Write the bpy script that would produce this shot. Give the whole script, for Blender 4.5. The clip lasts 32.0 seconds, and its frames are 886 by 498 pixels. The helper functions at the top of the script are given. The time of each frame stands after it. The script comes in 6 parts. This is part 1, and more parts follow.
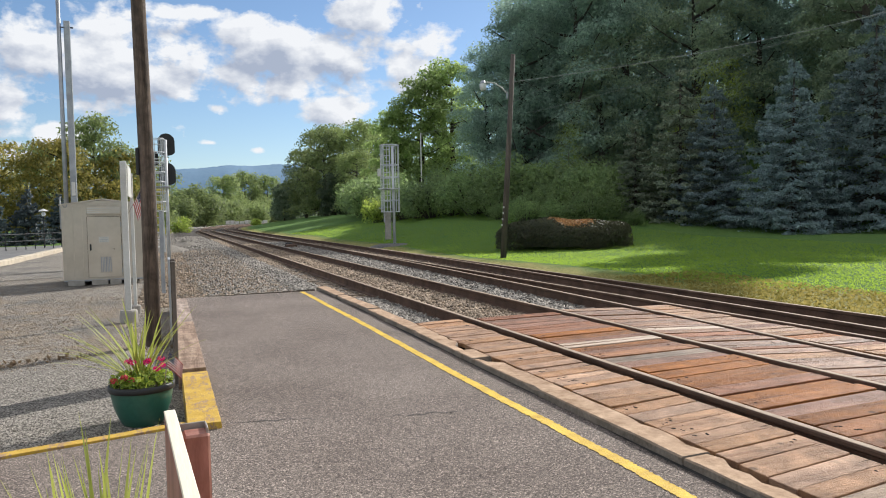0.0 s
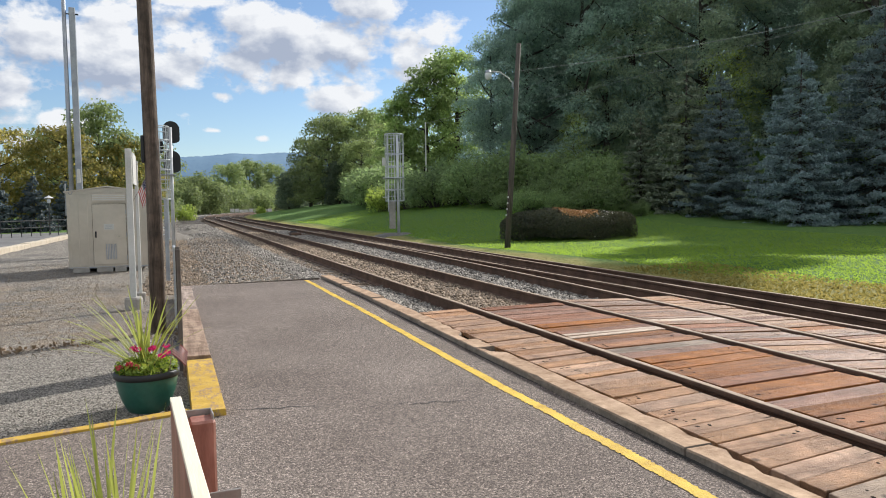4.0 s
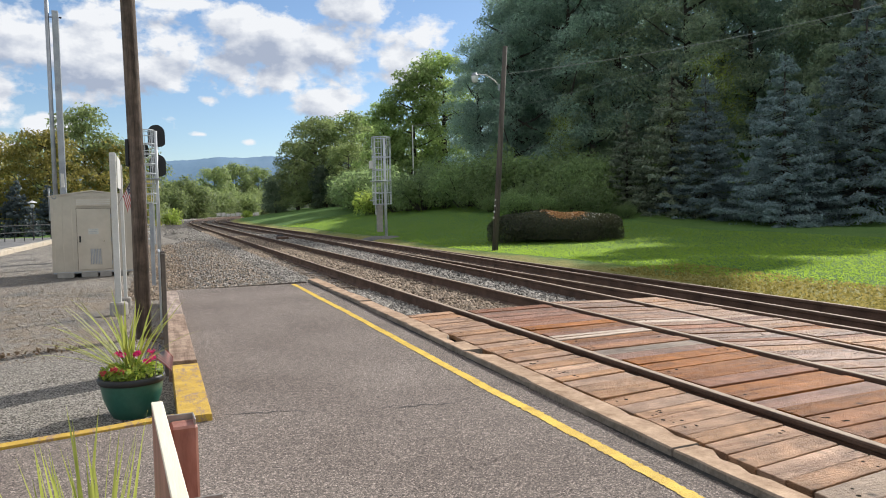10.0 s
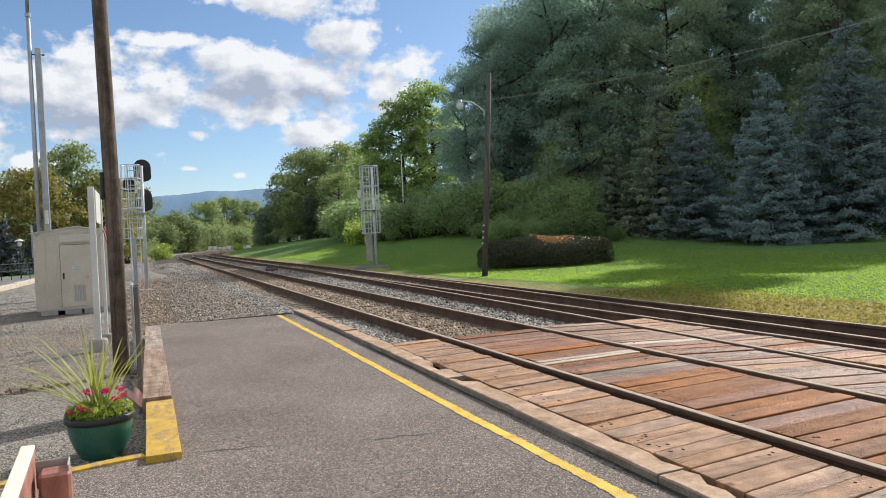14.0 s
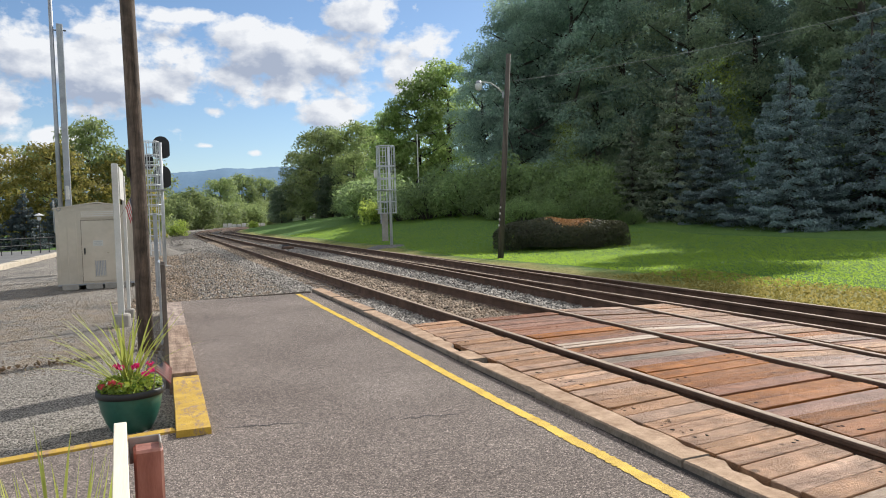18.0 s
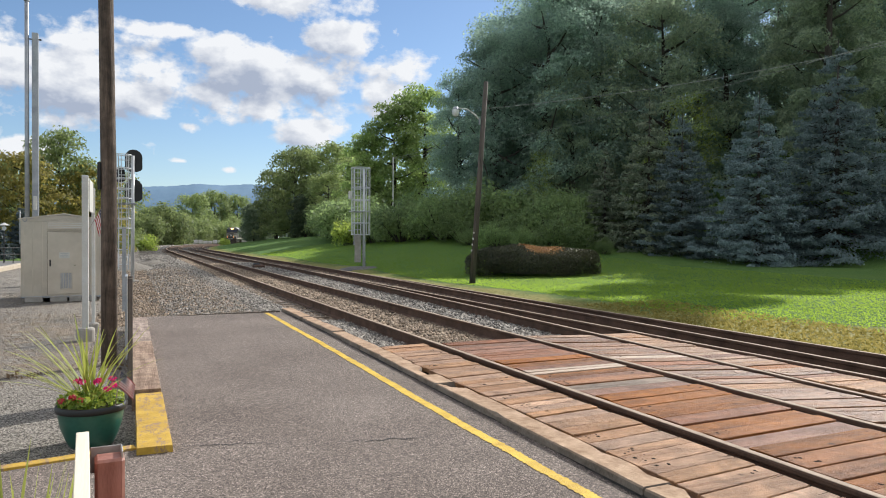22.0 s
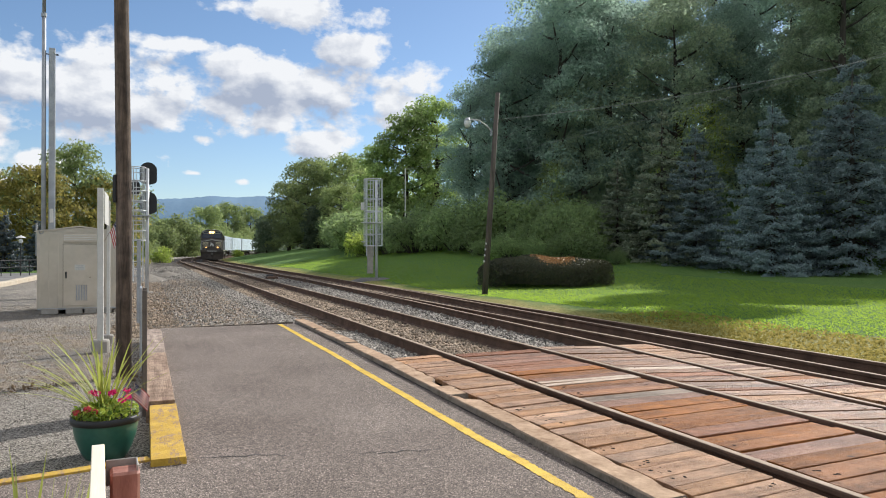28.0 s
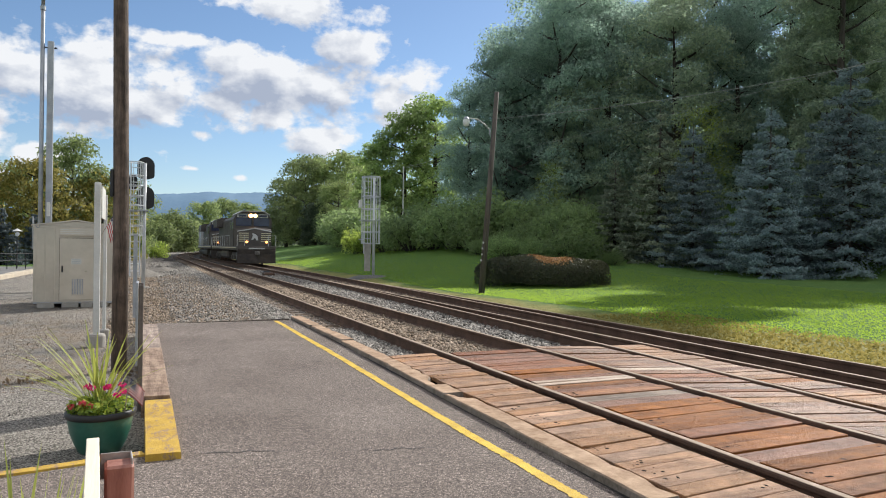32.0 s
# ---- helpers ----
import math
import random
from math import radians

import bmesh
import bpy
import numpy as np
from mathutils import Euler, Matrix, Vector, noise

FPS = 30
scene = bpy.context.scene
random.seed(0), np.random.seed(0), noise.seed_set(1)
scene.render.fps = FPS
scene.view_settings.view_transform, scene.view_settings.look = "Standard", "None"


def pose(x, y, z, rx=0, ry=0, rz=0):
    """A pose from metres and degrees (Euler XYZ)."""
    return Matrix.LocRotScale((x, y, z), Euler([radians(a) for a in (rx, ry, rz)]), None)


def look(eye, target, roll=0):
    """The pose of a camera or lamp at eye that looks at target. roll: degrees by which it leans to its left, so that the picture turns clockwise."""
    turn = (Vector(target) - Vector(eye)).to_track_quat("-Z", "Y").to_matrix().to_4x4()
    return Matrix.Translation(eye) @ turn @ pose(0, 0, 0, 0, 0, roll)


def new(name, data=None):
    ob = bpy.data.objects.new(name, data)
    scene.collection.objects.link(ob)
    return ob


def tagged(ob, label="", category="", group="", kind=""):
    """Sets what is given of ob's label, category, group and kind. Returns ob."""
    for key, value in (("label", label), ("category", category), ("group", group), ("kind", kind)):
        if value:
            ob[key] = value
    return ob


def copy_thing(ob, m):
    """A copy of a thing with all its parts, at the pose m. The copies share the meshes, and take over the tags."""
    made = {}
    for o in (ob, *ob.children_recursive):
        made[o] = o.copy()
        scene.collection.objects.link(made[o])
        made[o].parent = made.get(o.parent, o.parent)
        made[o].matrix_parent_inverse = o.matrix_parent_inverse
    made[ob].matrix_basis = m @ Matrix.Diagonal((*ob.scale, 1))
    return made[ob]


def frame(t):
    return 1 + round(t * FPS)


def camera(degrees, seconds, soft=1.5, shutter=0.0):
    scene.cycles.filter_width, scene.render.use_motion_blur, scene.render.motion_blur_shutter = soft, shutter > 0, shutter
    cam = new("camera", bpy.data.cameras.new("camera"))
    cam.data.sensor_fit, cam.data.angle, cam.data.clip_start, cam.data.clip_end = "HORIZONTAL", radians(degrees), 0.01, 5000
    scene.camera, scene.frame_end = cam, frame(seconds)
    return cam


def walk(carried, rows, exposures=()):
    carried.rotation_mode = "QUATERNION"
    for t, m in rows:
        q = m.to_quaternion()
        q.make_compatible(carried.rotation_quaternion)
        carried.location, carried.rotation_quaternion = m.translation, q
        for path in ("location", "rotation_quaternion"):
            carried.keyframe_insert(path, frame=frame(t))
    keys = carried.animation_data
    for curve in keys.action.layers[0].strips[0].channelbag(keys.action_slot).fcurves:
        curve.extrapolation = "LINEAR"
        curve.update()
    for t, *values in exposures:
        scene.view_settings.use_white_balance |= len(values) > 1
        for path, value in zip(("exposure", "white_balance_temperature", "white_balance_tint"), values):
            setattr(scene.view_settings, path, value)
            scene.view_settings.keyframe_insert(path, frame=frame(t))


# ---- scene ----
cam = camera(63.0, 32.0, 1.0)
PATH = [
    (0, (0.02, 0.048, 1.548), (0.735, 1.914, 1.453), -1.1),
    (0.5, (0.021, 0.049, 1.547), (0.732, 1.916, 1.448), -1.3),
    (1, (0.018, 0.044, 1.548), (0.726, 1.912, 1.444), -1.3),
    (1.5, (0.021, 0.046, 1.548), (0.725, 1.915, 1.438), -1.5),
    (2, (0.019, 0.045, 1.547), (0.722, 1.914, 1.432), -1.2),
    (2.5, (0.021, 0.049, 1.547), (0.725, 1.918, 1.425), -1.0),
    (3, (0.019, 0.046, 1.547), (0.722, 1.915, 1.426), -1.0),
    (3.5, (0.018, 0.045, 1.549), (0.721, 1.913, 1.425), -0.7),
    (5.5, (0.017, 0.044, 1.547), (0.721, 1.912, 1.425), -0.9),
    (6, (0.023, 0.047, 1.549), (0.73, 1.914, 1.422), -0.6),
    (6.5, (0.032, 0.062, 1.545), (0.761, 1.92, 1.42), -0.6),
    (7, (0.027, 0.055, 1.547), (0.765, 1.911, 1.437), -0.9),
    (7.5, (0.028, 0.056, 1.543), (0.765, 1.912, 1.438), -0.8),
    (8, (0.028, 0.052, 1.544), (0.765, 1.908, 1.437), -0.9),
    (8.5, (0.025, 0.055, 1.544), (0.764, 1.911, 1.436), -1.0),
    (9, (0.025, 0.049, 1.547), (0.763, 1.905, 1.437), -0.8),
    (9.5, (0.025, 0.052, 1.546), (0.763, 1.908, 1.432), -1.0),
    (10, (0.026, 0.05, 1.545), (0.761, 1.906, 1.429), -1.0),
    (10.5, (0.032, 0.054, 1.545), (0.769, 1.91, 1.426), -1.1),
    (11, (0.032, 0.06, 1.545), (0.772, 1.914, 1.422), -1.0),
    (11.5, (0.03, 0.056, 1.543), (0.773, 1.909, 1.424), -0.7),
    (12, (0.028, 0.055, 1.545), (0.77, 1.908, 1.42), -0.7),
    (12.5, (0.044, 0.063, 1.543), (0.799, 1.91, 1.406), -0.5),
    (13, (0.064, 0.078, 1.536), (0.836, 1.919, 1.421), -2.0),
    (13.5, (0.123, 0.115, 1.522), (0.908, 1.952, 1.436), -1.3),
    (14, (0.2, 0.13, 1.509), (0.957, 1.981, 1.469), -2.5),
    (14.5, (0.21, 0.133, 1.503), (0.944, 1.991, 1.422), -2.9),
    (15, (0.202, 0.135, 1.506), (0.934, 1.995, 1.421), -2.3),
    (15.5, (0.203, 0.144, 1.505), (0.93, 2.005, 1.421), -2.2),
    (17.5, (0.113, 0.146, 1.527), (0.826, 2.012, 1.429), -2.5),
    (18, (0.093, 0.136, 1.531), (0.813, 1.999, 1.439), -1.6),
    (18.5, (0.097, 0.125, 1.529), (0.843, 1.978, 1.441), -1.1),
    (19, (0.095, 0.117, 1.525), (0.893, 1.95, 1.437), -0.1),
    (19.5, (0.091, 0.108, 1.524), (0.887, 1.942, 1.47), 1.2),
    (20, (0.093, 0.109, 1.529), (0.889, 1.944, 1.505), 0.8),
    (20.5, (0.105, 0.108, 1.527), (0.904, 1.941, 1.501), 0.1),
    (21, (0.097, 0.102, 1.527), (0.898, 1.934, 1.501), 0.1),
    (21.5, (0.093, 0.1, 1.529), (0.893, 1.933, 1.502), -0.1),
    (22, (0.089, 0.094, 1.529), (0.88, 1.93, 1.502), 0.3),
    (22.5, (0.094, 0.095, 1.531), (0.869, 1.938, 1.506), 0.4),
    (23, (0.095, 0.098, 1.529), (0.864, 1.944, 1.51), 0.2),
    (23.5, (0.092, 0.097, 1.53), (0.86, 1.944, 1.515), 0.1),
    (24, (0.097, 0.096, 1.53), (0.863, 1.943, 1.517), 0.2),
    (24.5, (0.093, 0.079, 1.535), (0.855, 1.929, 1.526), 0.1),
    (25, (0.093, 0.081, 1.533), (0.853, 1.931, 1.527), 0.2),
    (25.5, (0.097, 0.073, 1.534), (0.855, 1.923, 1.53), 0.2),
    (27.5, (0.088, 0.096, 1.531), (0.848, 1.946, 1.535), 0.2),
    (28, (0.087, 0.1, 1.53), (0.847, 1.95, 1.533), 0.1),
    (28.5, (0.09, 0.097, 1.535), (0.849, 1.948, 1.538), 0.1),
    (29, (0.089, 0.125, 1.528), (0.851, 1.974, 1.533), 0.3),
    (29.5, (0.093, 0.117, 1.53), (0.857, 1.966, 1.536), 0.4),
    (30, (0.089, 0.111, 1.528), (0.855, 1.958, 1.537), 0.5),
    (30.5, (0.089, 0.102, 1.531), (0.856, 1.949, 1.539), 0.6),
    (31, (0.087, 0.108, 1.531), (0.856, 1.954, 1.538), 0.7),
    (31.5, (0.086, 0.115, 1.524), (0.856, 1.961, 1.529), 0.7),
    (32, (0.087, 0.092, 1.53), (0.854, 1.939, 1.529), 0.8),
]
walk(cam, [(t, look(eye, aim, lean)) for t, eye, aim, lean in PATH], [(0, 0.14, 6250, 10), (32, 0.14, 6250, 10)])


# ---- light ----
SUN_TURN, SUN_UP = radians(57), radians(34)
CLOUDS = [
    (-8.0, 10.8, 4.5, 3.1), (-3.5, 10.6, 5.2, 3.5), (1.9, 12.1, 3.5, 2.7), (8.0, 12.7, 5.5, 3.3), (13.2, 12.2, 4.8, 2.9), (19.1, 11.8, 4.1, 2.4),
    (15.0, 15.3, 4.1, 1.6), (2.0, 15.0, 2.8, 0.8), (12.6, 8.2, 3.4, 1.2), (3.8, 8.3, 1.3, 0.6), (6.3, 9.4, 1.5, 0.6), (8.8, 10.1, 2.3, 1.3),
    (-6.2, 6.2, 2.2, 1.0), (-9.8, 4.7, 1.7, 0.7), (6.8, 5.2, 1.0, 0.4), (3.4, 5.7, 1.0, 0.3), (11.2, 17.6, 5.8, 1.8), (19.4, 15.9, 1.2, 1.1),
    (-9.8, 8.1, 2.2, 1.9), (5.9, 10.8, 3.9, 2.0), (0.7, 10.2, 2.5, 1.6)]


def make_world():
    world = bpy.data.worlds.new("sky")
    scene.world = world
    world.use_nodes = True
    n, l = world.node_tree.nodes, world.node_tree.links
    n.clear()
    out, bg = n.new("ShaderNodeOutputWorld"), n.new("ShaderNodeBackground")
    sky = n.new("ShaderNodeTexSky")
    sky.sky_type, sky.sun_disc = "NISHITA", False
    sky.sun_elevation, sky.sun_rotation = SUN_UP, SUN_TURN
    sky.air_density, sky.dust_density, sky.ozone_density = 0.95, 0.25, 3.0
    co = n.new("ShaderNodeTexCoord")
    sep = n.new("ShaderNodeSeparateXYZ")
    l.new(co.outputs["Generated"], sep.inputs[0])

    def calc(op, *values, clamp=False):
        t = n.new("ShaderNodeMath")
        t.operation, t.use_clamp = op, clamp
        for k, v in enumerate(values):
            if isinstance(v, (int, float)):
                t.inputs[k].default_value = v
            else:
                l.new(v, t.inputs[k])
        return t.outputs[0]

    def cloud_noise(scale, detail, rough, flat, shift=(0, 0, 0)):
        mp, t = n.new("ShaderNodeMapping"), n.new("ShaderNodeTexNoise")
        mp.inputs["Scale"].default_value = (1, 1, flat)
        mp.inputs["Location"].default_value = shift
        l.new(co.outputs["Generated"], mp.inputs[0])
        t.inputs["Scale"].default_value, t.inputs["Detail"].default_value, t.inputs["Roughness"].default_value = scale, detail, rough
        l.new(mp.outputs[0], t.inputs["Vector"])
        return t.outputs[0]

    # cumulus heaps by bearing, height and half sizes in degrees; their rims are broken up by noise
    turn = calc("MULTIPLY", calc("ARCTAN2", sep.outputs[0], sep.outputs[1]), 57.2958)
    up = calc("MULTIPLY", calc("ARCSINE", sep.outputs[2]), 57.2958)

    def heap_at(bearing, height):
        top = -3.0
        for a, e, w, h in CLOUDS:
            dx, dy = calc("DIVIDE", calc("SUBTRACT", bearing, a), w), calc("DIVIDE", calc("SUBTRACT", height, e), h)
            d = calc("SUBTRACT", 1.0, calc("SQRT", calc("ADD", calc("MULTIPLY", dx, dx), calc("MULTIPLY", dy, dy))))
            top = calc("MAXIMUM", top, d if w > 1.6 else calc("SUBTRACT", d, 0.45))
        return top

    heap = heap_at(turn, up)
    # cloud that stands sunwards of a place shades it
    cover = heap_at(calc("ADD", turn, 0.7), calc("ADD", up, 1.5))
    fluff, swirl = cloud_noise(13, 9, 0.54, 1.6), cloud_noise(46, 8, 0.6, 1.4)
    sunward = cloud_noise(13, 9, 0.54, 1.6, (0.014, 0.006, 0.02))
    ragged = calc("ADD", calc("MULTIPLY", calc("SUBTRACT", fluff, 0.5), 3.0), calc("MULTIPLY", calc("SUBTRACT", swirl, 0.5), 1.1))
    body = calc("SUBTRACT", calc("ADD", heap, ragged), 0.02)
    # unseen broken cloud is added elsewhere on the dome to set the fill light
    broad = calc("MULTIPLY", calc("SUBTRACT", cloud_noise(4.2, 9, 0.6, 1.3), 0.585), 6.0)
    away = calc("MULTIPLY", calc("SUBTRACT", calc("ABSOLUTE", calc("SUBTRACT", turn, 10.0)), 38.0), 0.08, clamp=True)
    over = calc("MULTIPLY", calc("SUBTRACT", up, 24.0), 0.08, clamp=True)
    there = calc("MULTIPLY", calc("MAXIMUM", away, over), calc("MULTIPLY", calc("SUBTRACT", up, 3.0), 0.2, clamp=True))
    body = calc("MAXIMUM", body, calc("SUBTRACT", calc("ADD", broad, 1.0), calc("MULTIPLY", calc("SUBTRACT", 1.0, there), 9.0)))
    amount = calc("MULTIPLY", calc("SUBTRACT", body, 0.0), 2.4, clamp=True)
    relief = calc("MULTIPLY", calc("SUBTRACT", sunward, fluff), 2.6)
    deep = calc("MULTIPLY", calc("SUBTRACT", calc("ADD", cover, calc("MULTIPLY", calc("SUBTRACT", sunward, 0.5), 1.6)), 0.05), 1.0)
    shade = calc("ADD", calc("MAXIMUM", deep, -0.15), relief, clamp=True)
    tone = n.new("ShaderNodeValToRGB")
    tone.color_ramp.elements[0].position, tone.color_ramp.elements[0].color = 0.0, (1.0, 1.0, 1.0, 1)
    tone.color_ramp.elements[1].position, tone.color_ramp.elements[1].color = 1.0, (0.46, 0.515, 0.63, 1)
    l.new(shade, tone.inputs[0])
    bright = n.new("ShaderNodeVectorMath")
    bright.operation = "SCALE"
    bright.inputs["Scale"].default_value = 7.9
    l.new(tone.outputs[0], bright.inputs[0])
    mix = n.new("ShaderNodeMix")
    mix.data_type = "RGBA"
    l.new(amount, mix.inputs[0])
    l.new(sky.outputs[0], mix.inputs[6])
    l.new(bright.outputs[0], mix.inputs[7])
    l.new(mix.outputs[2], bg.inputs[0])
    bg.inputs[1].default_value = 0.105
    l.new(bg.outputs[0], out.inputs[0])


def make_sun():
    lamp = bpy.data.lights.new("sun", "SUN")
    lamp.energy, lamp.angle, lamp.color = 5.0, radians(0.55), (1.0, 0.95, 0.87)
    toward = Vector((math.cos(SUN_UP) * math.sin(SUN_TURN), math.cos(SUN_UP) * math.cos(SUN_TURN), math.sin(SUN_UP)))
    new("sun", lamp).matrix_world = look(toward * 200, (0, 0, 0))


make_world()
make_sun()
scene.view_settings.exposure = 0.0


# ---- mesh tools ----
class Build:
    """Collects vertices and faces of one mesh."""

    def __init__(self):
        self.v, self.f = [], []

    def add(self, verts, faces):
        k = len(self.v)
        self.v += [tuple(p) for p in verts]
        self.f += [tuple(i + k for i in f) for f in faces]
        return self

    def box(self, x0, y0, z0, x1, y1, z1, c=0.0, m=None):
        """A box; c: width of the chamfer on all its edges."""
        if c <= 0:
            vs = [(x, y, z) for x in (x0, x1) for y in (y0, y1) for z in (z0, z1)]
            fs = [(0, 1, 3, 2), (4, 6, 7, 5), (0, 4, 5, 1), (2, 3, 7, 6), (0, 2, 6, 4), (1, 5, 7, 3)]
        else:
            lo, hi, vs = (x0, y0, z0), (x1, y1, z1), []
            for i in range(8):
                s = (i >> 2 & 1, i >> 1 & 1, i & 1)
                p = [hi[a] if s[a] else lo[a] for a in range(3)]
                q = [p[a] - c if s[a] else p[a] + c for a in range(3)]
                vs += [(p[0], q[1], q[2]), (q[0], p[1], q[2]), (q[0], q[1], p[2])]
            fs = []
            for a, w in ((0, 4), (1, 2), (2, 1)):
                o = [b for b in (4, 2, 1) if b != w]
                for s in (0, w):
                    r = [s, s + o[0], s + o[0] + o[1], s + o[1]]
                    fs.append(tuple(3 * i + a for i in r))
                for k in (0, o[0], o[1], o[0] + o[1]):
                    b1, b2 = [b for b in range(3) if b != a]
                    fs.append((3 * k + b1, 3 * (k + w) + b1, 3 * (k + w) + b2, 3 * k + b2))
            fs += [(3 * i, 3 * i + 1, 3 * i + 2) for i in range(8)]
        if m is not None:
            vs = [m @ Vector(p) for p in vs]
        return self.add(vs, fs)

    def rod(self, a, b, r0, r1=None, n=8, cap=True):
        a, b = Vector(a), Vector(b)
        r1 = r0 if r1 is None else r1
        d = (b - a).normalized()
        u = d.orthogonal().normalized()
        w = d.cross(u)
        vs = []
        for p, r in ((a, r0), (b, r1)):
            vs += [p + r * (math.cos(2 * math.pi * i / n) * u + math.sin(2 * math.pi * i / n) * w) for i in range(n)]
        fs = [(i, (i + 1) % n, n + (i + 1) % n, n + i) for i in range(n)]
        if cap:
            fs += [tuple(range(n))[::-1], tuple(range(n, 2 * n))]
        return self.add(vs, fs)

    def pipe(self, pts, r, n=8):
        """A round bar along a line of points; r: one radius or one for each point."""
        pts = [Vector(p) for p in pts]
        rs = r if isinstance(r, (list, tuple)) else [r] * len(pts)
        vs, u = [], None
        for i, p in enumerate(pts):
            d = (pts[min(i + 1, len(pts) - 1)] - pts[max(i - 1, 0)]).normalized()
            u = d.orthogonal().normalized() if u is None else (u - d * u.dot(d)).normalized()
            w = d.cross(u)
            vs += [p + rs[i] * (math.cos(2 * math.pi * k / n) * u + math.sin(2 * math.pi * k / n) * w) for k in range(n)]
        fs = [(i * n + k, i * n + (k + 1) % n, (i + 1) * n + (k + 1) % n, (i + 1) * n + k) for i in range(len(pts) - 1) for k in range(n)]
        fs += [tuple(range(n))[::-1], tuple(range(len(vs) - n, len(vs)))]
        return self.add(vs, fs)

    def lathe(self, profile, n=32, at=(0, 0, 0)):
        """Turns (radius, height) pairs round the upright axis."""
        vs = [(at[0] + r * math.cos(2 * math.pi * k / n), at[1] + r * math.sin(2 * math.pi * k / n), at[2] + z) for r, z in profile for k in range(n)]
        fs = [(i * n + k, i * n + (k + 1) % n, (i + 1) * n + (k + 1) % n, (i + 1) * n + k) for i in range(len(profile) - 1) for k in range(n)]
        return self.add(vs, fs)

    def sweep(self, outline, line, close=True):
        """Carries an outline of (across, up) pairs along a plan line of (x, y, z); across is to the right of the way."""
        n, vs = len(outline), []
        for i, p in enumerate(line):
            a, b = line[max(i - 1, 0)], line[min(i + 1, len(line) - 1)]
            d = Vector((b[0] - a[0], b[1] - a[1], 0)).normalized()
            vs += [(p[0] + d.y * s, p[1] - d.x * s, p[2] + h) for s, h in outline]
        m = n if close else n - 1
        fs = [(i * n + k, (i + 1) * n + k, (i + 1) * n + (k + 1) % n, i * n + (k + 1) % n) for i in range(len(line) - 1) for k in range(m)]
        if close:
            fs += [tuple(range(n)), tuple(range(len(vs) - n, len(vs)))[::-1]]
        return self.add(vs, fs)

    def prism(self, outline, y0, y1):
        """An outline of (x, z) pairs drawn out from y0 to y1."""
        n = len(outline)
        vs = [(x, y0, z) for x, z in outline] + [(x, y1, z) for x, z in outline]
        fs = [(k, (k + 1) % n, n + (k + 1) % n, n + k) for k in range(n)] + [tuple(range(n))[::-1], tuple(range(n, 2 * n))]
        return self.add(vs, fs)

    def mesh(self, name, material, smooth=False):
        me = bpy.data.meshes.new(name)
        me.from_pydata(self.v, [], self.f)
        me.validate()
        me.materials.append(material)
        if smooth:
            me.polygons.foreach_set("use_smooth", [True] * len(me.polygons))
        me.update()
        return me


def part(name, b, material, parent=None, label="", smooth=False, at=None):
    """Links a mesh as one object, under its thing if there is one."""
    ob = new(name, b.mesh(name, material, smooth) if isinstance(b, Build) else b)
    ob.parent = parent
    if at is not None:
        ob.matrix_basis = at
    return tagged(ob, label)


def thing(name, at, label, category, group=""):
    ob = new(name)
    ob.empty_display_size = 0.1
    ob.matrix_basis = at
    return tagged(ob, label, category, group)


def solid(name, b, material, label, category, group="", kind="", smooth=False):
    return tagged(part(name, b, material, None, "", smooth), label, category, group, kind)


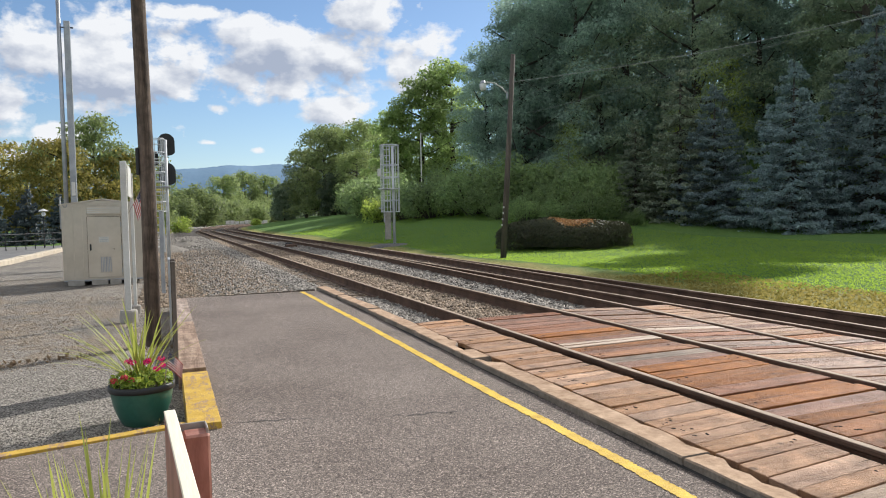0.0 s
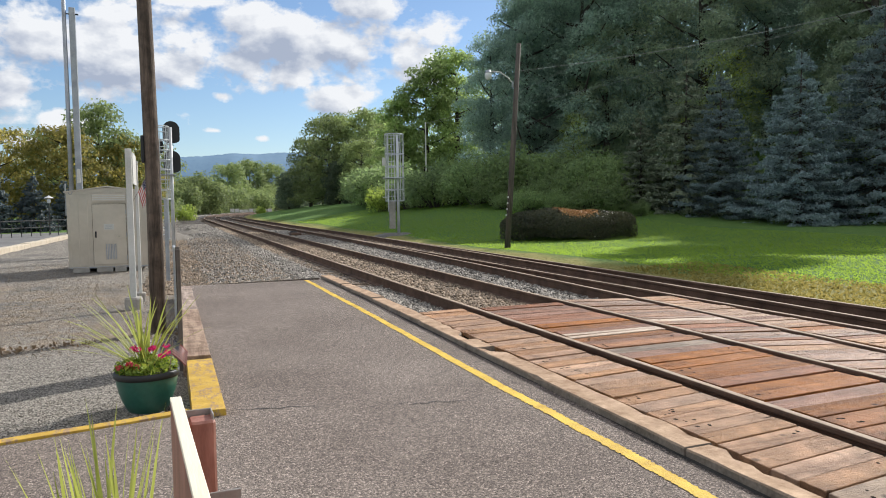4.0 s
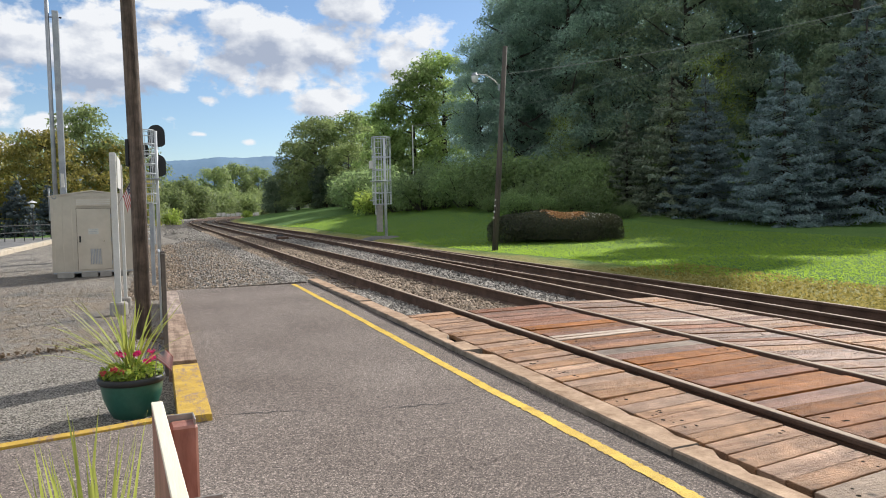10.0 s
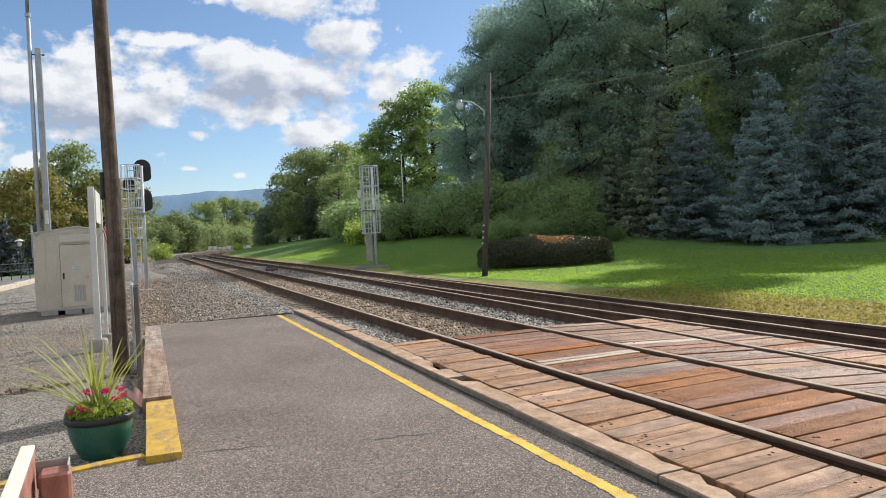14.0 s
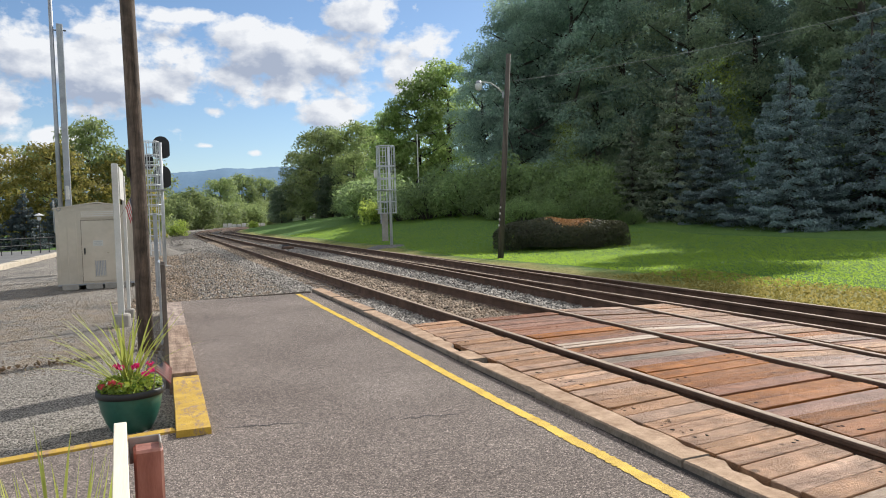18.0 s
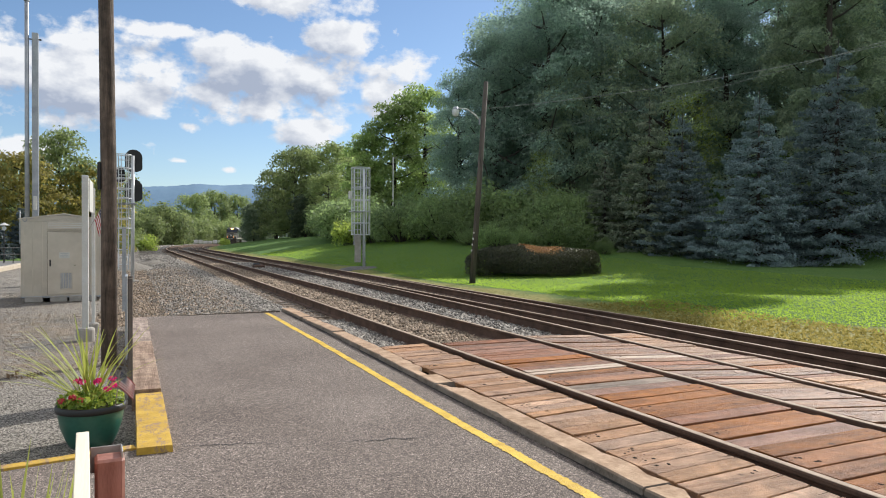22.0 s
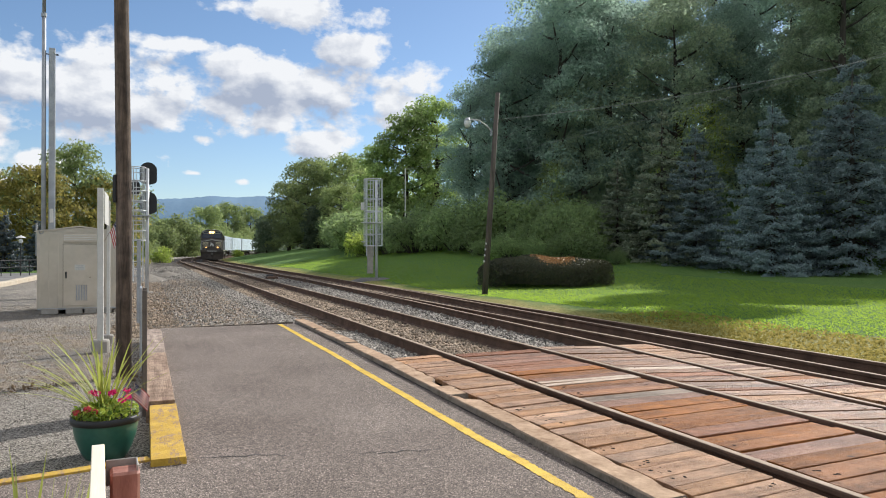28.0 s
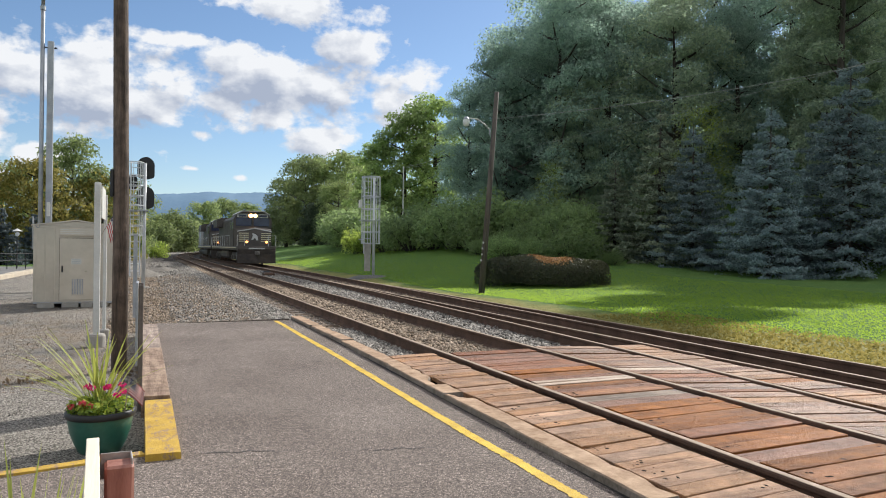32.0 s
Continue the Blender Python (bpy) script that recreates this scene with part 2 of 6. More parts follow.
# ---- materials ----
def surface(name, dark, light, scale=4.0, rough=0.8, bump=0.2, grain=60.0, metal=0.0, spread=0.0, island=0.0, stretch=(1, 1, 1), low=0.35, high=0.65, fleck=0.0, spec=0.5, blotch=0.25, cells=0.0):
    """A surface with large blotches between two colours, fine grain in tone and relief, and spread of tone from piece to piece."""
    m = bpy.data.materials.new(name)
    m.use_nodes = True
    n, l = m.node_tree.nodes, m.node_tree.links
    b = n["Principled BSDF"]
    co, info, mp = n.new("ShaderNodeTexCoord"), n.new("ShaderNodeObjectInfo"), n.new("ShaderNodeVectorMath")
    away = n.new("ShaderNodeVectorMath")
    away.operation = "SCALE"
    away.inputs[0].default_value = (17, 31, 13)
    l.new(info.outputs["Random"], away.inputs["Scale"])
    mp.operation = "ADD"
    l.new(co.outputs["Object"], mp.inputs[0])
    l.new(away.outputs[0], mp.inputs[1])
    st = n.new("ShaderNodeVectorMath")
    st.operation = "MULTIPLY"
    st.inputs[1].default_value = stretch
    l.new(mp.outputs[0], st.inputs[0])
    big, fine = n.new("ShaderNodeTexNoise"), n.new("ShaderNodeTexNoise")
    big.inputs["Scale"].default_value, big.inputs["Detail"].default_value = scale, 6
    fine.inputs["Scale"].default_value, fine.inputs["Detail"].default_value = grain, 4
    fine.inputs["Roughness"].default_value = 0.65
    for t in (big, fine):
        l.new(st.outputs[0], t.inputs["Vector"])
    both = n.new("ShaderNodeMix")
    both.inputs[0].default_value = 1 - blotch if fleck else 0.4
    l.new(big.outputs[0], both.inputs[2])
    l.new(fine.outputs[0], both.inputs[3])
    grains = None
    if cells:  # grit: each small cell has a tone of its own
        grains, tone = n.new("ShaderNodeTexVoronoi"), n.new("ShaderNodeSeparateXYZ")
        grains.inputs["Scale"].default_value = cells
        l.new(st.outputs[0], grains.inputs["Vector"])
        l.new(grains.outputs["Color"], tone.inputs[0])
        gritty = n.new("ShaderNodeMix")
        gritty.inputs[0].default_value = 0.55
        l.new(both.outputs[0], gritty.inputs[2])
        l.new(tone.outputs[0], gritty.inputs[3])
        both = gritty
    ramp = n.new("ShaderNodeValToRGB")
    ramp.color_ramp.elements[0].position, ramp.color_ramp.elements[0].color = low, (*dark, 1)
    ramp.color_ramp.elements[1].position, ramp.color_ramp.elements[1].color = high, (*light, 1)
    l.new(both.outputs[0], ramp.inputs[0])
    colour = ramp.outputs[0]
    if spread or island:
        hsv, mr = n.new("ShaderNodeHueSaturation"), n.new("ShaderNodeMapRange")
        if island:
            geo = n.new("ShaderNodeNewGeometry")
            l.new(geo.outputs["Random Per Island"], mr.inputs[0])
        else:
            l.new(info.outputs["Random"], mr.inputs[0])
        mr.inputs[3].default_value, mr.inputs[4].default_value = 1 - (spread or island), 1 + (spread or island)
        l.new(mr.outputs[0], hsv.inputs["Value"])
        l.new(colour, hsv.inputs["Color"])
        colour = hsv.outputs[0]
    l.new(colour, b.inputs["Base Color"])
    b.inputs["Metallic"].default_value = metal
    b.inputs["Specular IOR Level"].default_value = spec
    rr = n.new("ShaderNodeMapRange")
    rr.inputs[3].default_value, rr.inputs[4].default_value = max(rough - 0.12, 0.05), min(rough + 0.12, 1)
    l.new(fine.outputs[0], rr.inputs[0])
    l.new(rr.outputs[0], b.inputs["Roughness"])
    if bump:
        bp = n.new("ShaderNodeBump")
        bp.inputs["Strength"].default_value, bp.inputs["Distance"].default_value = bump, 0.02
        l.new(grains.outputs["Distance"] if grains else fine.outputs[0], bp.inputs["Height"])
        bp.invert = bool(cells)
        l.new(bp.outputs[0], b.inputs["Normal"])
    return m


def leaf_surface(name, dark, light, thin=0.35, spread=0.25, gloss=0.4):
    """Leaves: light shines through them; tone varies from leaf to leaf and from tree to tree."""
    m = bpy.data.materials.new(name)
    m.use_nodes = True
    n, l = m.node_tree.nodes, m.node_tree.links
    n.clear()
    out, mix = n.new("ShaderNodeOutputMaterial"), n.new("ShaderNodeMixShader")
    dif, tra = n.new("ShaderNodeBsdfPrincipled"), n.new("ShaderNodeBsdfTranslucent")
    geo, info, ramp = n.new("ShaderNodeNewGeometry"), n.new("ShaderNodeObjectInfo"), n.new("ShaderNodeValToRGB")
    co, big = n.new("ShaderNodeTexCoord"), n.new("ShaderNodeTexNoise")
    big.inputs["Scale"].default_value, big.inputs["Detail"].default_value = 0.45, 3
    l.new(co.outputs["Object"], big.inputs["Vector"])
    mixf = n.new("ShaderNodeMix")
    mixf.inputs[0].default_value = 0.55
    l.new(geo.outputs["Random Per Island"], mixf.inputs[2])
    l.new(big.outputs[0], mixf.inputs[3])
    ramp.color_ramp.elements[0].position, ramp.color_ramp.elements[0].color = 0.25, (*dark, 1)
    ramp.color_ramp.elements[1].position, ramp.color_ramp.elements[1].color = 0.75, (*light, 1)
    l.new(mixf.outputs[0], ramp.inputs[0])
    hsv, mr = n.new("ShaderNodeHueSaturation"), n.new("ShaderNodeMapRange")
    mr.inputs[3].default_value, mr.inputs[4].default_value = 1 - spread, 1 + spread
    l.new(info.outputs["Random"], mr.inputs[0])
    l.new(mr.outputs[0], hsv.inputs["Value"])
    l.new(ramp.outputs[0], hsv.inputs["Color"])
    l.new(hsv.outputs[0], dif.inputs["Base Color"])
    dif.inputs["Roughness"].default_value = 0.55
    dif.inputs["Specular IOR Level"].default_value = gloss
    warm = n.new("ShaderNodeHueSaturation")
    warm.inputs["Hue"].default_value, warm.inputs["Value"].default_value = 0.485, 1.8
    l.new(hsv.outputs[0], warm.inputs["Color"])
    l.new(warm.outputs[0], tra.inputs["Color"])
    mix.inputs[0].default_value = thin
    l.new(dif.outputs[0], mix.inputs[1])
    l.new(tra.outputs[0], mix.inputs[2])
    l.new(mix.outputs[0], out.inputs[0])
    return m


def speckle(m, coarse, fine):
    """Stone chips in a binder: two sizes of cells, a few pale and a few dark, each a little proud."""
    n, l = m.node_tree.nodes, m.node_tree.links
    b = n["Principled BSDF"]
    was = b.inputs["Base Color"].links[0].from_socket
    co = n.new("ShaderNodeTexCoord")
    cells = []
    for s, dark, pale in ((coarse, 0.3, 2.3), (fine, 0.35, 2.0)):
        v, sep, r, mx = n.new("ShaderNodeTexVoronoi"), n.new("ShaderNodeSeparateXYZ"), n.new("ShaderNodeValToRGB"), n.new("ShaderNodeMix")
        v.inputs["Scale"].default_value = s
        l.new(co.outputs["Object"], v.inputs["Vector"])
        l.new(v.outputs["Color"], sep.inputs[0])
        el = r.color_ramp.elements
        for _ in range(2):
            el.new(0.5)
        for e, (p, c) in zip(el, ((0.0, dark), (0.3, 0.85), (0.72, 1.0), (1.0, pale))):
            e.position, e.color = p, (c / 2, c / 2, c / 2 * 0.98, 1)
        l.new(sep.outputs[0], r.inputs[0])
        mx.data_type, mx.blend_type = "RGBA", "MULTIPLY"
        mx.inputs[0].default_value = 1.0
        l.new(was, mx.inputs[6])
        l.new(r.outputs[0], mx.inputs[7])
        twice = n.new("ShaderNodeVectorMath")
        twice.operation = "SCALE"
        twice.inputs["Scale"].default_value = 2.0
        l.new(mx.outputs[2], twice.inputs[0])
        was = twice.outputs[0]
        cells.append(v)
    l.new(was, b.inputs["Base Color"])
    bp = n.new("ShaderNodeBump")
    bp.inputs["Strength"].default_value, bp.inputs["Distance"].default_value = 0.6, 0.004
    bp.invert = True
    l.new(cells[0].outputs["Distance"], bp.inputs["Height"])
    l.new(bp.outputs[0], b.inputs["Normal"])


def weather(m, scale=4.5, low=0.62, high=1.22, fade=0.45, knots=0.0):
    """Worn wood: soft stains that ignore the grain, more or less faded from board to board, with a few dark knots."""
    n, l = m.node_tree.nodes, m.node_tree.links
    b = n["Principled BSDF"]
    was = b.inputs["Base Color"].links[0].from_socket
    co, info, far, add = n.new("ShaderNodeTexCoord"), n.new("ShaderNodeObjectInfo"), n.new("ShaderNodeVectorMath"), n.new("ShaderNodeVectorMath")
    far.operation = "SCALE"
    far.inputs[0].default_value = (23, 41, 7)
    l.new(info.outputs["Random"], far.inputs["Scale"])
    l.new(co.outputs["Object"], add.inputs[0])
    l.new(far.outputs[0], add.inputs[1])
    t, hsv, val, sat = n.new("ShaderNodeTexNoise"), n.new("ShaderNodeHueSaturation"), n.new("ShaderNodeMapRange"), n.new("ShaderNodeMapRange")
    t.inputs["Scale"].default_value, t.inputs["Detail"].default_value, t.inputs["Roughness"].default_value = scale, 7, 0.62
    t.inputs["Distortion"].default_value = 0.6
    l.new(add.outputs[0], t.inputs["Vector"])
    val.inputs[1].default_value, val.inputs[2].default_value, val.inputs[3].default_value, val.inputs[4].default_value = 0.32, 0.66, low, high
    l.new(t.outputs[0], val.inputs[0])
    wn = n.new("ShaderNodeTexWhiteNoise")
    wn.noise_dimensions = "1D"
    l.new(info.outputs["Random"], wn.inputs["W"])
    sat.inputs[3].default_value, sat.inputs[4].default_value = 1 - fade, 1.2
    l.new(wn.outputs["Value"], sat.inputs[0])
    value = val.outputs[0]
    if knots:
        v, spot, mul = n.new("ShaderNodeTexVoronoi"), n.new("ShaderNodeMapRange"), n.new("ShaderNodeMath")
        v.inputs["Scale"].default_value = knots
        l.new(add.outputs[0], v.inputs["Vector"])
        spot.inputs[1].default_value, spot.inputs[2].default_value, spot.inputs[3].default_value, spot.inputs[4].default_value = 0.05, 0.11, 0.35, 1.0
        l.new(v.outputs["Distance"], spot.inputs[0])
        mul.operation = "MULTIPLY"
        l.new(value, mul.inputs[0])
        l.new(spot.outputs[0], mul.inputs[1])
        value = mul.outputs[0]
    l.new(value, hsv.inputs["Value"])
    l.new(sat.outputs[0], hsv.inputs["Saturation"])
    l.new(was, hsv.inputs["Color"])
    l.new(hsv.outputs[0], b.inputs["Base Color"])


def glow(name, colour, strength):
    m = bpy.data.materials.new(name)
    m.use_nodes = True
    b = m.node_tree.nodes["Principled BSDF"]
    b.inputs["Base Color"].default_value = (*colour, 1)
    b.inputs["Emission Color"].default_value = (*colour, 1)
    b.inputs["Emission Strength"].default_value = strength
    return m


asphalt = surface("asphalt", (0.128, 0.102, 0.09), (0.205, 0.17, 0.152), 0.7, 0.9, 0.5, 30, low=0.35, high=0.65, spec=0.2)
speckle(asphalt, 120, 300)
gravel = surface("fine_gravel", (0.08, 0.07, 0.058), (0.27, 0.24, 0.2), 0.5, 0.95, 0.9, 45, fleck=1, blotch=0.35)
ballast_mat = surface("ballast_bed", (0.05, 0.045, 0.04), (0.22, 0.21, 0.195), 0.6, 0.95, 1.0, 22, fleck=1, blotch=0.3)
stone_mat = surface("crushed_stone", (0.11, 0.097, 0.082), (0.33, 0.3, 0.26), 6, 0.9, 0.2, 40, island=0.75)
stone_brown = surface("rusty_crushed_stone", (0.16, 0.115, 0.078), (0.36, 0.28, 0.2), 6, 0.9, 0.2, 40, island=0.6)
pale_concrete = surface("pale_kerb_concrete", (0.4, 0.34, 0.26), (0.62, 0.54, 0.43), 3.0, 0.9, 0.3, 40, spec=0.2)
grey_concrete = surface("grey_concrete", (0.25, 0.23, 0.2), (0.4, 0.37, 0.33), 4.0, 0.9, 0.3, 50)
yellow_paint = surface("worn_yellow_paint", (0.46, 0.28, 0.012), (0.72, 0.49, 0.035), 6, 0.7, 0.5, 70)
timber = surface("weathered_timber", (0.19, 0.13, 0.1), (0.46, 0.35, 0.27), 2.5, 0.85, 0.5, 12, stretch=(6, 0.5, 6), spec=0.2)
plank_tan = surface("tan_plank", (0.21, 0.105, 0.057), (0.59, 0.36, 0.22), 1.6, 0.6, 0.9, 26, stretch=(0.3, 6, 6), spread=0.14, spec=0.2, low=0.3, high=0.62)
plank_rust = surface("rusty_plank", (0.145, 0.054, 0.02), (0.45, 0.188, 0.068), 1.4, 0.6, 0.9, 26, stretch=(0.3, 6, 6), spread=0.2, spec=0.15, low=0.3, high=0.64)
plank_pale = surface("pale_plank", (0.13, 0.064, 0.038), (0.4, 0.225, 0.138), 1.6, 0.5, 0.9, 26, stretch=(0.3, 6, 6), spread=0.18, spec=0.28, low=0.3, high=0.62)
plank_umber = surface("purple_brown_plank", (0.14, 0.058, 0.034), (0.38, 0.185, 0.112), 1.4, 0.6, 0.9, 26, stretch=(0.3, 6, 6), spread=0.2, spec=0.2, low=0.3, high=0.64)
plank_whitish = surface("whitish_plank", (0.24, 0.155, 0.1), (0.51, 0.375, 0.265), 1.6, 0.55, 0.6, 26, stretch=(0.3, 6, 6), spec=0.4, low=0.3, high=0.62)
plank_grey = surface("grey_weathered_plank", (0.17, 0.12, 0.09), (0.4, 0.31, 0.235), 1.6, 0.6, 0.7, 20, stretch=(0.45, 6, 6), spread=0.2, spec=0.15, low=0.36, high=0.62)
for wood in (plank_tan, plank_rust, plank_umber, plank_pale, plank_grey):
    weather(wood, 4.5, 0.58, 1.1, 0.1, 3.2)
weather(timber, 6, 0.6, 1.2, 0.3, 4.0)
rail_side = surface("rusty_steel", (0.06, 0.036, 0.025), (0.155, 0.095, 0.066), 3, 0.8, 0.3, 40, spec=0.25)
rail_bright = surface("polished_rail_head", (0.29, 0.22, 0.16), (0.46, 0.36, 0.275), 8, 0.75, 0.0, 60, spec=0.08)
tie_mat = surface("creosoted_tie", (0.06, 0.043, 0.03), (0.2, 0.15, 0.11), 3, 0.9, 0.5, 14, stretch=(0.7, 6, 6), spread=0.25)
road_mat = surface("road_asphalt", (0.1, 0.098, 0.095), (0.18, 0.175, 0.17), 0.8, 0.9, 0.3, 60)
bark = surface("bark", (0.03, 0.026, 0.022), (0.085, 0.07, 0.058), 3, 0.95, 0.6, 14, stretch=(3, 3, 0.5))
pole_wood = surface("creosoted_pole", (0.03, 0.02, 0.014), (0.19, 0.135, 0.1), 2, 0.85, 0.6, 14, stretch=(7, 7, 0.5))
weather(pole_wood, 5, 0.55, 1.35, 0.3)
grey_pole = surface("grey_brown_pole", (0.03, 0.025, 0.02), (0.14, 0.115, 0.095), 2, 0.85, 0.6, 14, stretch=(7, 7, 0.5))
galvanised = surface("galvanised_steel", (0.27, 0.285, 0.31), (0.43, 0.445, 0.47), 3, 0.5, 0.05, 30, metal=0.6)
cage_metal = surface("bright_galvanised_bars", (0.5, 0.51, 0.53), (0.66, 0.67, 0.69), 3, 0.55, 0.05, 30, metal=0.3)
aluminium = surface("dull_aluminium", (0.46, 0.405, 0.34), (0.6, 0.53, 0.45), 0.9, 0.33, 0.0, 3, metal=0.75)
white_metal = surface("off_white_post", (0.5, 0.49, 0.46), (0.66, 0.65, 0.62), 2, 0.6, 0.05, 40)
black_metal = surface("black_paint", (0.008, 0.008, 0.009), (0.02, 0.02, 0.022), 3, 0.55, 0.05, 40)


# ---- ground ----
CURVE_FROM, CURVE_RADIUS = 88.0, 370.0
TRACKS = (4.775, 8.215)  # centre lines of the two tracks where they run straight
RAIL_TOP = 0.07


def track_point(centre, s):
    """Place and heading (radians to the right of +y) on a track, s metres along it."""
    if s <= CURVE_FROM:
        return centre, s, 0.0
    a = (s - CURVE_FROM) / CURVE_RADIUS
    r = CURVE_RADIUS - centre + TRACKS[0]
    return centre + r * (1 - math.cos(a)), CURVE_FROM + r * math.sin(a), a


def ease(a, b, v):
    """Smooth step from 0 at a to 1 at b."""
    v = min(max((v - a) / (b - a), 0.0), 1.0)
    return v * v * (3 - 2 * v)


def curve_x(y):
    """How far the tracks have bent to the right at y."""
    d = max(y - CURVE_FROM, 0.0)
    return CURVE_RADIUS - math.sqrt(max(CURVE_RADIUS**2 - min(d, CURVE_RADIUS - 1) ** 2, 0.0))


def ground_z(x, y):
    off = x - curve_x(y)
    if off > 10.2:  # lawn, the bank behind it and the wooded hillside
        z = -0.1 + 0.145 * (off - 10.2) * ease(27, 50, y) * (1 - 0.5 * ease(8, 30, off - 10.2))
        z += 0.012 * (off - 10.2) * (1 - ease(27, 50, y))
        z += 0.3 * max(off - 34, 0) * ease(30, 60, off + 0.4 * y) * (1 - ease(150, 200, y))
        z += 0.05 * math.sin(0.23 * x + 0.31 * y)
        return min(z, 30.0)
    if y > 15.6 and 1.0 < off < 3.2:
        return -0.07 - 0.18 * ease(7, 22, y) * ease(2.4, 0.4, off) * ease(3.0, 1.4, off) - 0.09 * ease(1.2, 3.2, off)
    if off < 2.6:
        z = -0.07 - 0.18 * ease(7, 22, y) * ease(2.4, 0.4, off) - 0.05 * ease(-1.3, -0.2, off) * ease(12, 8, y)
        if y > 15.3:
            z += 0.012 * math.sin(1.7 * x) * math.cos(1.3 * y)
        return z
    return -0.16


def make_ground():
    xs = sorted(set([-1500, -800, -400, -200, -120, -80] + [-60 + 4 * i for i in range(13)] + [-10 + i for i in range(10)] + [0.5 * i for i in range(40)] + [20 + 2 * i for i in range(30)] + [85, 100, 130, 170, 240, 400, 800, 1500]))
    ys = sorted(set([-400, -150, -60, -30] + [-15 + 1.5 * i for i in range(30)] + [30 + 3 * i for i in range(50)] + [190, 210, 240, 280, 340, 420, 600, 900, 1500, 2500]))
    b = Build()
    vs = [(x + curve_x(min(y, 300)) * (1 if -50 < x < 100 else 0), y, ground_z(x + curve_x(min(y, 300)) * (1 if -50 < x < 100 else 0), min(y, 300))) for y in ys for x in xs]
    w = len(xs)
    b.add(vs, [(j * w + i, j * w + i + 1, (j + 1) * w + i + 1, (j + 1) * w + i) for j in range(len(ys) - 1) for i in range(w - 1)])
    m = ground_surface()
    tagged(part("ground", b, m, None, "", True), "gravel lot, track bed and mown green lawn rising to a wooded bank", "ground", "", "structure")


def ground_surface():
    """One sheet: gravel lot, dirty ballast under the tracks, a dry verge, then lawn; edges are broken by noise."""
    m = bpy.data.materials.new("ground")
    m.use_nodes = True
    n, l = m.node_tree.nodes, m.node_tree.links
    b = n["Principled BSDF"]
    b.inputs["Roughness"].default_value, b.inputs["Specular IOR Level"].default_value = 0.95, 0.2
    geo, sep = n.new("ShaderNodeNewGeometry"), n.new("ShaderNodeSeparateXYZ")
    l.new(geo.outputs["Position"], sep.inputs[0])

    def noise_at(scale, detail=5, rough=0.6):
        t = n.new("ShaderNodeTexNoise")
        t.inputs["Scale"].default_value, t.inputs["Detail"].default_value, t.inputs["Roughness"].default_value = scale, detail, rough
        l.new(geo.outputs["Position"], t.inputs["Vector"])
        return t.outputs[0]

    def math_node(op, a, c=0.0):
        t = n.new("ShaderNodeMath")
        t.operation = op
        for k, v in ((0, a), (1, c)):
            if isinstance(v, (int, float)):
                t.inputs[k].default_value = v
            else:
                l.new(v, t.inputs[k])
        return t.outputs[0]

    def band(value, a, c):
        t = n.new("ShaderNodeMapRange")
        t.inputs[1].default_value, t.inputs[2].default_value = a, c
        l.new(value, t.inputs[0])
        return t.outputs[0]

    def ramp(value, stops):
        t = n.new("ShaderNodeValToRGB")
        el = t.color_ramp.elements
        while len(el) < len(stops):
            el.new(0.5)
        for e, (p, c) in zip(el, stops):
            e.position, e.color = p, (*c, 1)
        l.new(value, t.inputs[0])
        return t.outputs[0]

    def blend(f, a, c):
        t = n.new("ShaderNodeMix")
        t.data_type = "RGBA"
        l.new(f, t.inputs[0])
        l.new(a, t.inputs[6])
        l.new(c, t.inputs[7])
        return t.outputs[2]

    # distance from the tracks, following their bend
    d = math_node("MAXIMUM", math_node("SUBTRACT", sep.outputs[1], CURVE_FROM), 0.0)
    off = math_node("SUBTRACT", sep.outputs[0], math_node("DIVIDE", math_node("MULTIPLY", d, d), 2 * CURVE_RADIUS))
    rag = math_node("MULTIPLY", math_node("SUBTRACT", noise_at(0.9, 6), 0.5), 2.4)
    off = math_node("ADD", off, rag)
    fine, mid, wide = noise_at(48, 5, 0.75), noise_at(4.0), noise_at(0.35)
    grit = n.new("ShaderNodeTexVoronoi")
    grit.inputs["Scale"].default_value = 95
    l.new(geo.outputs["Position"], grit.inputs["Vector"])
    cell = n.new("ShaderNodeSeparateXYZ")
    l.new(grit.outputs["Color"], cell.inputs[0])
    fine = math_node("ADD", math_node("MULTIPLY", fine, 0.62), math_node("MULTIPLY", cell.outputs[0], 0.38))
    stones = ramp(fine, [(0.36, (0.06, 0.052, 0.043)), (0.5, (0.205, 0.183, 0.157)), (0.63, (0.44, 0.4, 0.345))])
    dirt = ramp(fine, [(0.36, (0.04, 0.03, 0.02)), (0.5, (0.17, 0.135, 0.1)), (0.64, (0.44, 0.37, 0.29))])
    edge = math_node("ADD", math_node("SUBTRACT", sep.outputs[1], math_node("MULTIPLY", sep.outputs[0], 0.3)), math_node("MULTIPLY", rag, 0.35))
    rough = math_node("MULTIPLY", band(edge, 9.75, 9.95), band(math_node("ADD", edge, math_node("MULTIPLY", wide, 8.0)), 25, 22))
    lot = blend(math_node("MULTIPLY", rough, band(mid, 0.4, 0.58)), stones, dirt)
    damp = ramp(fine, [(0.3, (0.05, 0.046, 0.042)), (0.5, (0.135, 0.125, 0.113)), (0.68, (0.3, 0.28, 0.255))])
    lot = blend(math_node("MULTIPLY", band(noise_at(0.55, 7, 0.65), 0.5, 0.6), band(sep.outputs[1], 10, 13)), lot, damp)
    straw = ramp(fine, [(0.3, (0.07, 0.05, 0.032)), (0.5, (0.23, 0.18, 0.125)), (0.68, (0.46, 0.38, 0.28))])
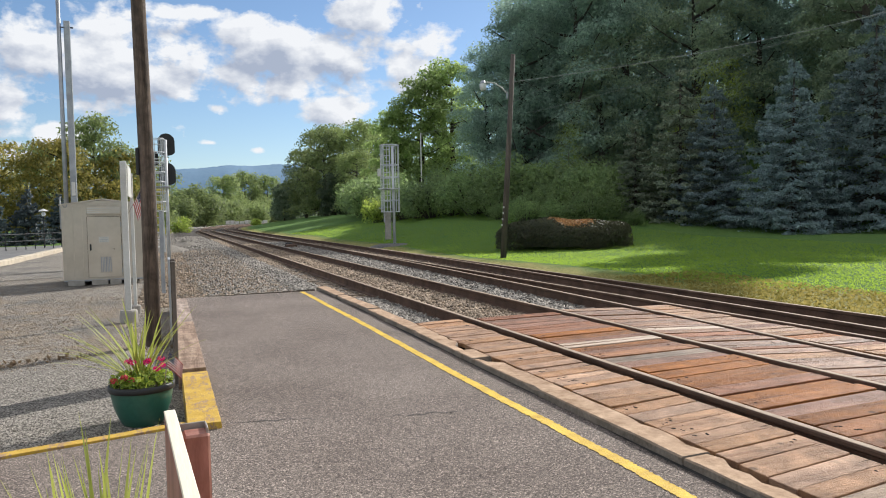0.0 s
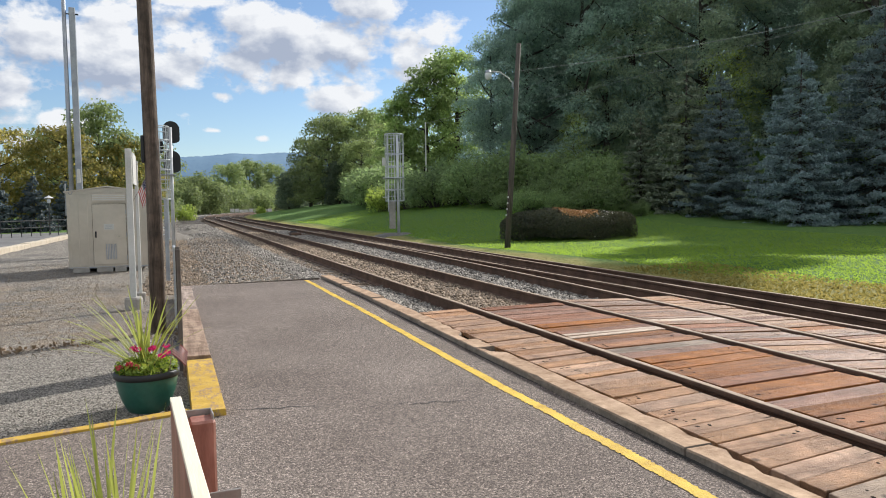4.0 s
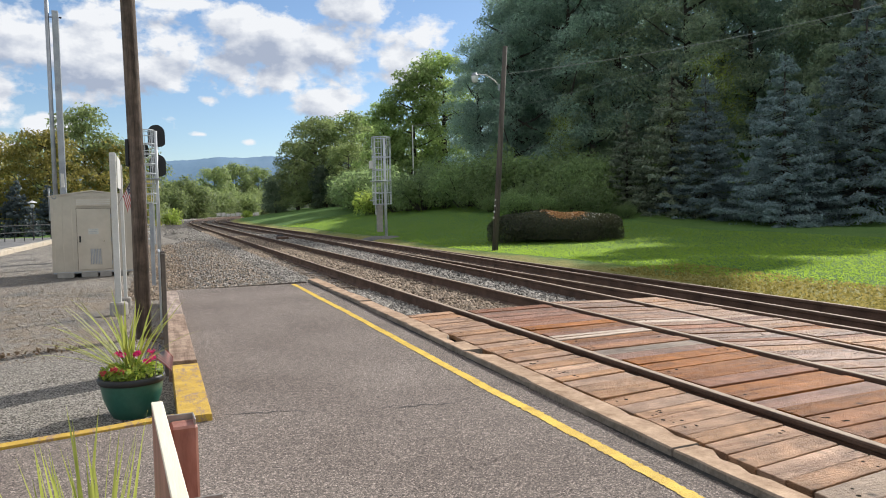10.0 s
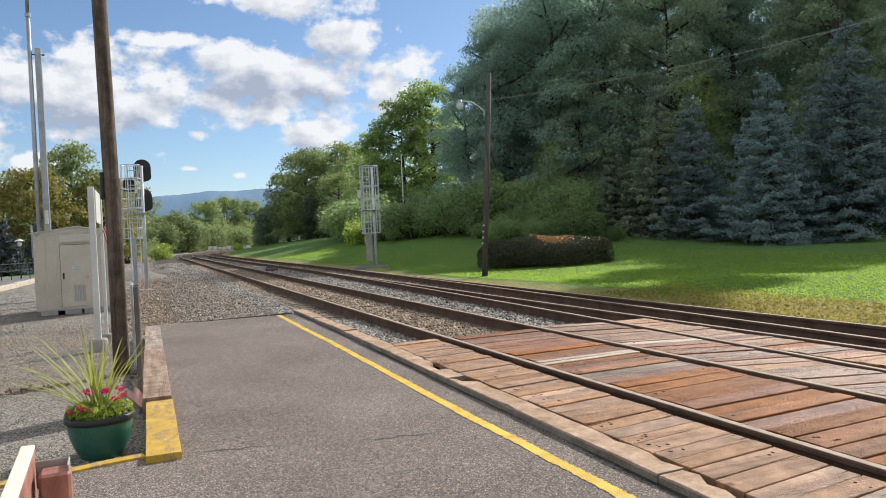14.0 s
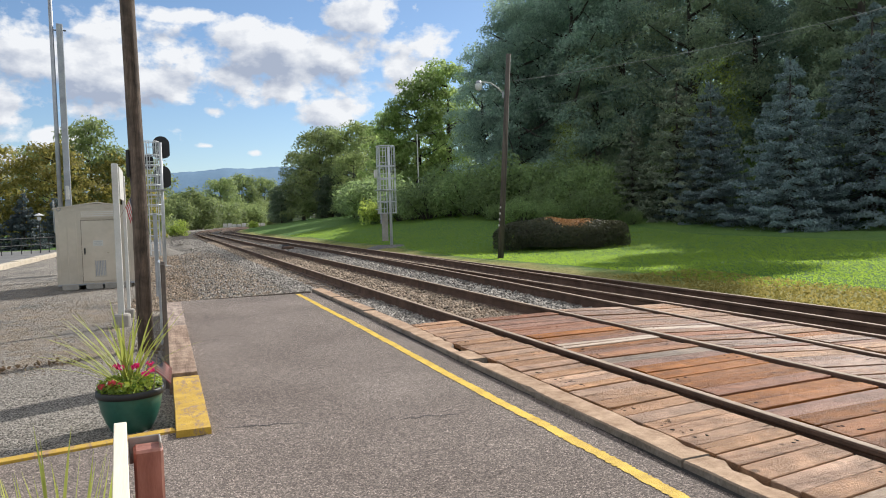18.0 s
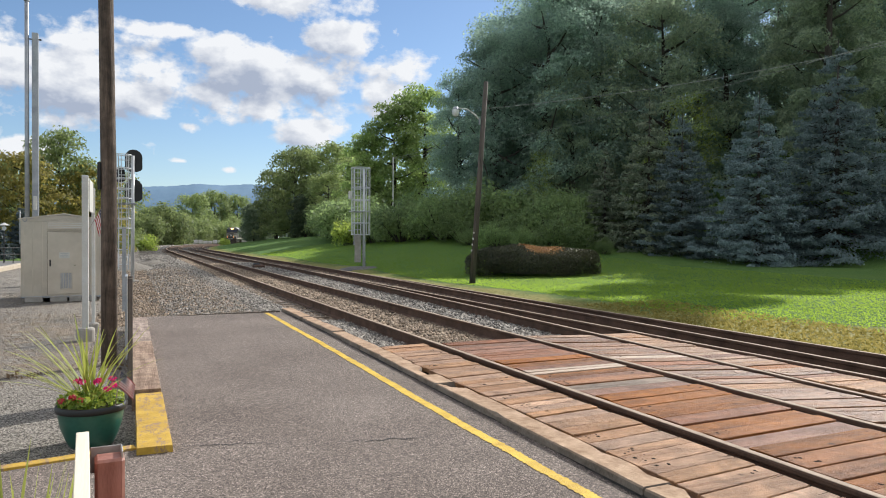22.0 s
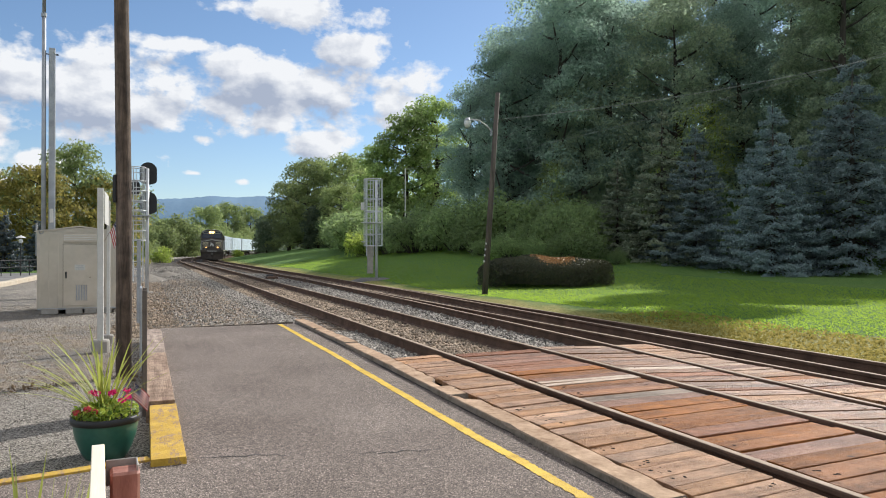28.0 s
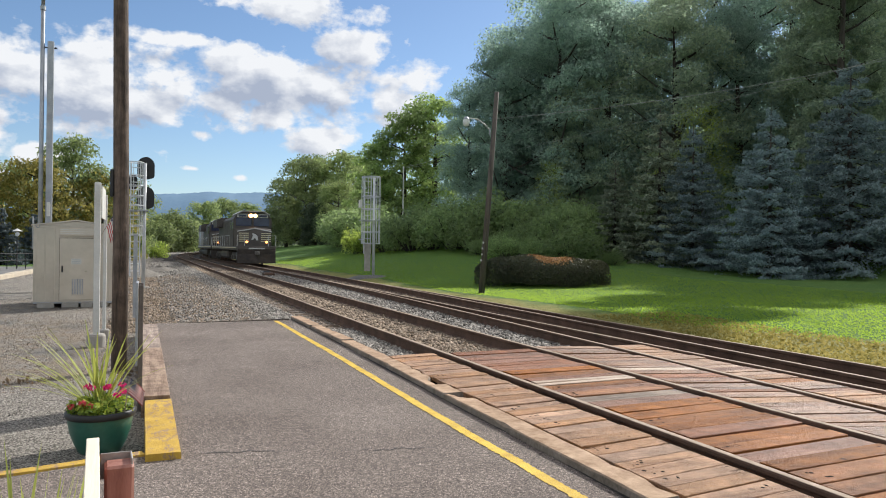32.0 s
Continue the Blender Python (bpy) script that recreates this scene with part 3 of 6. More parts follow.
    lot = blend(math_node("MULTIPLY", band(noise_at(1.3, 7, 0.7), 0.54, 0.62), rough), lot, straw)
    # dirty ballast, darkened further for the shade between loose stones
    bed = ramp(fine, [(0.3, (0.02, 0.017, 0.014)), (0.7, (0.13, 0.115, 0.1))])
    blades = noise_at(14, 4, 0.75)
    green = blend(band(wide, 0.4, 0.6), ramp(blades, [(0.3, (0.047, 0.106, 0.028)), (0.7, (0.118, 0.212, 0.046))]), ramp(blades, [(0.3, (0.054, 0.116, 0.028)), (0.7, (0.15, 0.232, 0.046))]))
    dry = ramp(blades, [(0.3, (0.12, 0.115, 0.03)), (0.5, (0.25, 0.23, 0.07)), (0.7, (0.4, 0.36, 0.14))])
    along = band(sep.outputs[1], 15.1, 15.4)
    c = blend(math_node("MAXIMUM", band(off, 2.3, 3.0), math_node("MULTIPLY", band(off, 0.0, 1.2), along)), lot, bed)
    c = blend(band(off, 9.6, 10.1), c, dry)
    wider = math_node("MULTIPLY", band(sep.outputs[1], 13.5, 9), 2.2)
    c = blend(band(math_node("SUBTRACT", off, wider), 10.4, 11.3), c, green)
    left = band(math_node("ADD", sep.outputs[0], rag), -17, -19)
    beyond = math_node("MULTIPLY", band(math_node("ADD", sep.outputs[1], rag), 61, 63), band(sep.outputs[0], -5.5, -7.5))
    c = blend(math_node("MAXIMUM", left, beyond), c, green)
    l.new(c, b.inputs["Base Color"])
    bp = n.new("ShaderNodeBump")
    bp.inputs["Strength"].default_value, bp.inputs["Distance"].default_value = 0.8, 0.04
    l.new(math_node("ADD", fine, mid), bp.inputs["Height"])
    l.new(bp.outputs[0], b.inputs["Normal"])
    return m


make_ground()


# ---- platform ----
def make_platform():
    slab = Build()
    # one asphalt sheet, with a slightly ragged far end, that widens to an apron beside the cross timber
    edge = [15.15, 15.17, 15.13, 15.16, 15.12, 15.16, 15.18]
    slab.add([(0.35, 5.62, 0), (2.98, 5.62, 0), (2.98, 15.5, 0)] + [(2.98 - (2.63 * i / 6), edge[i], 0) for i in range(7)], [tuple(range(10))])
    slab.add([(-9, -12, 0), (0.35, -12, 0), (2.98, -12, 0), (2.98, 5.62, 0), (0.35, 5.62, 0), (0.11, 5.76, 0), (-9, 3.57, 0)], [(0, 1, 4, 5, 6), (1, 2, 3, 4)])
    slab.add([(2.98, 15.5, 0), (2.98, 15.5, -0.2), (0.35, 15.15, -0.2), (0.35, 15.15, 0)], [(0, 1, 2, 3)])
    tagged(part("pavement", slab, asphalt), "grey worn asphalt platform with a yellow edge line", "pavement", "", "structure")
    # painted line, uneven edges
    line = Build()
    rows = []
    rnd = random.Random(4)
    for i in range(1400):
        y = -12 + 27.1 * i / 1399
        mid = 2.598 + 0.03 * ease(6.8, 9.5, y) + 0.004 * math.sin(1.9 * y) + 0.003 * math.sin(5.3 * y + 1)
        rows += [(mid - 0.046 + rnd.uniform(-0.009, 0.009), y, 0.004), (mid + 0.046 + rnd.uniform(-0.009, 0.009), y, 0.004)]
    line.add(rows, [(2 * i, 2 * i + 1, 2 * i + 3, 2 * i + 2) for i in range(1399)])
    solid("yellow_line", line, yellow_paint, "worn yellow safety line painted on the asphalt", "road marking")
    # cracks
    tar = surface("crack", (0.02, 0.02, 0.02), (0.04, 0.04, 0.04), 3, 0.95, 0)
    for k, (x0, y0, x1, y1) in enumerate([(0.36, 5.72, 1.15, 5.5), (1.5, 5.38, 2.27, 5.22), (1.2, 10.3, 2.05, 10.6), (0.75, 2.5, 1.0, 2.9)]):
        rnd = random.Random(k)
        pts, b = [], Build()
        for i in range(15):
            f = i / 14
            w = 0.006 * math.sin(math.pi * min(max(f, 0.06), 0.94)) + 0.001
            x, y = x0 + (x1 - x0) * f + rnd.uniform(-0.015, 0.015), y0 + (y1 - y0) * f + rnd.uniform(-0.03, 0.03)
            pts += [(x, y - w, 0.003), (x, y + w, 0.003)]
        b.add(pts, [(2 * i, 2 * i + 2, 2 * i + 3, 2 * i + 1) for i in range(14)])
        solid("crack", b, tar, "thin dark crack in the asphalt", "crack", "cracks in the platform", "stuff")


def make_kerb():
    kerb = thing("kerb", pose(0, 0, 0), "chipped tan concrete kerb along the platform edge", "kerb")
    tagged(kerb, kind="structure")
    kerb_mat = shaded_side_concrete()
    rnd = random.Random(7)
    y = 15.45
    lengths = [1.9, 2.3, 1.6, 2.3, 0.5, 3.3, 2.4, 2.4, 2.4, 2.4, 2.4]
    for k, ln in enumerate(lengths):
        b = Build()
        y1, n = y - ln + 0.012, 20
        # each stone lies straight between its joints; the row as a whole drifts towards the platform
        xa, xb = kerb_shift(y) + rnd.uniform(-0.008, 0.008), kerb_shift(y1) + rnd.uniform(-0.008, 0.008)
        tilt = rnd.uniform(-0.006, 0.008)
        vs = []
        for i in range(n + 1):
            f = i / n
            yy, x = y + (y1 - y) * f, xa + (xb - xa) * f
            chip = rnd.uniform(0, 0.011) + (0.03 if rnd.random() < 0.12 else 0)
            big = 0.09 if k in (4, 5) and i in (0, 1) else 0.0
            if k == 3 and i > n - 4:
                big = 0.07
            if yy < 3.35:  # the top has broken away along the boards
                big = 0.03 + 0.02 * ease(3.35, 2.6, yy)
            dz = tilt * (2 * f - 1) + rnd.uniform(-0.003, 0.003)
            nick = rnd.uniform(0, 0.005) + (0.022 if rnd.random() < 0.06 else 0)
            vs += [(2.982 + x, yy, -0.2), (2.982 + x + nick * 0.4, yy, 0.052 + dz - nick), (2.989 + x + nick, yy, 0.061 + dz), (3.19 + x - chip - big, yy, 0.064 + dz - big * 0.3), (3.205 + x - chip - big, yy, 0.045 + dz - big * 0.4), (3.21 + x - big, yy, -0.2)]
        b.add(vs, [(6 * i + j, 6 * i + j + 1, 6 * i + j + 7, 6 * i + j + 6) for i in range(n) for j in range(5)] + [tuple(range(6))[::-1], tuple(range(6 * n, 6 * n + 6))])
        part("kerb_stone", b, kerb_mat, kerb)
        y -= ln
    # along the seam of asphalt and kerb a dark strip paints the kerb's shadow
    seam, vs, n = Build(), [], 700
    for i in range(n + 1):
        yy = 15.3 - 22.0 * i / n
        x = 2.986 + kerb_shift(yy)
        vs += [(x - 0.016 - 0.012 * rnd.random() - 0.008 * math.sin(2.3 * yy), yy, 0.004), (x + 0.01, yy, 0.006)]
    seam.add(vs, [(2 * i, 2 * i + 2, 2 * i + 3, 2 * i + 1) for i in range(n)])
    tagged(part("tar_seam", seam, surface("kerb_foot_shade", (0.012, 0.011, 0.01), (0.05, 0.045, 0.04), 9, 0.9, 0.4), kerb, "dark strip painting the kerb's shadow on the asphalt"), kind="stuff")


def shaded_side_concrete():
    """Concrete with tan rail dust on top; the sides' shade is painted in grey."""
    m = surface("shaded_side_kerb_concrete", (0.14, 0.115, 0.09), (0.31, 0.262, 0.215), 5.0, 0.9, 0.6, 40, spec=0.2)
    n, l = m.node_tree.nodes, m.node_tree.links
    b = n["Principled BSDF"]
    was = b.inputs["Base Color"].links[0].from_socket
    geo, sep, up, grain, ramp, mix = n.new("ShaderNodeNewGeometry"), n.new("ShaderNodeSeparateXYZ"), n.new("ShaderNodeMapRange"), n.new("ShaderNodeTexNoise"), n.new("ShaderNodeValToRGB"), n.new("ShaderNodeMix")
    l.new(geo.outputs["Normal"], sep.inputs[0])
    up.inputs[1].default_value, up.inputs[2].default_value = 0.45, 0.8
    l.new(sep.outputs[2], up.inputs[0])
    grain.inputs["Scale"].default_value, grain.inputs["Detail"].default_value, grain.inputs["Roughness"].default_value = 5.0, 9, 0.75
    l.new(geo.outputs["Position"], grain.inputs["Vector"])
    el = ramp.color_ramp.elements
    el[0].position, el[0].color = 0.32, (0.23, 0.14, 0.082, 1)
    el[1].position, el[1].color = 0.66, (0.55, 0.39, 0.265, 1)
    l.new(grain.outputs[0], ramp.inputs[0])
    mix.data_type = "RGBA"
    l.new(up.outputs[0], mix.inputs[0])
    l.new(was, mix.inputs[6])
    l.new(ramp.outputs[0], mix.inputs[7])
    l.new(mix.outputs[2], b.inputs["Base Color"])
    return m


def kerb_shift(y):
    """How far the kerb has crept sideways at y."""
    return -0.03 - 0.02 * ease(9, 6, y) - 0.05 * ease(6.2, 3, y) + 0.05 * ease(8.5, 11.5, y)


def worn_timber(x0, y0, x1, y1, z0, z1, seed, across=False):
    """A sawn timber with worn, uneven top edges; runs along y, or along x when across."""
    rnd = random.Random(seed)
    b, n = Build(), 16
    vs = []
    for i in range(n + 1):
        f = i / n
        a, c, d = rnd.uniform(0, 0.012), rnd.uniform(0, 0.012), rnd.uniform(-0.006, 0.004)
        prof = [(0, z0), (0, z1 - 0.015), (0.012 + a, z1 + d), (0.988 - c, z1 + d), (1, z1 - 0.015), (1, z0)]
        for s, z in prof:
            s = min(max(s, 0), 1)
            vs.append((x0 + (x1 - x0) * (f if across else s), y0 + (y1 - y0) * (s if across else f), z))
    b.add(vs, [(6 * i + j, 6 * i + j + 1, 6 * i + j + 7, 6 * i + j + 6) for i in range(n) for j in range(5)] + [tuple(range(6))[::-1], tuple(range(6 * n, 6 * n + 6))])
    return b


def make_timbers():
    yel = painted_wood()
    for args, mat_, lab in [
        ((0.12, 5.58, 0.36, 7.53, -0.15, 0.05, 1), yel, "timber edging with flaking yellow paint"),
        ((0.09, 7.55, 0.35, 11.0, -0.15, 0.085, 2), timber, "weathered brown timber edging along the platform"),
        ((0.10, 11.02, 0.35, 14.5, -0.15, 0.06, 3), timber, "weathered brown timber edging along the platform")]:
        solid("edging_timber", worn_timber(*args), mat_, lab, "timber", "timbers edging the platform")
    cross = worn_timber(-3.8, -0.05, 0.0, 0.05, -0.15, 0.018, 5, True)
    slant = pose(0.11, 5.78, 0, 0, 0, 13.5)
    cross.v = [tuple(slant @ Vector(p)) for p in cross.v]
    solid("edging_timber", cross, yel, "low cross timber with flaking yellow paint", "timber", "timbers edging the platform")


def painted_wood():
    """Yellow paint flaking off brown timber."""
    m = surface("flaking_yellow_timber", (0.4, 0.235, 0.02), (0.6, 0.385, 0.05), 5, 0.7, 0.4, 60)
    n, l = m.node_tree.nodes, m.node_tree.links
    b = n["Principled BSDF"]
    was = b.inputs["Base Color"].links[0].from_socket
    co, t, r, mx = n.new("ShaderNodeTexCoord"), n.new("ShaderNodeTexNoise"), n.new("ShaderNodeMapRange"), n.new("ShaderNodeMix")
    t.inputs["Scale"].default_value, t.inputs["Detail"].default_value, t.inputs["Roughness"].default_value = 5.5, 12, 0.82
    mp = n.new("ShaderNodeMapping")
    mp.inputs["Scale"].default_value = (2.2, 0.8, 1)
    l.new(co.outputs["Object"], mp.inputs[0])
    l.new(mp.outputs[0], t.inputs["Vector"])
    l.new(t.outputs[0], r.inputs[0])
    r.inputs[1].default_value, r.inputs[2].default_value = 0.515, 0.56
    mx.data_type = "RGBA"
    mx.inputs[7].default_value = (0.3, 0.19, 0.11, 1)
    l.new(r.outputs[0], mx.inputs[0])
    l.new(was, mx.inputs[6])
    l.new(mx.outputs[2], b.inputs["Base Color"])
    return m


make_platform()
make_kerb()
make_timbers()


# ---- tracks ----
SIDE = [(-0.076, -0.19), (0.076, -0.19), (0.076, -0.178), (0.012, -0.155), (0.009, -0.05), (0.034, -0.036), (0.036, -0.01), (0.031, 0.0), (-0.031, 0.0), (-0.036, -0.01), (-0.034, -0.036), (-0.009, -0.05), (-0.012, -0.155), (-0.076, -0.178)]
HEAD = [(-0.029, -0.002), (0.029, -0.002), (0.0285, 0.002), (0.025, 0.004), (-0.025, 0.004), (-0.0285, 0.002)]


def branch_off(y):
    """How far the branch that leaves the far track towards the near one has parted from it."""
    return 0.00082 * max(39.0 - y, 0.0) ** 2


def rail_line(centre, side, s0, s1, branch=False):
    pts, s = [], s0
    while s <= s1 + 1e-6:
        x, y, a = track_point(centre, s)
        off = 0.7525 * side
        pts.append((x + off * math.cos(a) - (branch_off(y) if branch else 0.0), y - off * math.sin(a), RAIL_TOP))
        s += 1.5 if s < 60 else 4.0
    return pts


def make_tracks():
    for k, centre in enumerate(TRACKS):
        tr = thing("railway_track", pose(0, 0, 0), "pair of worn rusty rails with bright heads on timber ties", "railway track", "tracks")
        for side in (-1, 1):
            line = rail_line(centre, side, -30, 700)
            rail = part("rail", Build().sweep(SIDE, line), rail_side, tr)
            part("rail_head", Build().sweep(HEAD, line), rail_bright, rail, "bright worn running surface")
    tr = thing("railway_switch", pose(0, 0, 0), "rusty rails of a switch parting from the far track", "railway switch")
    for side in (-1, 1):
        line = rail_line(TRACKS[1], side, -30, 36, True)
        rail = part("rail", Build().sweep(SIDE, line), rail_side, tr)
        part("rail_head", Build().sweep(HEAD, line), rail_bright, rail)
    # switch machine beside the points
    sm = thing("switch_machine", pose(6.55, 41.0, -0.14), "low dark grey switch machine bolted beside the points", "switch machine")
    part("gear_case", Build().box(-0.28, -0.6, 0.03, 0.28, 0.35, 0.2, 0.04), rail_side, sm)
    part("motor_case", Build().box(-0.2, 0.36, 0.05, 0.2, 0.75, 0.27, 0.05), black_metal, sm)
    part("throw_rod", Build().rod((0.2, -0.1, 0.06), (1.9, -0.1, 0.06), 0.03), rail_side, sm)
    part("base_tie", Build().box(-0.55, -0.5, -0.05, 2.4, -0.25, 0.04, 0.015), tie_mat, sm)
    part("base_tie", Build().box(-0.55, 0.2, -0.05, 2.4, 0.45, 0.04, 0.015), tie_mat, sm)


def make_ties():
    for k, centre in enumerate(TRACKS):
        bed = thing("tie_row", pose(0, 0, 0), "row of dark creosoted wooden ties half sunk in ballast", "railway ties")
        tagged(bed, kind="structure")
        tie = Build().box(-1.3, -0.11, -0.16, 1.3, 0.11, 0.0, 0.012).mesh("tie", tie_mat)
        tie_long = Build().box(-2.2, -0.11, -0.16, 1.45, 0.11, 0.0, 0.012).mesh("tie", tie_mat)
        rnd = random.Random(11 + k)
        far = Build()
        s, i = 9.75, 0
        while s < 260:
            x, y, a = track_point(centre, s)
            if s < 85:
                part("tie", tie_long if k and s < 36 else tie, None, bed, at=pose(x + rnd.uniform(-0.05, 0.05), y, RAIL_TOP - 0.186 + rnd.uniform(-0.012, 0.004), 0, 0, -math.degrees(a) + rnd.uniform(-1, 1)))
            else:
                far.box(-1.3, -0.11, -0.16, 1.3, 0.11, 0.0, 0, pose(x, y, RAIL_TOP - 0.19, 0, 0, -math.degrees(a)))
            s += 0.54
        tagged(part("far_ties", far, tie_mat, bed), kind="stuff")


# one black for holes, splits and the painted shade of gaps
hollow_black = surface("dark_hole", (0.01, 0.008, 0.006), (0.02, 0.016, 0.012), 5, 0.95, 0, spec=0.03)


def make_crossing():
    """Plank crossing: four strips of loose boards between kerb and far track."""
    deck = thing("plank_crossing", pose(0, 0, 0), "worn wooden plank crossing laid flush with the rails", "plank crossing")
    tagged(deck, kind="structure")
    rnd = random.Random(23)
    # black sheet added so the gaps between boards read as shaded
    part("bearer", Build().box(3.2, -7, -0.15, 7.42, 9.2, -0.095), hollow_black, deck, "black sheet standing for the shade under the boards")
    # black bars beside the rails paint the deep shade of the flangeways
    for xa, xb in ((3.9, 3.985), (4.06, 4.1), (5.45, 5.49), (5.565, 5.61)):
        part("flangeway_dirt", Build().box(xa, -7, -0.09, xb, 9.4, 0.008, 0.004), hollow_black, deck, "black bar standing for the deep shade beside the rail")
    # left and right edge, wood, far end, raggedness, slant of the boards in degrees
    strips = [(3.19, 3.88, plank_tan, 9.52, 0.014, 7.0), (4.115, 5.43, plank_rust, 9.52, 0.016, 2.6), (5.62, 6.62, plank_pale, 9.62, 0.02, -15.0), (6.72, 7.38, plank_tan, 9.45, 0.02, -6.0)]
    for k, (x0, x1, material, start, wob, slant) in enumerate(strips):
        y, lean = start, math.tan(math.radians(slant))
        while y > -7:
            w = rnd.choice((0.15, 0.18, 0.2, 0.22)) if k == 0 else rnd.choice((0.2, 0.22, 0.24, 0.26)) if k == 1 else rnd.choice((0.14, 0.2, 0.23, 0.26))
            if k == 1 and 7.05 < y < 7.25:
                w = 0.11
            a, c = rnd.uniform(0, wob), rnd.uniform(0, wob)
            xa, xb = 3.215 + kerb_shift(y) + 0.5 * a if k == 0 else x0 + a, x1 - c
            if k == 3:
                xa = max(xa, 7.4625 - branch_off(y) + 0.09)
            if k == 2:
                xb = min(xb, 7.4625 - branch_off(y) - 0.07)
            if xb - xa > 0.1:
                L, turn = xb - xa, lean + rnd.uniform(-0.012, 0.012)
                gap = rnd.uniform(0.006, 0.012) + (0.008 if rnd.random() < 0.2 else 0)
                b = Build().box(-L / 2, -w / 2 + gap * 0.5, -0.05, L / 2, w / 2 - gap * 0.5, 0, 0.004)
                b.v = [(px, py + turn * px, pz) for px, py, pz in b.v]
                m = material if rnd.random() > (0.0, 0.16, 0.2, 0.25)[k] else rnd.choice((plank_rust, plank_umber, plank_tan) if k == 1 else (plank_rust, plank_tan, plank_pale, plank_umber))
                if k == 1 and m is plank_rust and rnd.random() < (0.65 if y > 7.3 else 0.3):
                    m = plank_umber
                if k == 0 and 2.6 < y < 2.9 or k == 1 and 6.2 < y < 6.45:
                    m = plank_grey
                if k == 2 and 7.42 < y < 7.72 or k == 1 and 7.05 < y < 7.25:
                    m = plank_whitish
                board = part("plank", b, m, deck, at=pose((xa + xb) / 2, y - w / 2, 0.06 - rnd.uniform(0, 0.016), rnd.uniform(-0.6, 0.6), rnd.uniform(-0.3, 0.3), 0))
                if y > 1.5 and k < 3 and rnd.random() < 0.6:
                    side = rnd.choice((-1, 1))
                    holes = Build()
                    for j in range(rnd.choice((2, 3, 4, 5))):
                        hx = side * (L / 2 - rnd.uniform(0.08, 0.22))
                        hy = rnd.uniform(-0.3, 0.3) * w + turn * hx
                        holes.lathe([(rnd.uniform(0.007, 0.019), 0.0015), (0.0, 0.0015)], 7, (hx, hy, 0))
                    part("spike_hole", holes, hollow_black, board)
                if y > 1.5 and rnd.random() < 0.45:  # end checks: dark splits that run in from an end
                    side, splits = rnd.choice((-1, 1)), Build()
                    for j in range(rnd.choice((1, 2, 3))):
                        sy, ln, wd = rnd.uniform(-0.38, 0.38) * w, rnd.uniform(0.06, 0.28), rnd.uniform(0.002, 0.005)
                        e, t = side * (L / 2 - 0.006), side * (L / 2 - 0.006 - ln)
                        splits.add([(e, sy - wd + turn * e, 0.0012), (e, sy + wd + turn * e, 0.0012), (t, sy + turn * t, 0.0012)], [(0, 1, 2) if side < 0 else (0, 2, 1)])
                    part("end_check", splits, hollow_black, board)
            y -= w


def scatter_stones(name, spots, sizes, material, label, seed):
    """Many angular stones as one mesh; spots are (n, 3), sizes (n,)."""
    rnd = np.random.RandomState(seed)
    n = len(spots)
    base = np.array([(1, 0, 0), (-1, 0, 0), (0, 1, 0), (0, -1, 0), (0, 0, 1), (0, 0, -1)], float)
    p = base[None] + rnd.uniform(-0.4, 0.4, (n, 6, 3))
    turn = rnd.uniform(0, 6.28, n)
    c, s = np.cos(turn)[:, None], np.sin(turn)[:, None]
    q = np.stack([p[..., 0] * c - p[..., 1] * s, p[..., 0] * s + p[..., 1] * c, p[..., 2] * 0.75], -1)
    v = (q * sizes[:, None, None] + spots[:, None]).reshape(-1, 3)
    tri = np.array([(0, 2, 4), (2, 1, 4), (1, 3, 4), (3, 0, 4), (2, 0, 5), (1, 2, 5), (3, 1, 5), (0, 3, 5)])
    f = (np.arange(n)[:, None, None] * 6 + tri[None]).reshape(-1, 3)
    me = bpy.data.meshes.new(name)
    me.vertices.add(len(v))
    me.vertices.foreach_set("co", v.ravel())
    me.loops.add(f.size)
    me.loops.foreach_set("vertex_index", f.ravel())
    me.polygons.add(len(f))
    me.polygons.foreach_set("loop_start", np.arange(len(f)) * 3)
    me.update(calc_edges=True)
    me.materials.append(material)
    return tagged(part(name, me, None), label, "gravel", "", "stuff")


def spread_stones(n, x0, x1, y0, y1, seed, near=1.6):
    """Even spots in a strip, denser at its near end."""
    rnd = np.random.RandomState(seed)
    f = rnd.uniform(0, 1, n) ** near
    y = y0 + (y1 - y0) * f
    x = rnd.uniform(x0, x1, n)
    return x, y, rnd


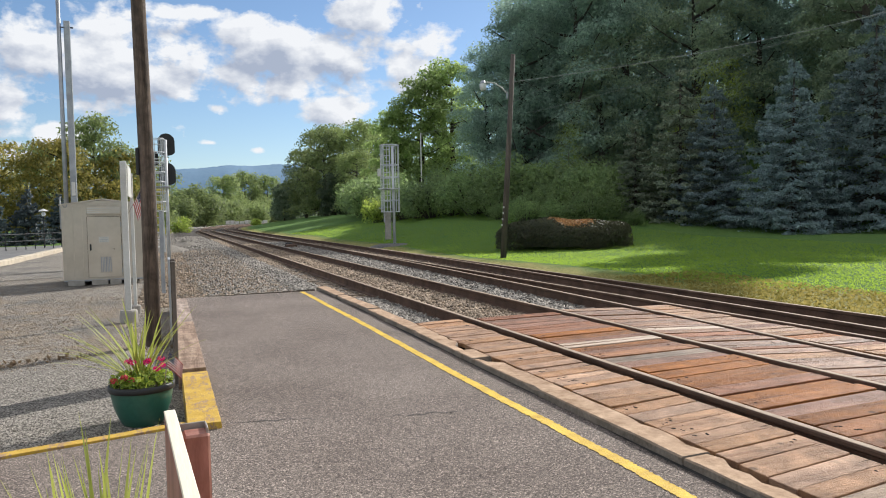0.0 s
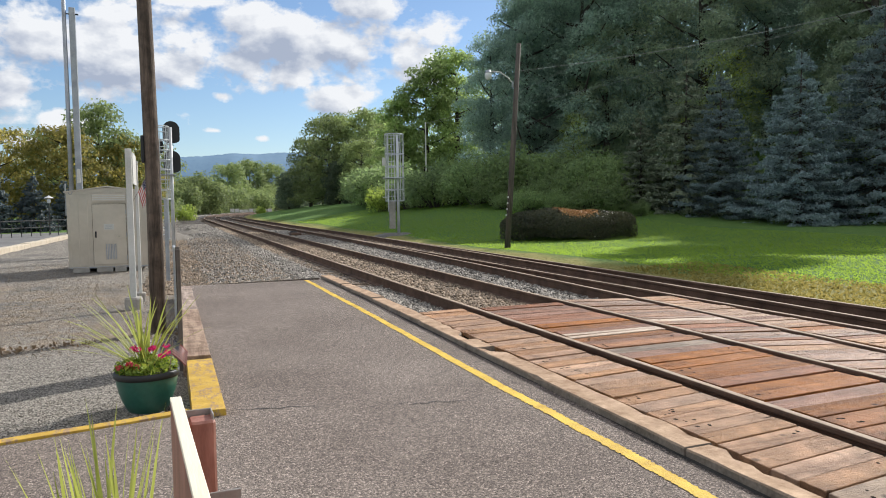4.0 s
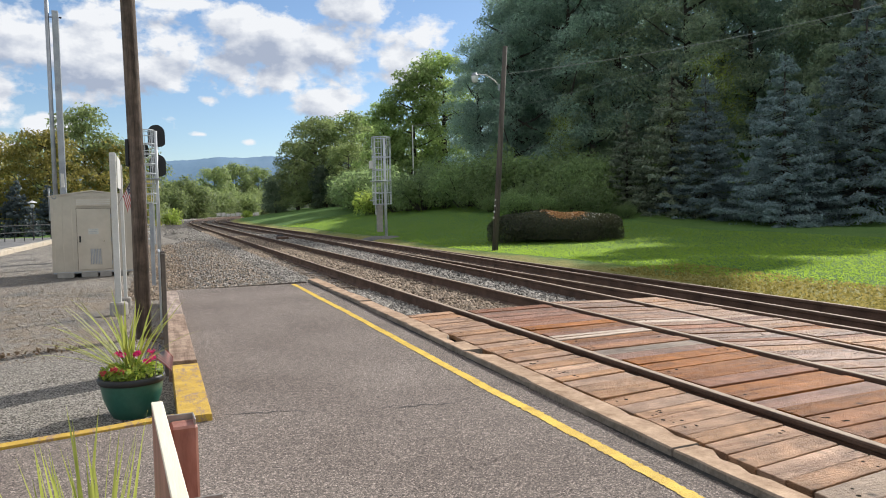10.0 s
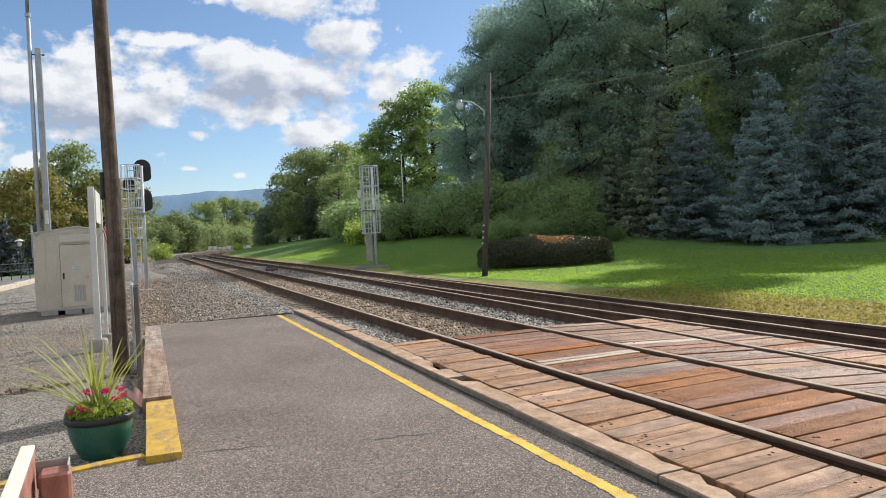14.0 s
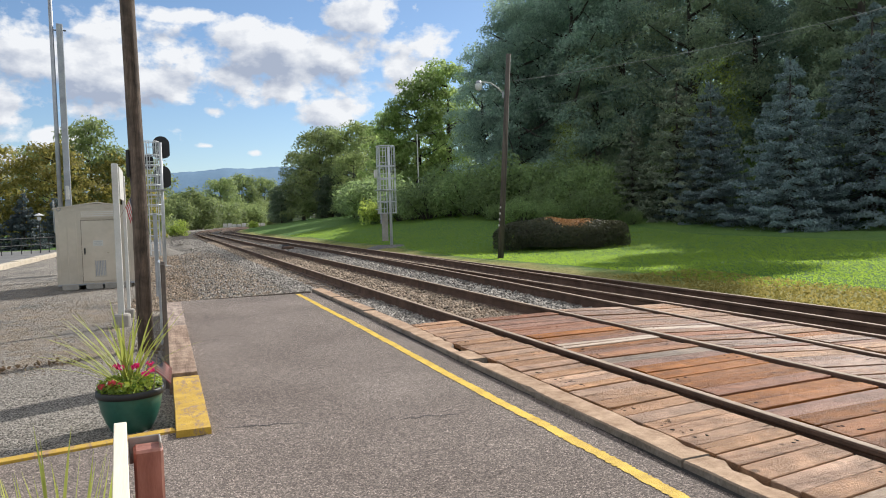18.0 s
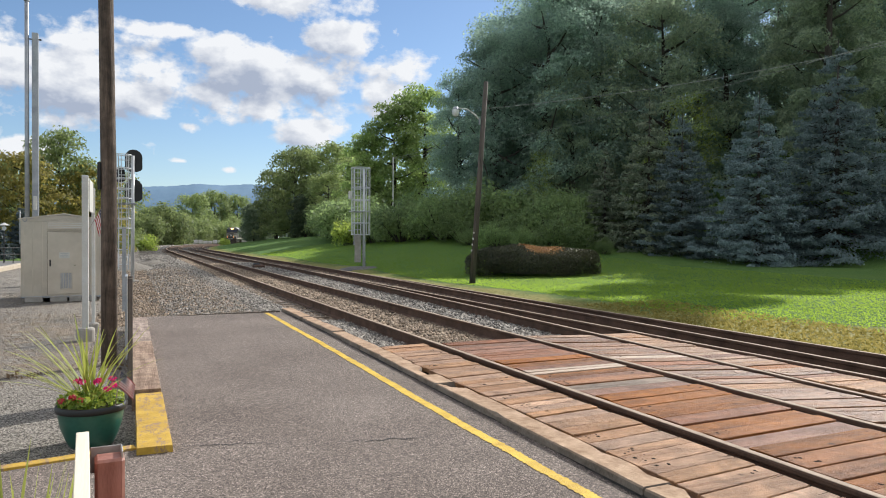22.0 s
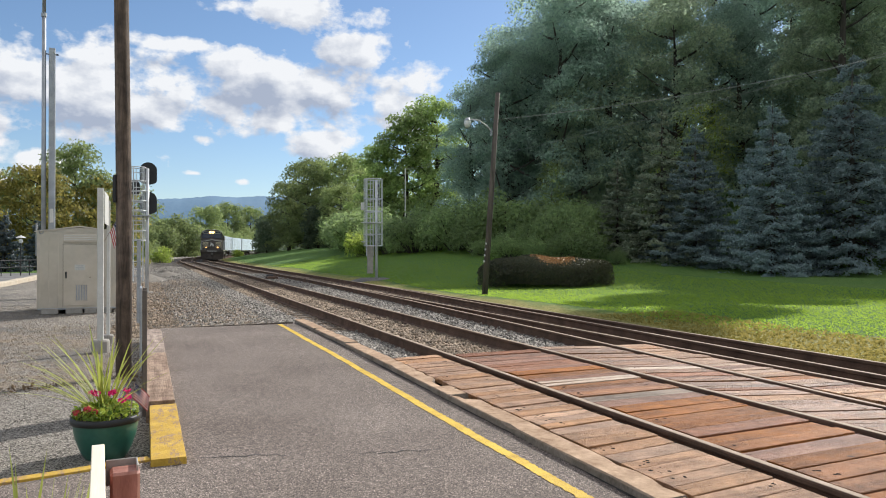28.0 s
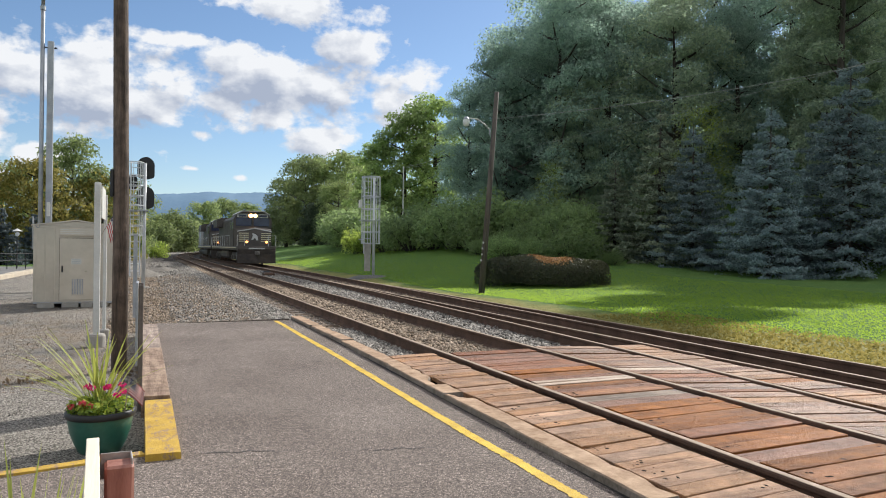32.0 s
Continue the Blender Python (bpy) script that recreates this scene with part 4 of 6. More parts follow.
def make_stones():
    def lay(name, n, x0, x1, y0, y1, z, lo, hi, material, label, seed, ground=False, near=1.6):
        x, y, rnd = spread_stones(n, x0, x1, y0, y1, seed, near)
        h = np.array([ground_z(a, b) for a, b in zip(x, y)]) if ground else np.full(n, z)
        scatter_stones(name, np.stack([x, y, h + rnd.uniform(-0.012, 0.02, n)], 1), rnd.uniform(lo, hi, n) * (1 + y / 60), material, label, seed)

    lay("ballast", 3600, 3.25, 3.98, 9.6, 14.2, -0.125, 0.022, 0.042, stone_mat, "grey crushed stone beside the near rail", 1, near=1.0)
    lay("ballast", 1900, 3.3, 3.98, 13.6, 30, -0.152, 0.018, 0.034, stone_brown, "sparse rusty stones between the bare tie ends", 10, near=1.2)
    lay("ballast", 5000, 3.4, 3.98, 26, 62, -0.13, 0.022, 0.04, stone_brown, "rusty brown stones beside the near rail", 11, near=1.0)
    lay("ballast", 9000, 2.75, 3.42, 15.4, 60, -0.135, 0.018, 0.036, stone_mat, "grey crushed stone at the ends of the ties", 12)
    lay("ballast", 12000, 4.1, 5.46, 9.6, 48, -0.125, 0.02, 0.04, stone_brown, "brown crushed stone between the near rails", 2)
    lay("ballast", 14000, 5.62, 7.4, 9.6, 50, -0.12, 0.024, 0.045, stone_mat, "grey crushed stone between the tracks", 3)
    lay("ballast", 9000, 7.5, 9.9, 3, 46, -0.135, 0.02, 0.04, stone_brown, "dark brown crushed stone under the far track", 4)
    lay("ballast", 26000, 0.8, 3.3, 15.25, 75, 0, 0.013, 0.029, stone_mat, "grey crushed stone shoulder beside the track", 5, True, 1.8)
    lay("ballast", 20000, -0.6, 3.2, 15.25, 42, 0, 0.01, 0.028, stone_brown, "tan crushed stone on the shoulder", 8, True, 1.5)
    lay("ballast", 7000, 2.5, 3.9, 15.5, 48, 0, 0.016, 0.032, stone_mat, "grey crushed stone at the foot of the shoulder", 9, True, 1.6)
    lay("gravel_stones", 16000, -8, 0.1, 5.8, 34, 0, 0.003, 0.009, stone_mat, "loose grey gravel on the lot", 6, True, 1.7)
    lay("gravel_stones", 15000, -5.5, 0.9, 9, 26, 0, 0.003, 0.011, stone_brown, "loose tan gravel on the lot", 7, True, 1.2)


make_tracks()
make_ties()
make_crossing()
make_stones()


def make_grass():
    """Upright blades over the near lawn, green on the lawn and straw-coloured along the ballast."""
    rnd = np.random.RandomState(31)
    for name, n, x0, x1, y0, y1, size, material, label in [
        ("lot_weeds", 200, 0, 1, 0, 1, 0.06, leaf_dead, "sparse dead brown weeds on the gravel lot"),
        ("lawn_grass", 150000, 11.2, 26, 5, 70, 0.034, leaf_grass, "short green lawn grass blades"),
        ("verge_grass", 10000, 9.8, 12.6, 4, 15, 0.06, leaf_straw, "dry straw-coloured grass along the ballast")]:
        y = y0 + (y1 - y0) * rnd.uniform(0, 1, n) ** 1.9
        x = x0 + (x1 - x0) * rnd.uniform(0, 1, n) ** 1.3
        if name == "lawn_grass":  # the green thins out towards the dry verge
            keep = x > 10.9 + 2.2 * np.clip((13.5 - y) / 4.5, 0, 1) + rnd.normal(0, 0.5, n)
            x, y, n = x[keep], y[keep], int(keep.sum())
        z = np.array([ground_z(a, b) for a, b in zip(x, y)]) + 0.015
        if name == "lot_weeds":  # in loose patches behind the ragged edge of the gravel
            x = -1.9 + 0.9 * np.round(2.2 * rnd.normal(0, 0.5, n)) + rnd.normal(0, 0.22, n)
            y = 9.9 + 0.3 * x + rnd.uniform(-0.1, 0.35, n)
            z = np.array([ground_z(a, b) for a, b in zip(x, y)]) + 0.015
        me = leaf_mesh(name, np.stack([x, y, z], 1), np.tile([[0.7, 0.6, 0.45]], (n, 1)), size, material, rnd, -0.2)
        tagged(part(name, me, None), label, "grass", "", "stuff")


# ---- trees ----
leaf_dark = leaf_surface("dark_green_leaves", (0.158, 0.222, 0.188), (0.29, 0.38, 0.305), 0.6, 0.14, 0.45)
leaf_mid = leaf_surface("green_leaves", (0.175, 0.23, 0.165), (0.315, 0.385, 0.25), 0.6, 0.14, 0.45)
leaf_bright = leaf_surface("bright_green_leaves", (0.108, 0.153, 0.0612), (0.221, 0.275, 0.104), 0.5)
leaf_autumn = leaf_surface("autumn_leaves", (0.16, 0.165, 0.04), (0.36, 0.325, 0.085), 0.55)
needle_dark = leaf_surface("dark_needles", (0.05, 0.068, 0.072), (0.1, 0.13, 0.138), 0.3)
leaf_shrub = leaf_surface("shrub_leaves", (0.12, 0.178, 0.078), (0.222, 0.31, 0.12), 0.55)
leaf_deep = leaf_surface("deep_green_leaves", (0.06, 0.088, 0.055), (0.12, 0.16, 0.095), 0.5)
leaf_dead = leaf_surface("dead_brown_blades", (0.12, 0.085, 0.05), (0.26, 0.19, 0.115), 0.2, 0.05)
leaf_gold = leaf_surface("yellowing_leaves", (0.125, 0.19, 0.065), (0.26, 0.345, 0.12), 0.55)
needle_blue = leaf_surface("blue_green_needles", (0.15, 0.2, 0.205), (0.26, 0.33, 0.335), 0.45, 0.12, 0.5)
needle_green = leaf_surface("green_needles", (0.135, 0.17, 0.125), (0.25, 0.285, 0.19), 0.4)
leaf_grass = leaf_surface("grass_blades", (0.115, 0.2, 0.025), (0.2, 0.305, 0.038), 0.7, 0.05, 0.05)
leaf_straw = leaf_surface("straw_blades", (0.15, 0.14, 0.035), (0.3, 0.26, 0.08), 0.4, 0.05, 0.05)
leaf_lime = leaf_surface("lime_green_leaves", (0.15, 0.22, 0.045), (0.32, 0.4, 0.09), 0.6)
hedge_leaf = leaf_surface("clipped_hedge_leaves", (0.04, 0.052, 0.028), (0.105, 0.105, 0.052), 0.25)


def leaf_mesh(name, centres, outs, size, material, rnd, droop=0.2):
    """Small folded leaf sprays, four triangles each, at the given places, turned roughly outwards."""
    n = len(centres)
    c = np.asarray(centres, float)
    o = np.asarray(outs, float)
    o /= np.linalg.norm(o, axis=1)[:, None] + 1e-9
    o = o + rnd.normal(0, 0.55, (n, 3))
    o /= np.linalg.norm(o, axis=1)[:, None] + 1e-9
    u = np.cross(o, rnd.normal(0, 1, (n, 3)))
    u /= np.linalg.norm(u, axis=1)[:, None] + 1e-9
    w = np.cross(o, u)
    s = size * rnd.uniform(0.55, 1.35, (n, 1))
    down = np.array([[0, 0, -1.0]]) * droop * s
    p0 = c - u * s * 0.5
    p1 = c + w * s * 0.34 + o * s * 0.12
    p2 = c + u * s * 0.62 + down
    p3 = c - w * s * 0.34 + o * s * 0.12
    v = np.stack([p0, p1, p2, p3], 1).reshape(-1, 3)
    k = np.arange(n)[:, None] * 4
    f = np.concatenate([k + [[0, 1, 2]], k + [[0, 2, 3]]], 0)
    me = bpy.data.meshes.new(name)
    me.vertices.add(len(v))
    me.vertices.foreach_set("co", v.ravel())
    me.loops.add(f.size)
    me.loops.foreach_set("vertex_index", f.ravel())
    me.polygons.add(len(f))
    me.polygons.foreach_set("loop_start", np.arange(len(f)) * 3)
    me.update(calc_edges=True)
    me.materials.append(material)
    return me


def broad_tree(height, width, seed, leaves, size, material, low=0.25, label="tall green deciduous tree", far=False, skirt=0.55, stout=0.028):
    """A trunk with limbs, and a crown of many clumps set on the limbs' ends, with gaps between."""
    rnd = np.random.RandomState(seed)
    t = thing("tree", pose(0, 0, 0), label, "tree")
    wood = Build()
    r0 = stout * height
    top = height * 0.82
    lean = rnd.normal(0, 0.02 * height, 2)
    spine = [(lean[0] * f * f, lean[1] * f * f, top * f) for f in (0, 0.15, 0.35, 0.55, 0.75, 1.0)]
    wood.pipe([(x, y, z - 0.3 if z == 0 else z) for x, y, z in spine], [r0 * 1.25, r0, r0 * 0.85, r0 * 0.65, r0 * 0.4, r0 * 0.1], 8)
    clumps = []
    count = 46 if not far else 42
    for i in range(count):
        f = low + (1 - low) * (i + rnd.uniform(0, 1)) / count
        turn = i * 2.4 + rnd.uniform(-0.5, 0.5)
        shape = math.sin(math.pi * min(max((f - low) / (1.02 - low), 0.0), 1.0) ** 0.75) ** 0.7
        shape = max(shape, skirt * (1 - (f - low) / (1 - low)))
        reach = width * 0.5 * (0.3 + 0.7 * shape) * rnd.uniform(0.55, 1.0)
        z = height * f
        base = Vector((lean[0] * f * f, lean[1] * f * f, max(z - reach * 0.45, height * 0.12)))
        end = Vector((base.x + math.cos(turn) * reach, base.y + math.sin(turn) * reach, z))
        if i % 2 == 0:
            mid = base.lerp(end, 0.5) + Vector((0, 0, -0.06 * reach))
            wood.pipe([base, mid, end], [r0 * 0.28, r0 * 0.17, r0 * 0.05], 5)
        clumps.append((end, width * rnd.uniform(0.11, 0.2)))
        if rnd.uniform() < 0.6:
            clumps.append((base.lerp(end, 0.55) + Vector((0, 0, 0.04 * height)), width * rnd.uniform(0.09, 0.15)))
    clumps.append((Vector((lean[0], lean[1], height * 0.93)), width * 0.12))
    part("trunk", wood, bark, t, smooth=True)
    cs, outs = [], []
    total = sum(r * r for _, r in clumps)
    for c, r in clumps:
        k = max(int(leaves * r * r / total), 8)
        d = rnd.normal(0, 1, (k, 3))
        d /= np.linalg.norm(d, axis=1)[:, None]
        d[:, 2] = np.where(d[:, 2] < -0.35, -d[:, 2] * 0.6, d[:, 2])
        rad = r * rnd.uniform(0.4, 1.2, (k, 1)) ** 0.62
        cs.append(np.array(c)[None] + d * rad * np.array([[1, 1, 0.8]]))
        outs.append(d + np.array([[0, 0, 0.35]]))
    part("crown", leaf_mesh("crown", np.concatenate(cs), np.concatenate(outs), size, material, rnd), None, t)
    return t


def spruce_tree(height, width, seed, sprays, size, material, label, density=1.0):
    """A conifer: whorls of drooping boughs, each a fan of needle sprays, up a straight trunk."""
    rnd = np.random.RandomState(seed)
    t = thing("spruce_tree", pose(0, 0, 0), label, "tree")
    wood = Build().rod((0, 0, -0.3), (0, 0, height), 0.018 * height, 0.01, 8)
    whorls = int(height * 2.3)
    cs, outs = [], []
    boughs = []
    for i in range(whorls):
        f = (i + 0.3) / whorls
        z = 0.25 + (height - 0.4) * f
        reach = width * 0.5 * (1 - f) ** 0.85 + 0.12
        for k in range(9 if f < 0.7 else 6):
            boughs.append((z + rnd.uniform(-0.15, 0.15), k * 0.7 + i * 1.9 + rnd.uniform(-0.25, 0.25), reach * rnd.uniform(0.72, 1.08)))
    total = sum(b[2] for b in boughs)
    for z, turn, reach in boughs:
        dx, dy = math.cos(turn), math.sin(turn)
        rise = 0.12 * reach
        if reach > 0.5:
            wood.pipe([(0, 0, z), (dx * reach * 0.55, dy * reach * 0.55, z - 0.16 * reach), (dx * reach, dy * reach, z - 0.14 * reach + rise * 0.4)], [0.03, 0.02, 0.006], 4)
        k = max(int(sprays * reach / total), 3)
        s = rnd.uniform(0.12, 1, k) ** 0.6
        side = rnd.normal(0, 0.2, k) * reach * (1.15 - s) + rnd.normal(0, 0.05, k)
        zz = z - 0.3 * reach * s + 0.22 * reach * s * s + rnd.normal(0, 0.06, k) - np.abs(side) * 0.25
        cs.append(np.stack([dx * reach * s - dy * side, dy * reach * s + dx * side, zz], 1))
        outs.append(np.stack([np.full(k, dx * 0.5), np.full(k, dy * 0.5), np.full(k, 0.75)], 1))
    part("trunk", wood, bark, t, smooth=True)
    part("needle_crown", leaf_mesh("needle_crown", np.concatenate(cs), np.concatenate(outs), size, material, rnd, 0.35), None, t)
    return t


def shrub(height, width, seed, leaves, size, material, label):
    rnd = np.random.RandomState(seed)
    t = thing("shrub", pose(0, 0, 0), label, "shrub")
    wood = Build()
    cs, outs = [], []
    n = 16
    for i in range(n):
        a, r = i * 2.4, width * 0.42 * math.sqrt((i + 0.5) / n)
        h = height * (0.92 - 0.45 * (2 * r / width) ** 2) * rnd.uniform(0.7, 1.05)
        end = Vector((math.cos(a) * r, math.sin(a) * r, h * 0.78))
        wood.pipe([(0.1 * end.x, 0.1 * end.y, -0.2), (0.6 * end.x, 0.6 * end.y, h * 0.4), end], [0.05, 0.03, 0.01], 5)
        for c, rr in ((end, width * 0.15), (end * 0.62 + Vector((end.x * 0.3, end.y * 0.3, 0.05)), width * 0.16)):
            k = leaves // (2 * n)
            d = rnd.normal(0, 1, (k, 3))
            d /= np.linalg.norm(d, axis=1)[:, None]
            cs.append(np.array(c)[None] + d * rr * rnd.uniform(0.5, 1.15, (k, 1)))
            outs.append(d + np.array([[0, 0, 0.3]]))
    part("stem", wood, bark, t)
    part("foliage", leaf_mesh("foliage", np.maximum(np.concatenate(cs), [[-99, -99, 0.03]]), np.concatenate(outs), size, material, rnd), None, t)
    return t


def plant(proto, spots, rnd_seed, group, z_sink=0.0, spread=0.12, tall=0.0):
    """Sets copies of a tree at (x, y, height factor); the first spot takes the tree itself."""
    rnd = random.Random(rnd_seed)
    tagged(proto, group=group)
    for i, (x, y, s) in enumerate(spots):
        turn = rnd.uniform(0, 360)
        ob = proto if i == 0 else copy_thing(proto, pose(0, 0, 0))
        s *= rnd.uniform(1 - tall, 1 + 1.3 * tall)
        wide = s * rnd.uniform(1 - spread, 1 + spread)
        ob.matrix_basis = pose(x, y, ground_z(x, y) - z_sink, 0, 0, turn) @ Matrix.Diagonal((wide, wide, s, 1))


def make_woods():
    wall = "trees of the wooded bank"
    a = broad_tree(19, 12, 3, 34000, 0.215, leaf_dark, 0.06, skirt=0.8)
    plant(a, [(32, 58, 1.0), (37, 52, 1.08), (46, 50, 1.0), (57.5, 41.0, 1.05), (40, 62, 1.2), (66, 46, 1.1), (62, 56, 1.2)], 1, wall)
    b = broad_tree(18, 10, 8, 31000, 0.21, leaf_mid, 0.06, skirt=0.8)
    plant(b, [(33, 50, 0.72), (40, 47, 1.0), (50.5, 40.5, 1.05), (58, 40, 0.7), (46, 66, 1.2), (36, 68, 0.85), (70, 48, 1.2)], 2, wall)
    c = broad_tree(20, 11, 12, 32000, 0.215, leaf_dark, 0.06, skirt=0.8)
    plant(c, [(28.6, 55.5, 0.84), (26.4, 57.5, 0.66), (43, 55, 0.97), (53, 52, 0.95), (36, 62, 1.0), (60, 46, 1.05), (46.5, 47, 0.72), (32.2, 53, 1.05)], 3, wall)
    # slim trees added to shade the lawn; the last stands out of view
    tall = broad_tree(23, 6.6, 17, 36000, 0.19, leaf_mid, 0.05, "tall slim green deciduous tree added behind the spruces to shade the lawn", skirt=0.9, stout=0.016)
    plant(tall, [(43.2, 34.9, 1.0), (45.8, 37.2, 1.06), (45.7, 27.0, 0.9)], 20, wall, 0.0, 0.03)
    mid = "trees along the far lawn"
    d = broad_tree(19, 11, 21, 13000, 0.38, leaf_gold, 0.06, "yellow-green deciduous tree starting to turn", True, 0.8)
    plant(d, [(33.5, 95, 0.95), (30, 97, 0.74), (38.5, 96, 1.0), (44, 110, 0.75)], 4, mid)
    e = broad_tree(15, 11, 33, 11000, 0.36, leaf_bright, 0.03, "bushy green deciduous tree", True, 0.8)
    plant(e, [(25, 119, 0.9), (30.5, 117, 0.96), (27.5, 108, 0.6), (23, 126, 0.75), (36, 113, 0.72), (29, 132, 1.05), (36, 128, 1.0)], 5, mid)
    f = broad_tree(9, 8, 41, 6000, 0.4, leaf_deep, 0.0, "low dark green tree with branches to the ground", True, 1.0)
    plant(f, [(20, 131, 0.6), (21.5, 138, 0.66), (25, 112, 0.7), (22.5, 145, 0.75), (25, 153, 0.82), (28.5, 160, 0.9), (34, 170, 0.95), (42, 180, 0.95)], 6, mid)
    g = broad_tree(14, 13, 52, 8000, 0.5, leaf_bright, 0.0, "rounded green tree beyond the bend", True, 1.0)
    bush = shrub(9.5, 12, 91, 13000, 0.42, leaf_bright, "dense rounded green thicket beyond the bend")
    plant(bush, [(5.5, 190, 1.38), (-0.5, 186, 1.32), (2.8, 181, 1.05), (9.0, 208, 1.3), (-9, 192, 1.2), (-17, 196, 1.1), (17, 242, 1.3), (26, 252, 1.3), (34, 264, 1.3)], 17, "thickets beyond the bend", 1.3)
    small = shrub(3.4, 3.6, 93, 2200, 0.2, leaf_lime, "bright yellow-green bush beside the track")
    plant(small, [(1.6, 98, 1.0), (18.0, 62.5, 1.05), (15.8, 138, 0.7)], 18, "yellow-green bushes", 0.5)
    plant(g, [(19, 262, 1.12), (28, 280, 1.27), (37, 285, 1.2), (48, 280, 1.1), (62, 262, 1.0), (-12, 225, 0.75), (6, 250, 0.78), (-24, 230, 0.8)], 7, "trees beyond the bend")
    lot = "trees behind the lot"
    h = broad_tree(10.5, 9, 61, 9000, 0.32, leaf_autumn, 0.03, "deciduous tree turning yellow beyond the lot", True, 0.9)
    plant(h, [(-9, 76, 0.85), (-15, 78, 0.85), (-3.6, 80, 0.8), (-20, 74, 0.9), (-27, 70, 1.0)], 8, lot)
    i = broad_tree(11.5, 9, 67, 9000, 0.32, leaf_bright, 0.03, "rounded green deciduous tree beyond the lot", True, 0.9)
    plant(i, [(-6.2, 80, 1.0), (-12, 86, 0.8), (-2, 92, 0.8)], 9, lot)
    s = spruce_tree(9.8, 7.6, 5, 46000, 0.112, needle_blue, "dense blue-green spruce at the edge of the lawn")
    plant(s, [(32.4, 30.4, 1.0), (36.6, 28.8, 1.25), (31.2, 35.2, 0.9), (41.5, 27, 1.1)], 10, "spruces at the edge of the lawn", 0.05, 0.06)
    v = spruce_tree(8.2, 5.4, 9, 18000, 0.13, needle_green, "olive-green conifer at the edge of the lawn")
    plant(v, [(30.3, 37.2, 1.2), (28.6, 39.5, 0.8), (34.5, 33.5, 0.7)], 11, "conifers at the edge of the lawn", 0.05, 0.06)
    w = spruce_tree(5.5, 4.4, 15, 3000, 0.3, needle_dark, "small dark spruce beyond the lot")
    plant(w, [(-10.2, 66, 0.85), (-8.4, 70, 0.8), (-13, 66, 0.9)], 12, "spruces beyond the lot")
    # slim trees added for sunlit leaf patches; the sunlight is in their lime colour
    lit = broad_tree(14, 6.0, 97, 2300, 0.17, leaf_lime, 0.35, "slim yellow-green tree added for sunlit leaves among the darker trees", stout=0.008)
    plant(lit, [(36.0, 39.6, 0.7), (34.4, 41.8, 0.5), (26.5, 44.5, 0.42)], 19, "sunlit slim trees")
    u = shrub(3.6, 4.6, 71, 4600, 0.17, leaf_shrub, "leafy green shrub under the trees")
    plant(u, [(21.5, 49.5, 1.0), (20.9, 44, 0.55), (21.6, 41.5, 0.7), (22.6, 39.3, 0.5), (24.2, 37.8, 0.75), (26.2, 36.4, 0.6), (24, 46.5, 1.0), (26.5, 44, 0.95), (28.5, 42, 0.9), (19.8, 54, 1.1), (19.5, 60, 1.1), (20, 66, 1.2), (21, 72, 1.2), (22, 79, 1.2), (22.5, 86, 1.2), (33, 38.5, 1.0), (36, 36, 1.0), (24.5, 51, 1.2), (22.5, 57, 1.7), (24, 72, 1.6)], 13, "shrubs under the trees", 0.1, 0.25, 0.4)
    x = shrub(3.2, 4.2, 77, 4400, 0.16, leaf_shrub, "dark green shrub under the trees")
    plant(x, [(22.8, 48, 1.0), (23.2, 42, 1.0), (25.2, 40, 1.1), (21.5, 46, 0.9), (25.5, 45.5, 1.15), (20.8, 52, 1.0), (19.7, 57, 1.0), (20, 63, 1.1), (21, 69, 1.1), (21.5, 75.5, 1.1), (22.3, 83, 1.2), (27.8, 43.5, 1.0), (31.5, 40, 1.1), (38, 33, 1.1), (40, 30, 1.2)], 14, "shrubs under the trees", 0.1, 0.25, 0.4)


make_woods()
make_grass()


def make_hill():
    """The long wooded ridge far behind."""
    # the haze of distance is put into the ridge's blue colour
    hill_mat = surface("hazy_wooded_ridge", (0.095, 0.18, 0.28), (0.14, 0.235, 0.345), 0.012, 0.95, 0.0, 0.12)
    b = Build()
    n = 420
    vs, rnd = [], random.Random(9)
    for i in range(n + 1):
        x = -1800 + 4200 * i / n
        h = 126 + 24 * math.sin(0.0032 * x - 0.1) + 3 * math.sin(0.013 * x) + 1.5 * math.sin(0.05 * x) + rnd.uniform(-1.0, 1.0)
        vs += [(x, 1750, -5), (x, 1850, h * 0.55), (x, 1950, h), (x, 2150, h * 0.7)]
    b.add(vs, [(4 * i + j, 4 * i + 4 + j, 4 * i + 5 + j, 4 * i + 1 + j) for i in range(n) for j in range(3)])
    tagged(part("backdrop", b, hill_mat, None, "", True), "long blue wooded ridge on the horizon", "hill", "", "structure")


make_hill()


# ---- things beside the platform ----
hut_green = surface("green_glaze", (0.018, 0.085, 0.062), (0.032, 0.13, 0.095), 3, 0.4, 0.05, 30)
soil = surface("potting_soil", (0.012, 0.009, 0.006), (0.04, 0.03, 0.02), 8, 0.95, 0.8, 40)
spike_leaf = leaf_surface("spike_leaves", (0.16, 0.21, 0.03), (0.42, 0.45, 0.11), 0.4, 0.1)
bed_leaf = leaf_surface("bedding_leaves", (0.06, 0.13, 0.015), (0.36, 0.43, 0.06), 0.45, 0.1)
petal_pink = leaf_surface("pink_petals", (0.45, 0.01, 0.09), (0.75, 0.04, 0.2), 0.3, 0.1)
petal_red = leaf_surface("red_petals", (0.4, 0.03, 0.04), (0.6, 0.1, 0.09), 0.3, 0.1)
rust_brown = surface("red_brown_stain", (0.17, 0.055, 0.036), (0.42, 0.2, 0.15), 5, 0.55, 0.15, 20, stretch=(2, 2, 0.6))
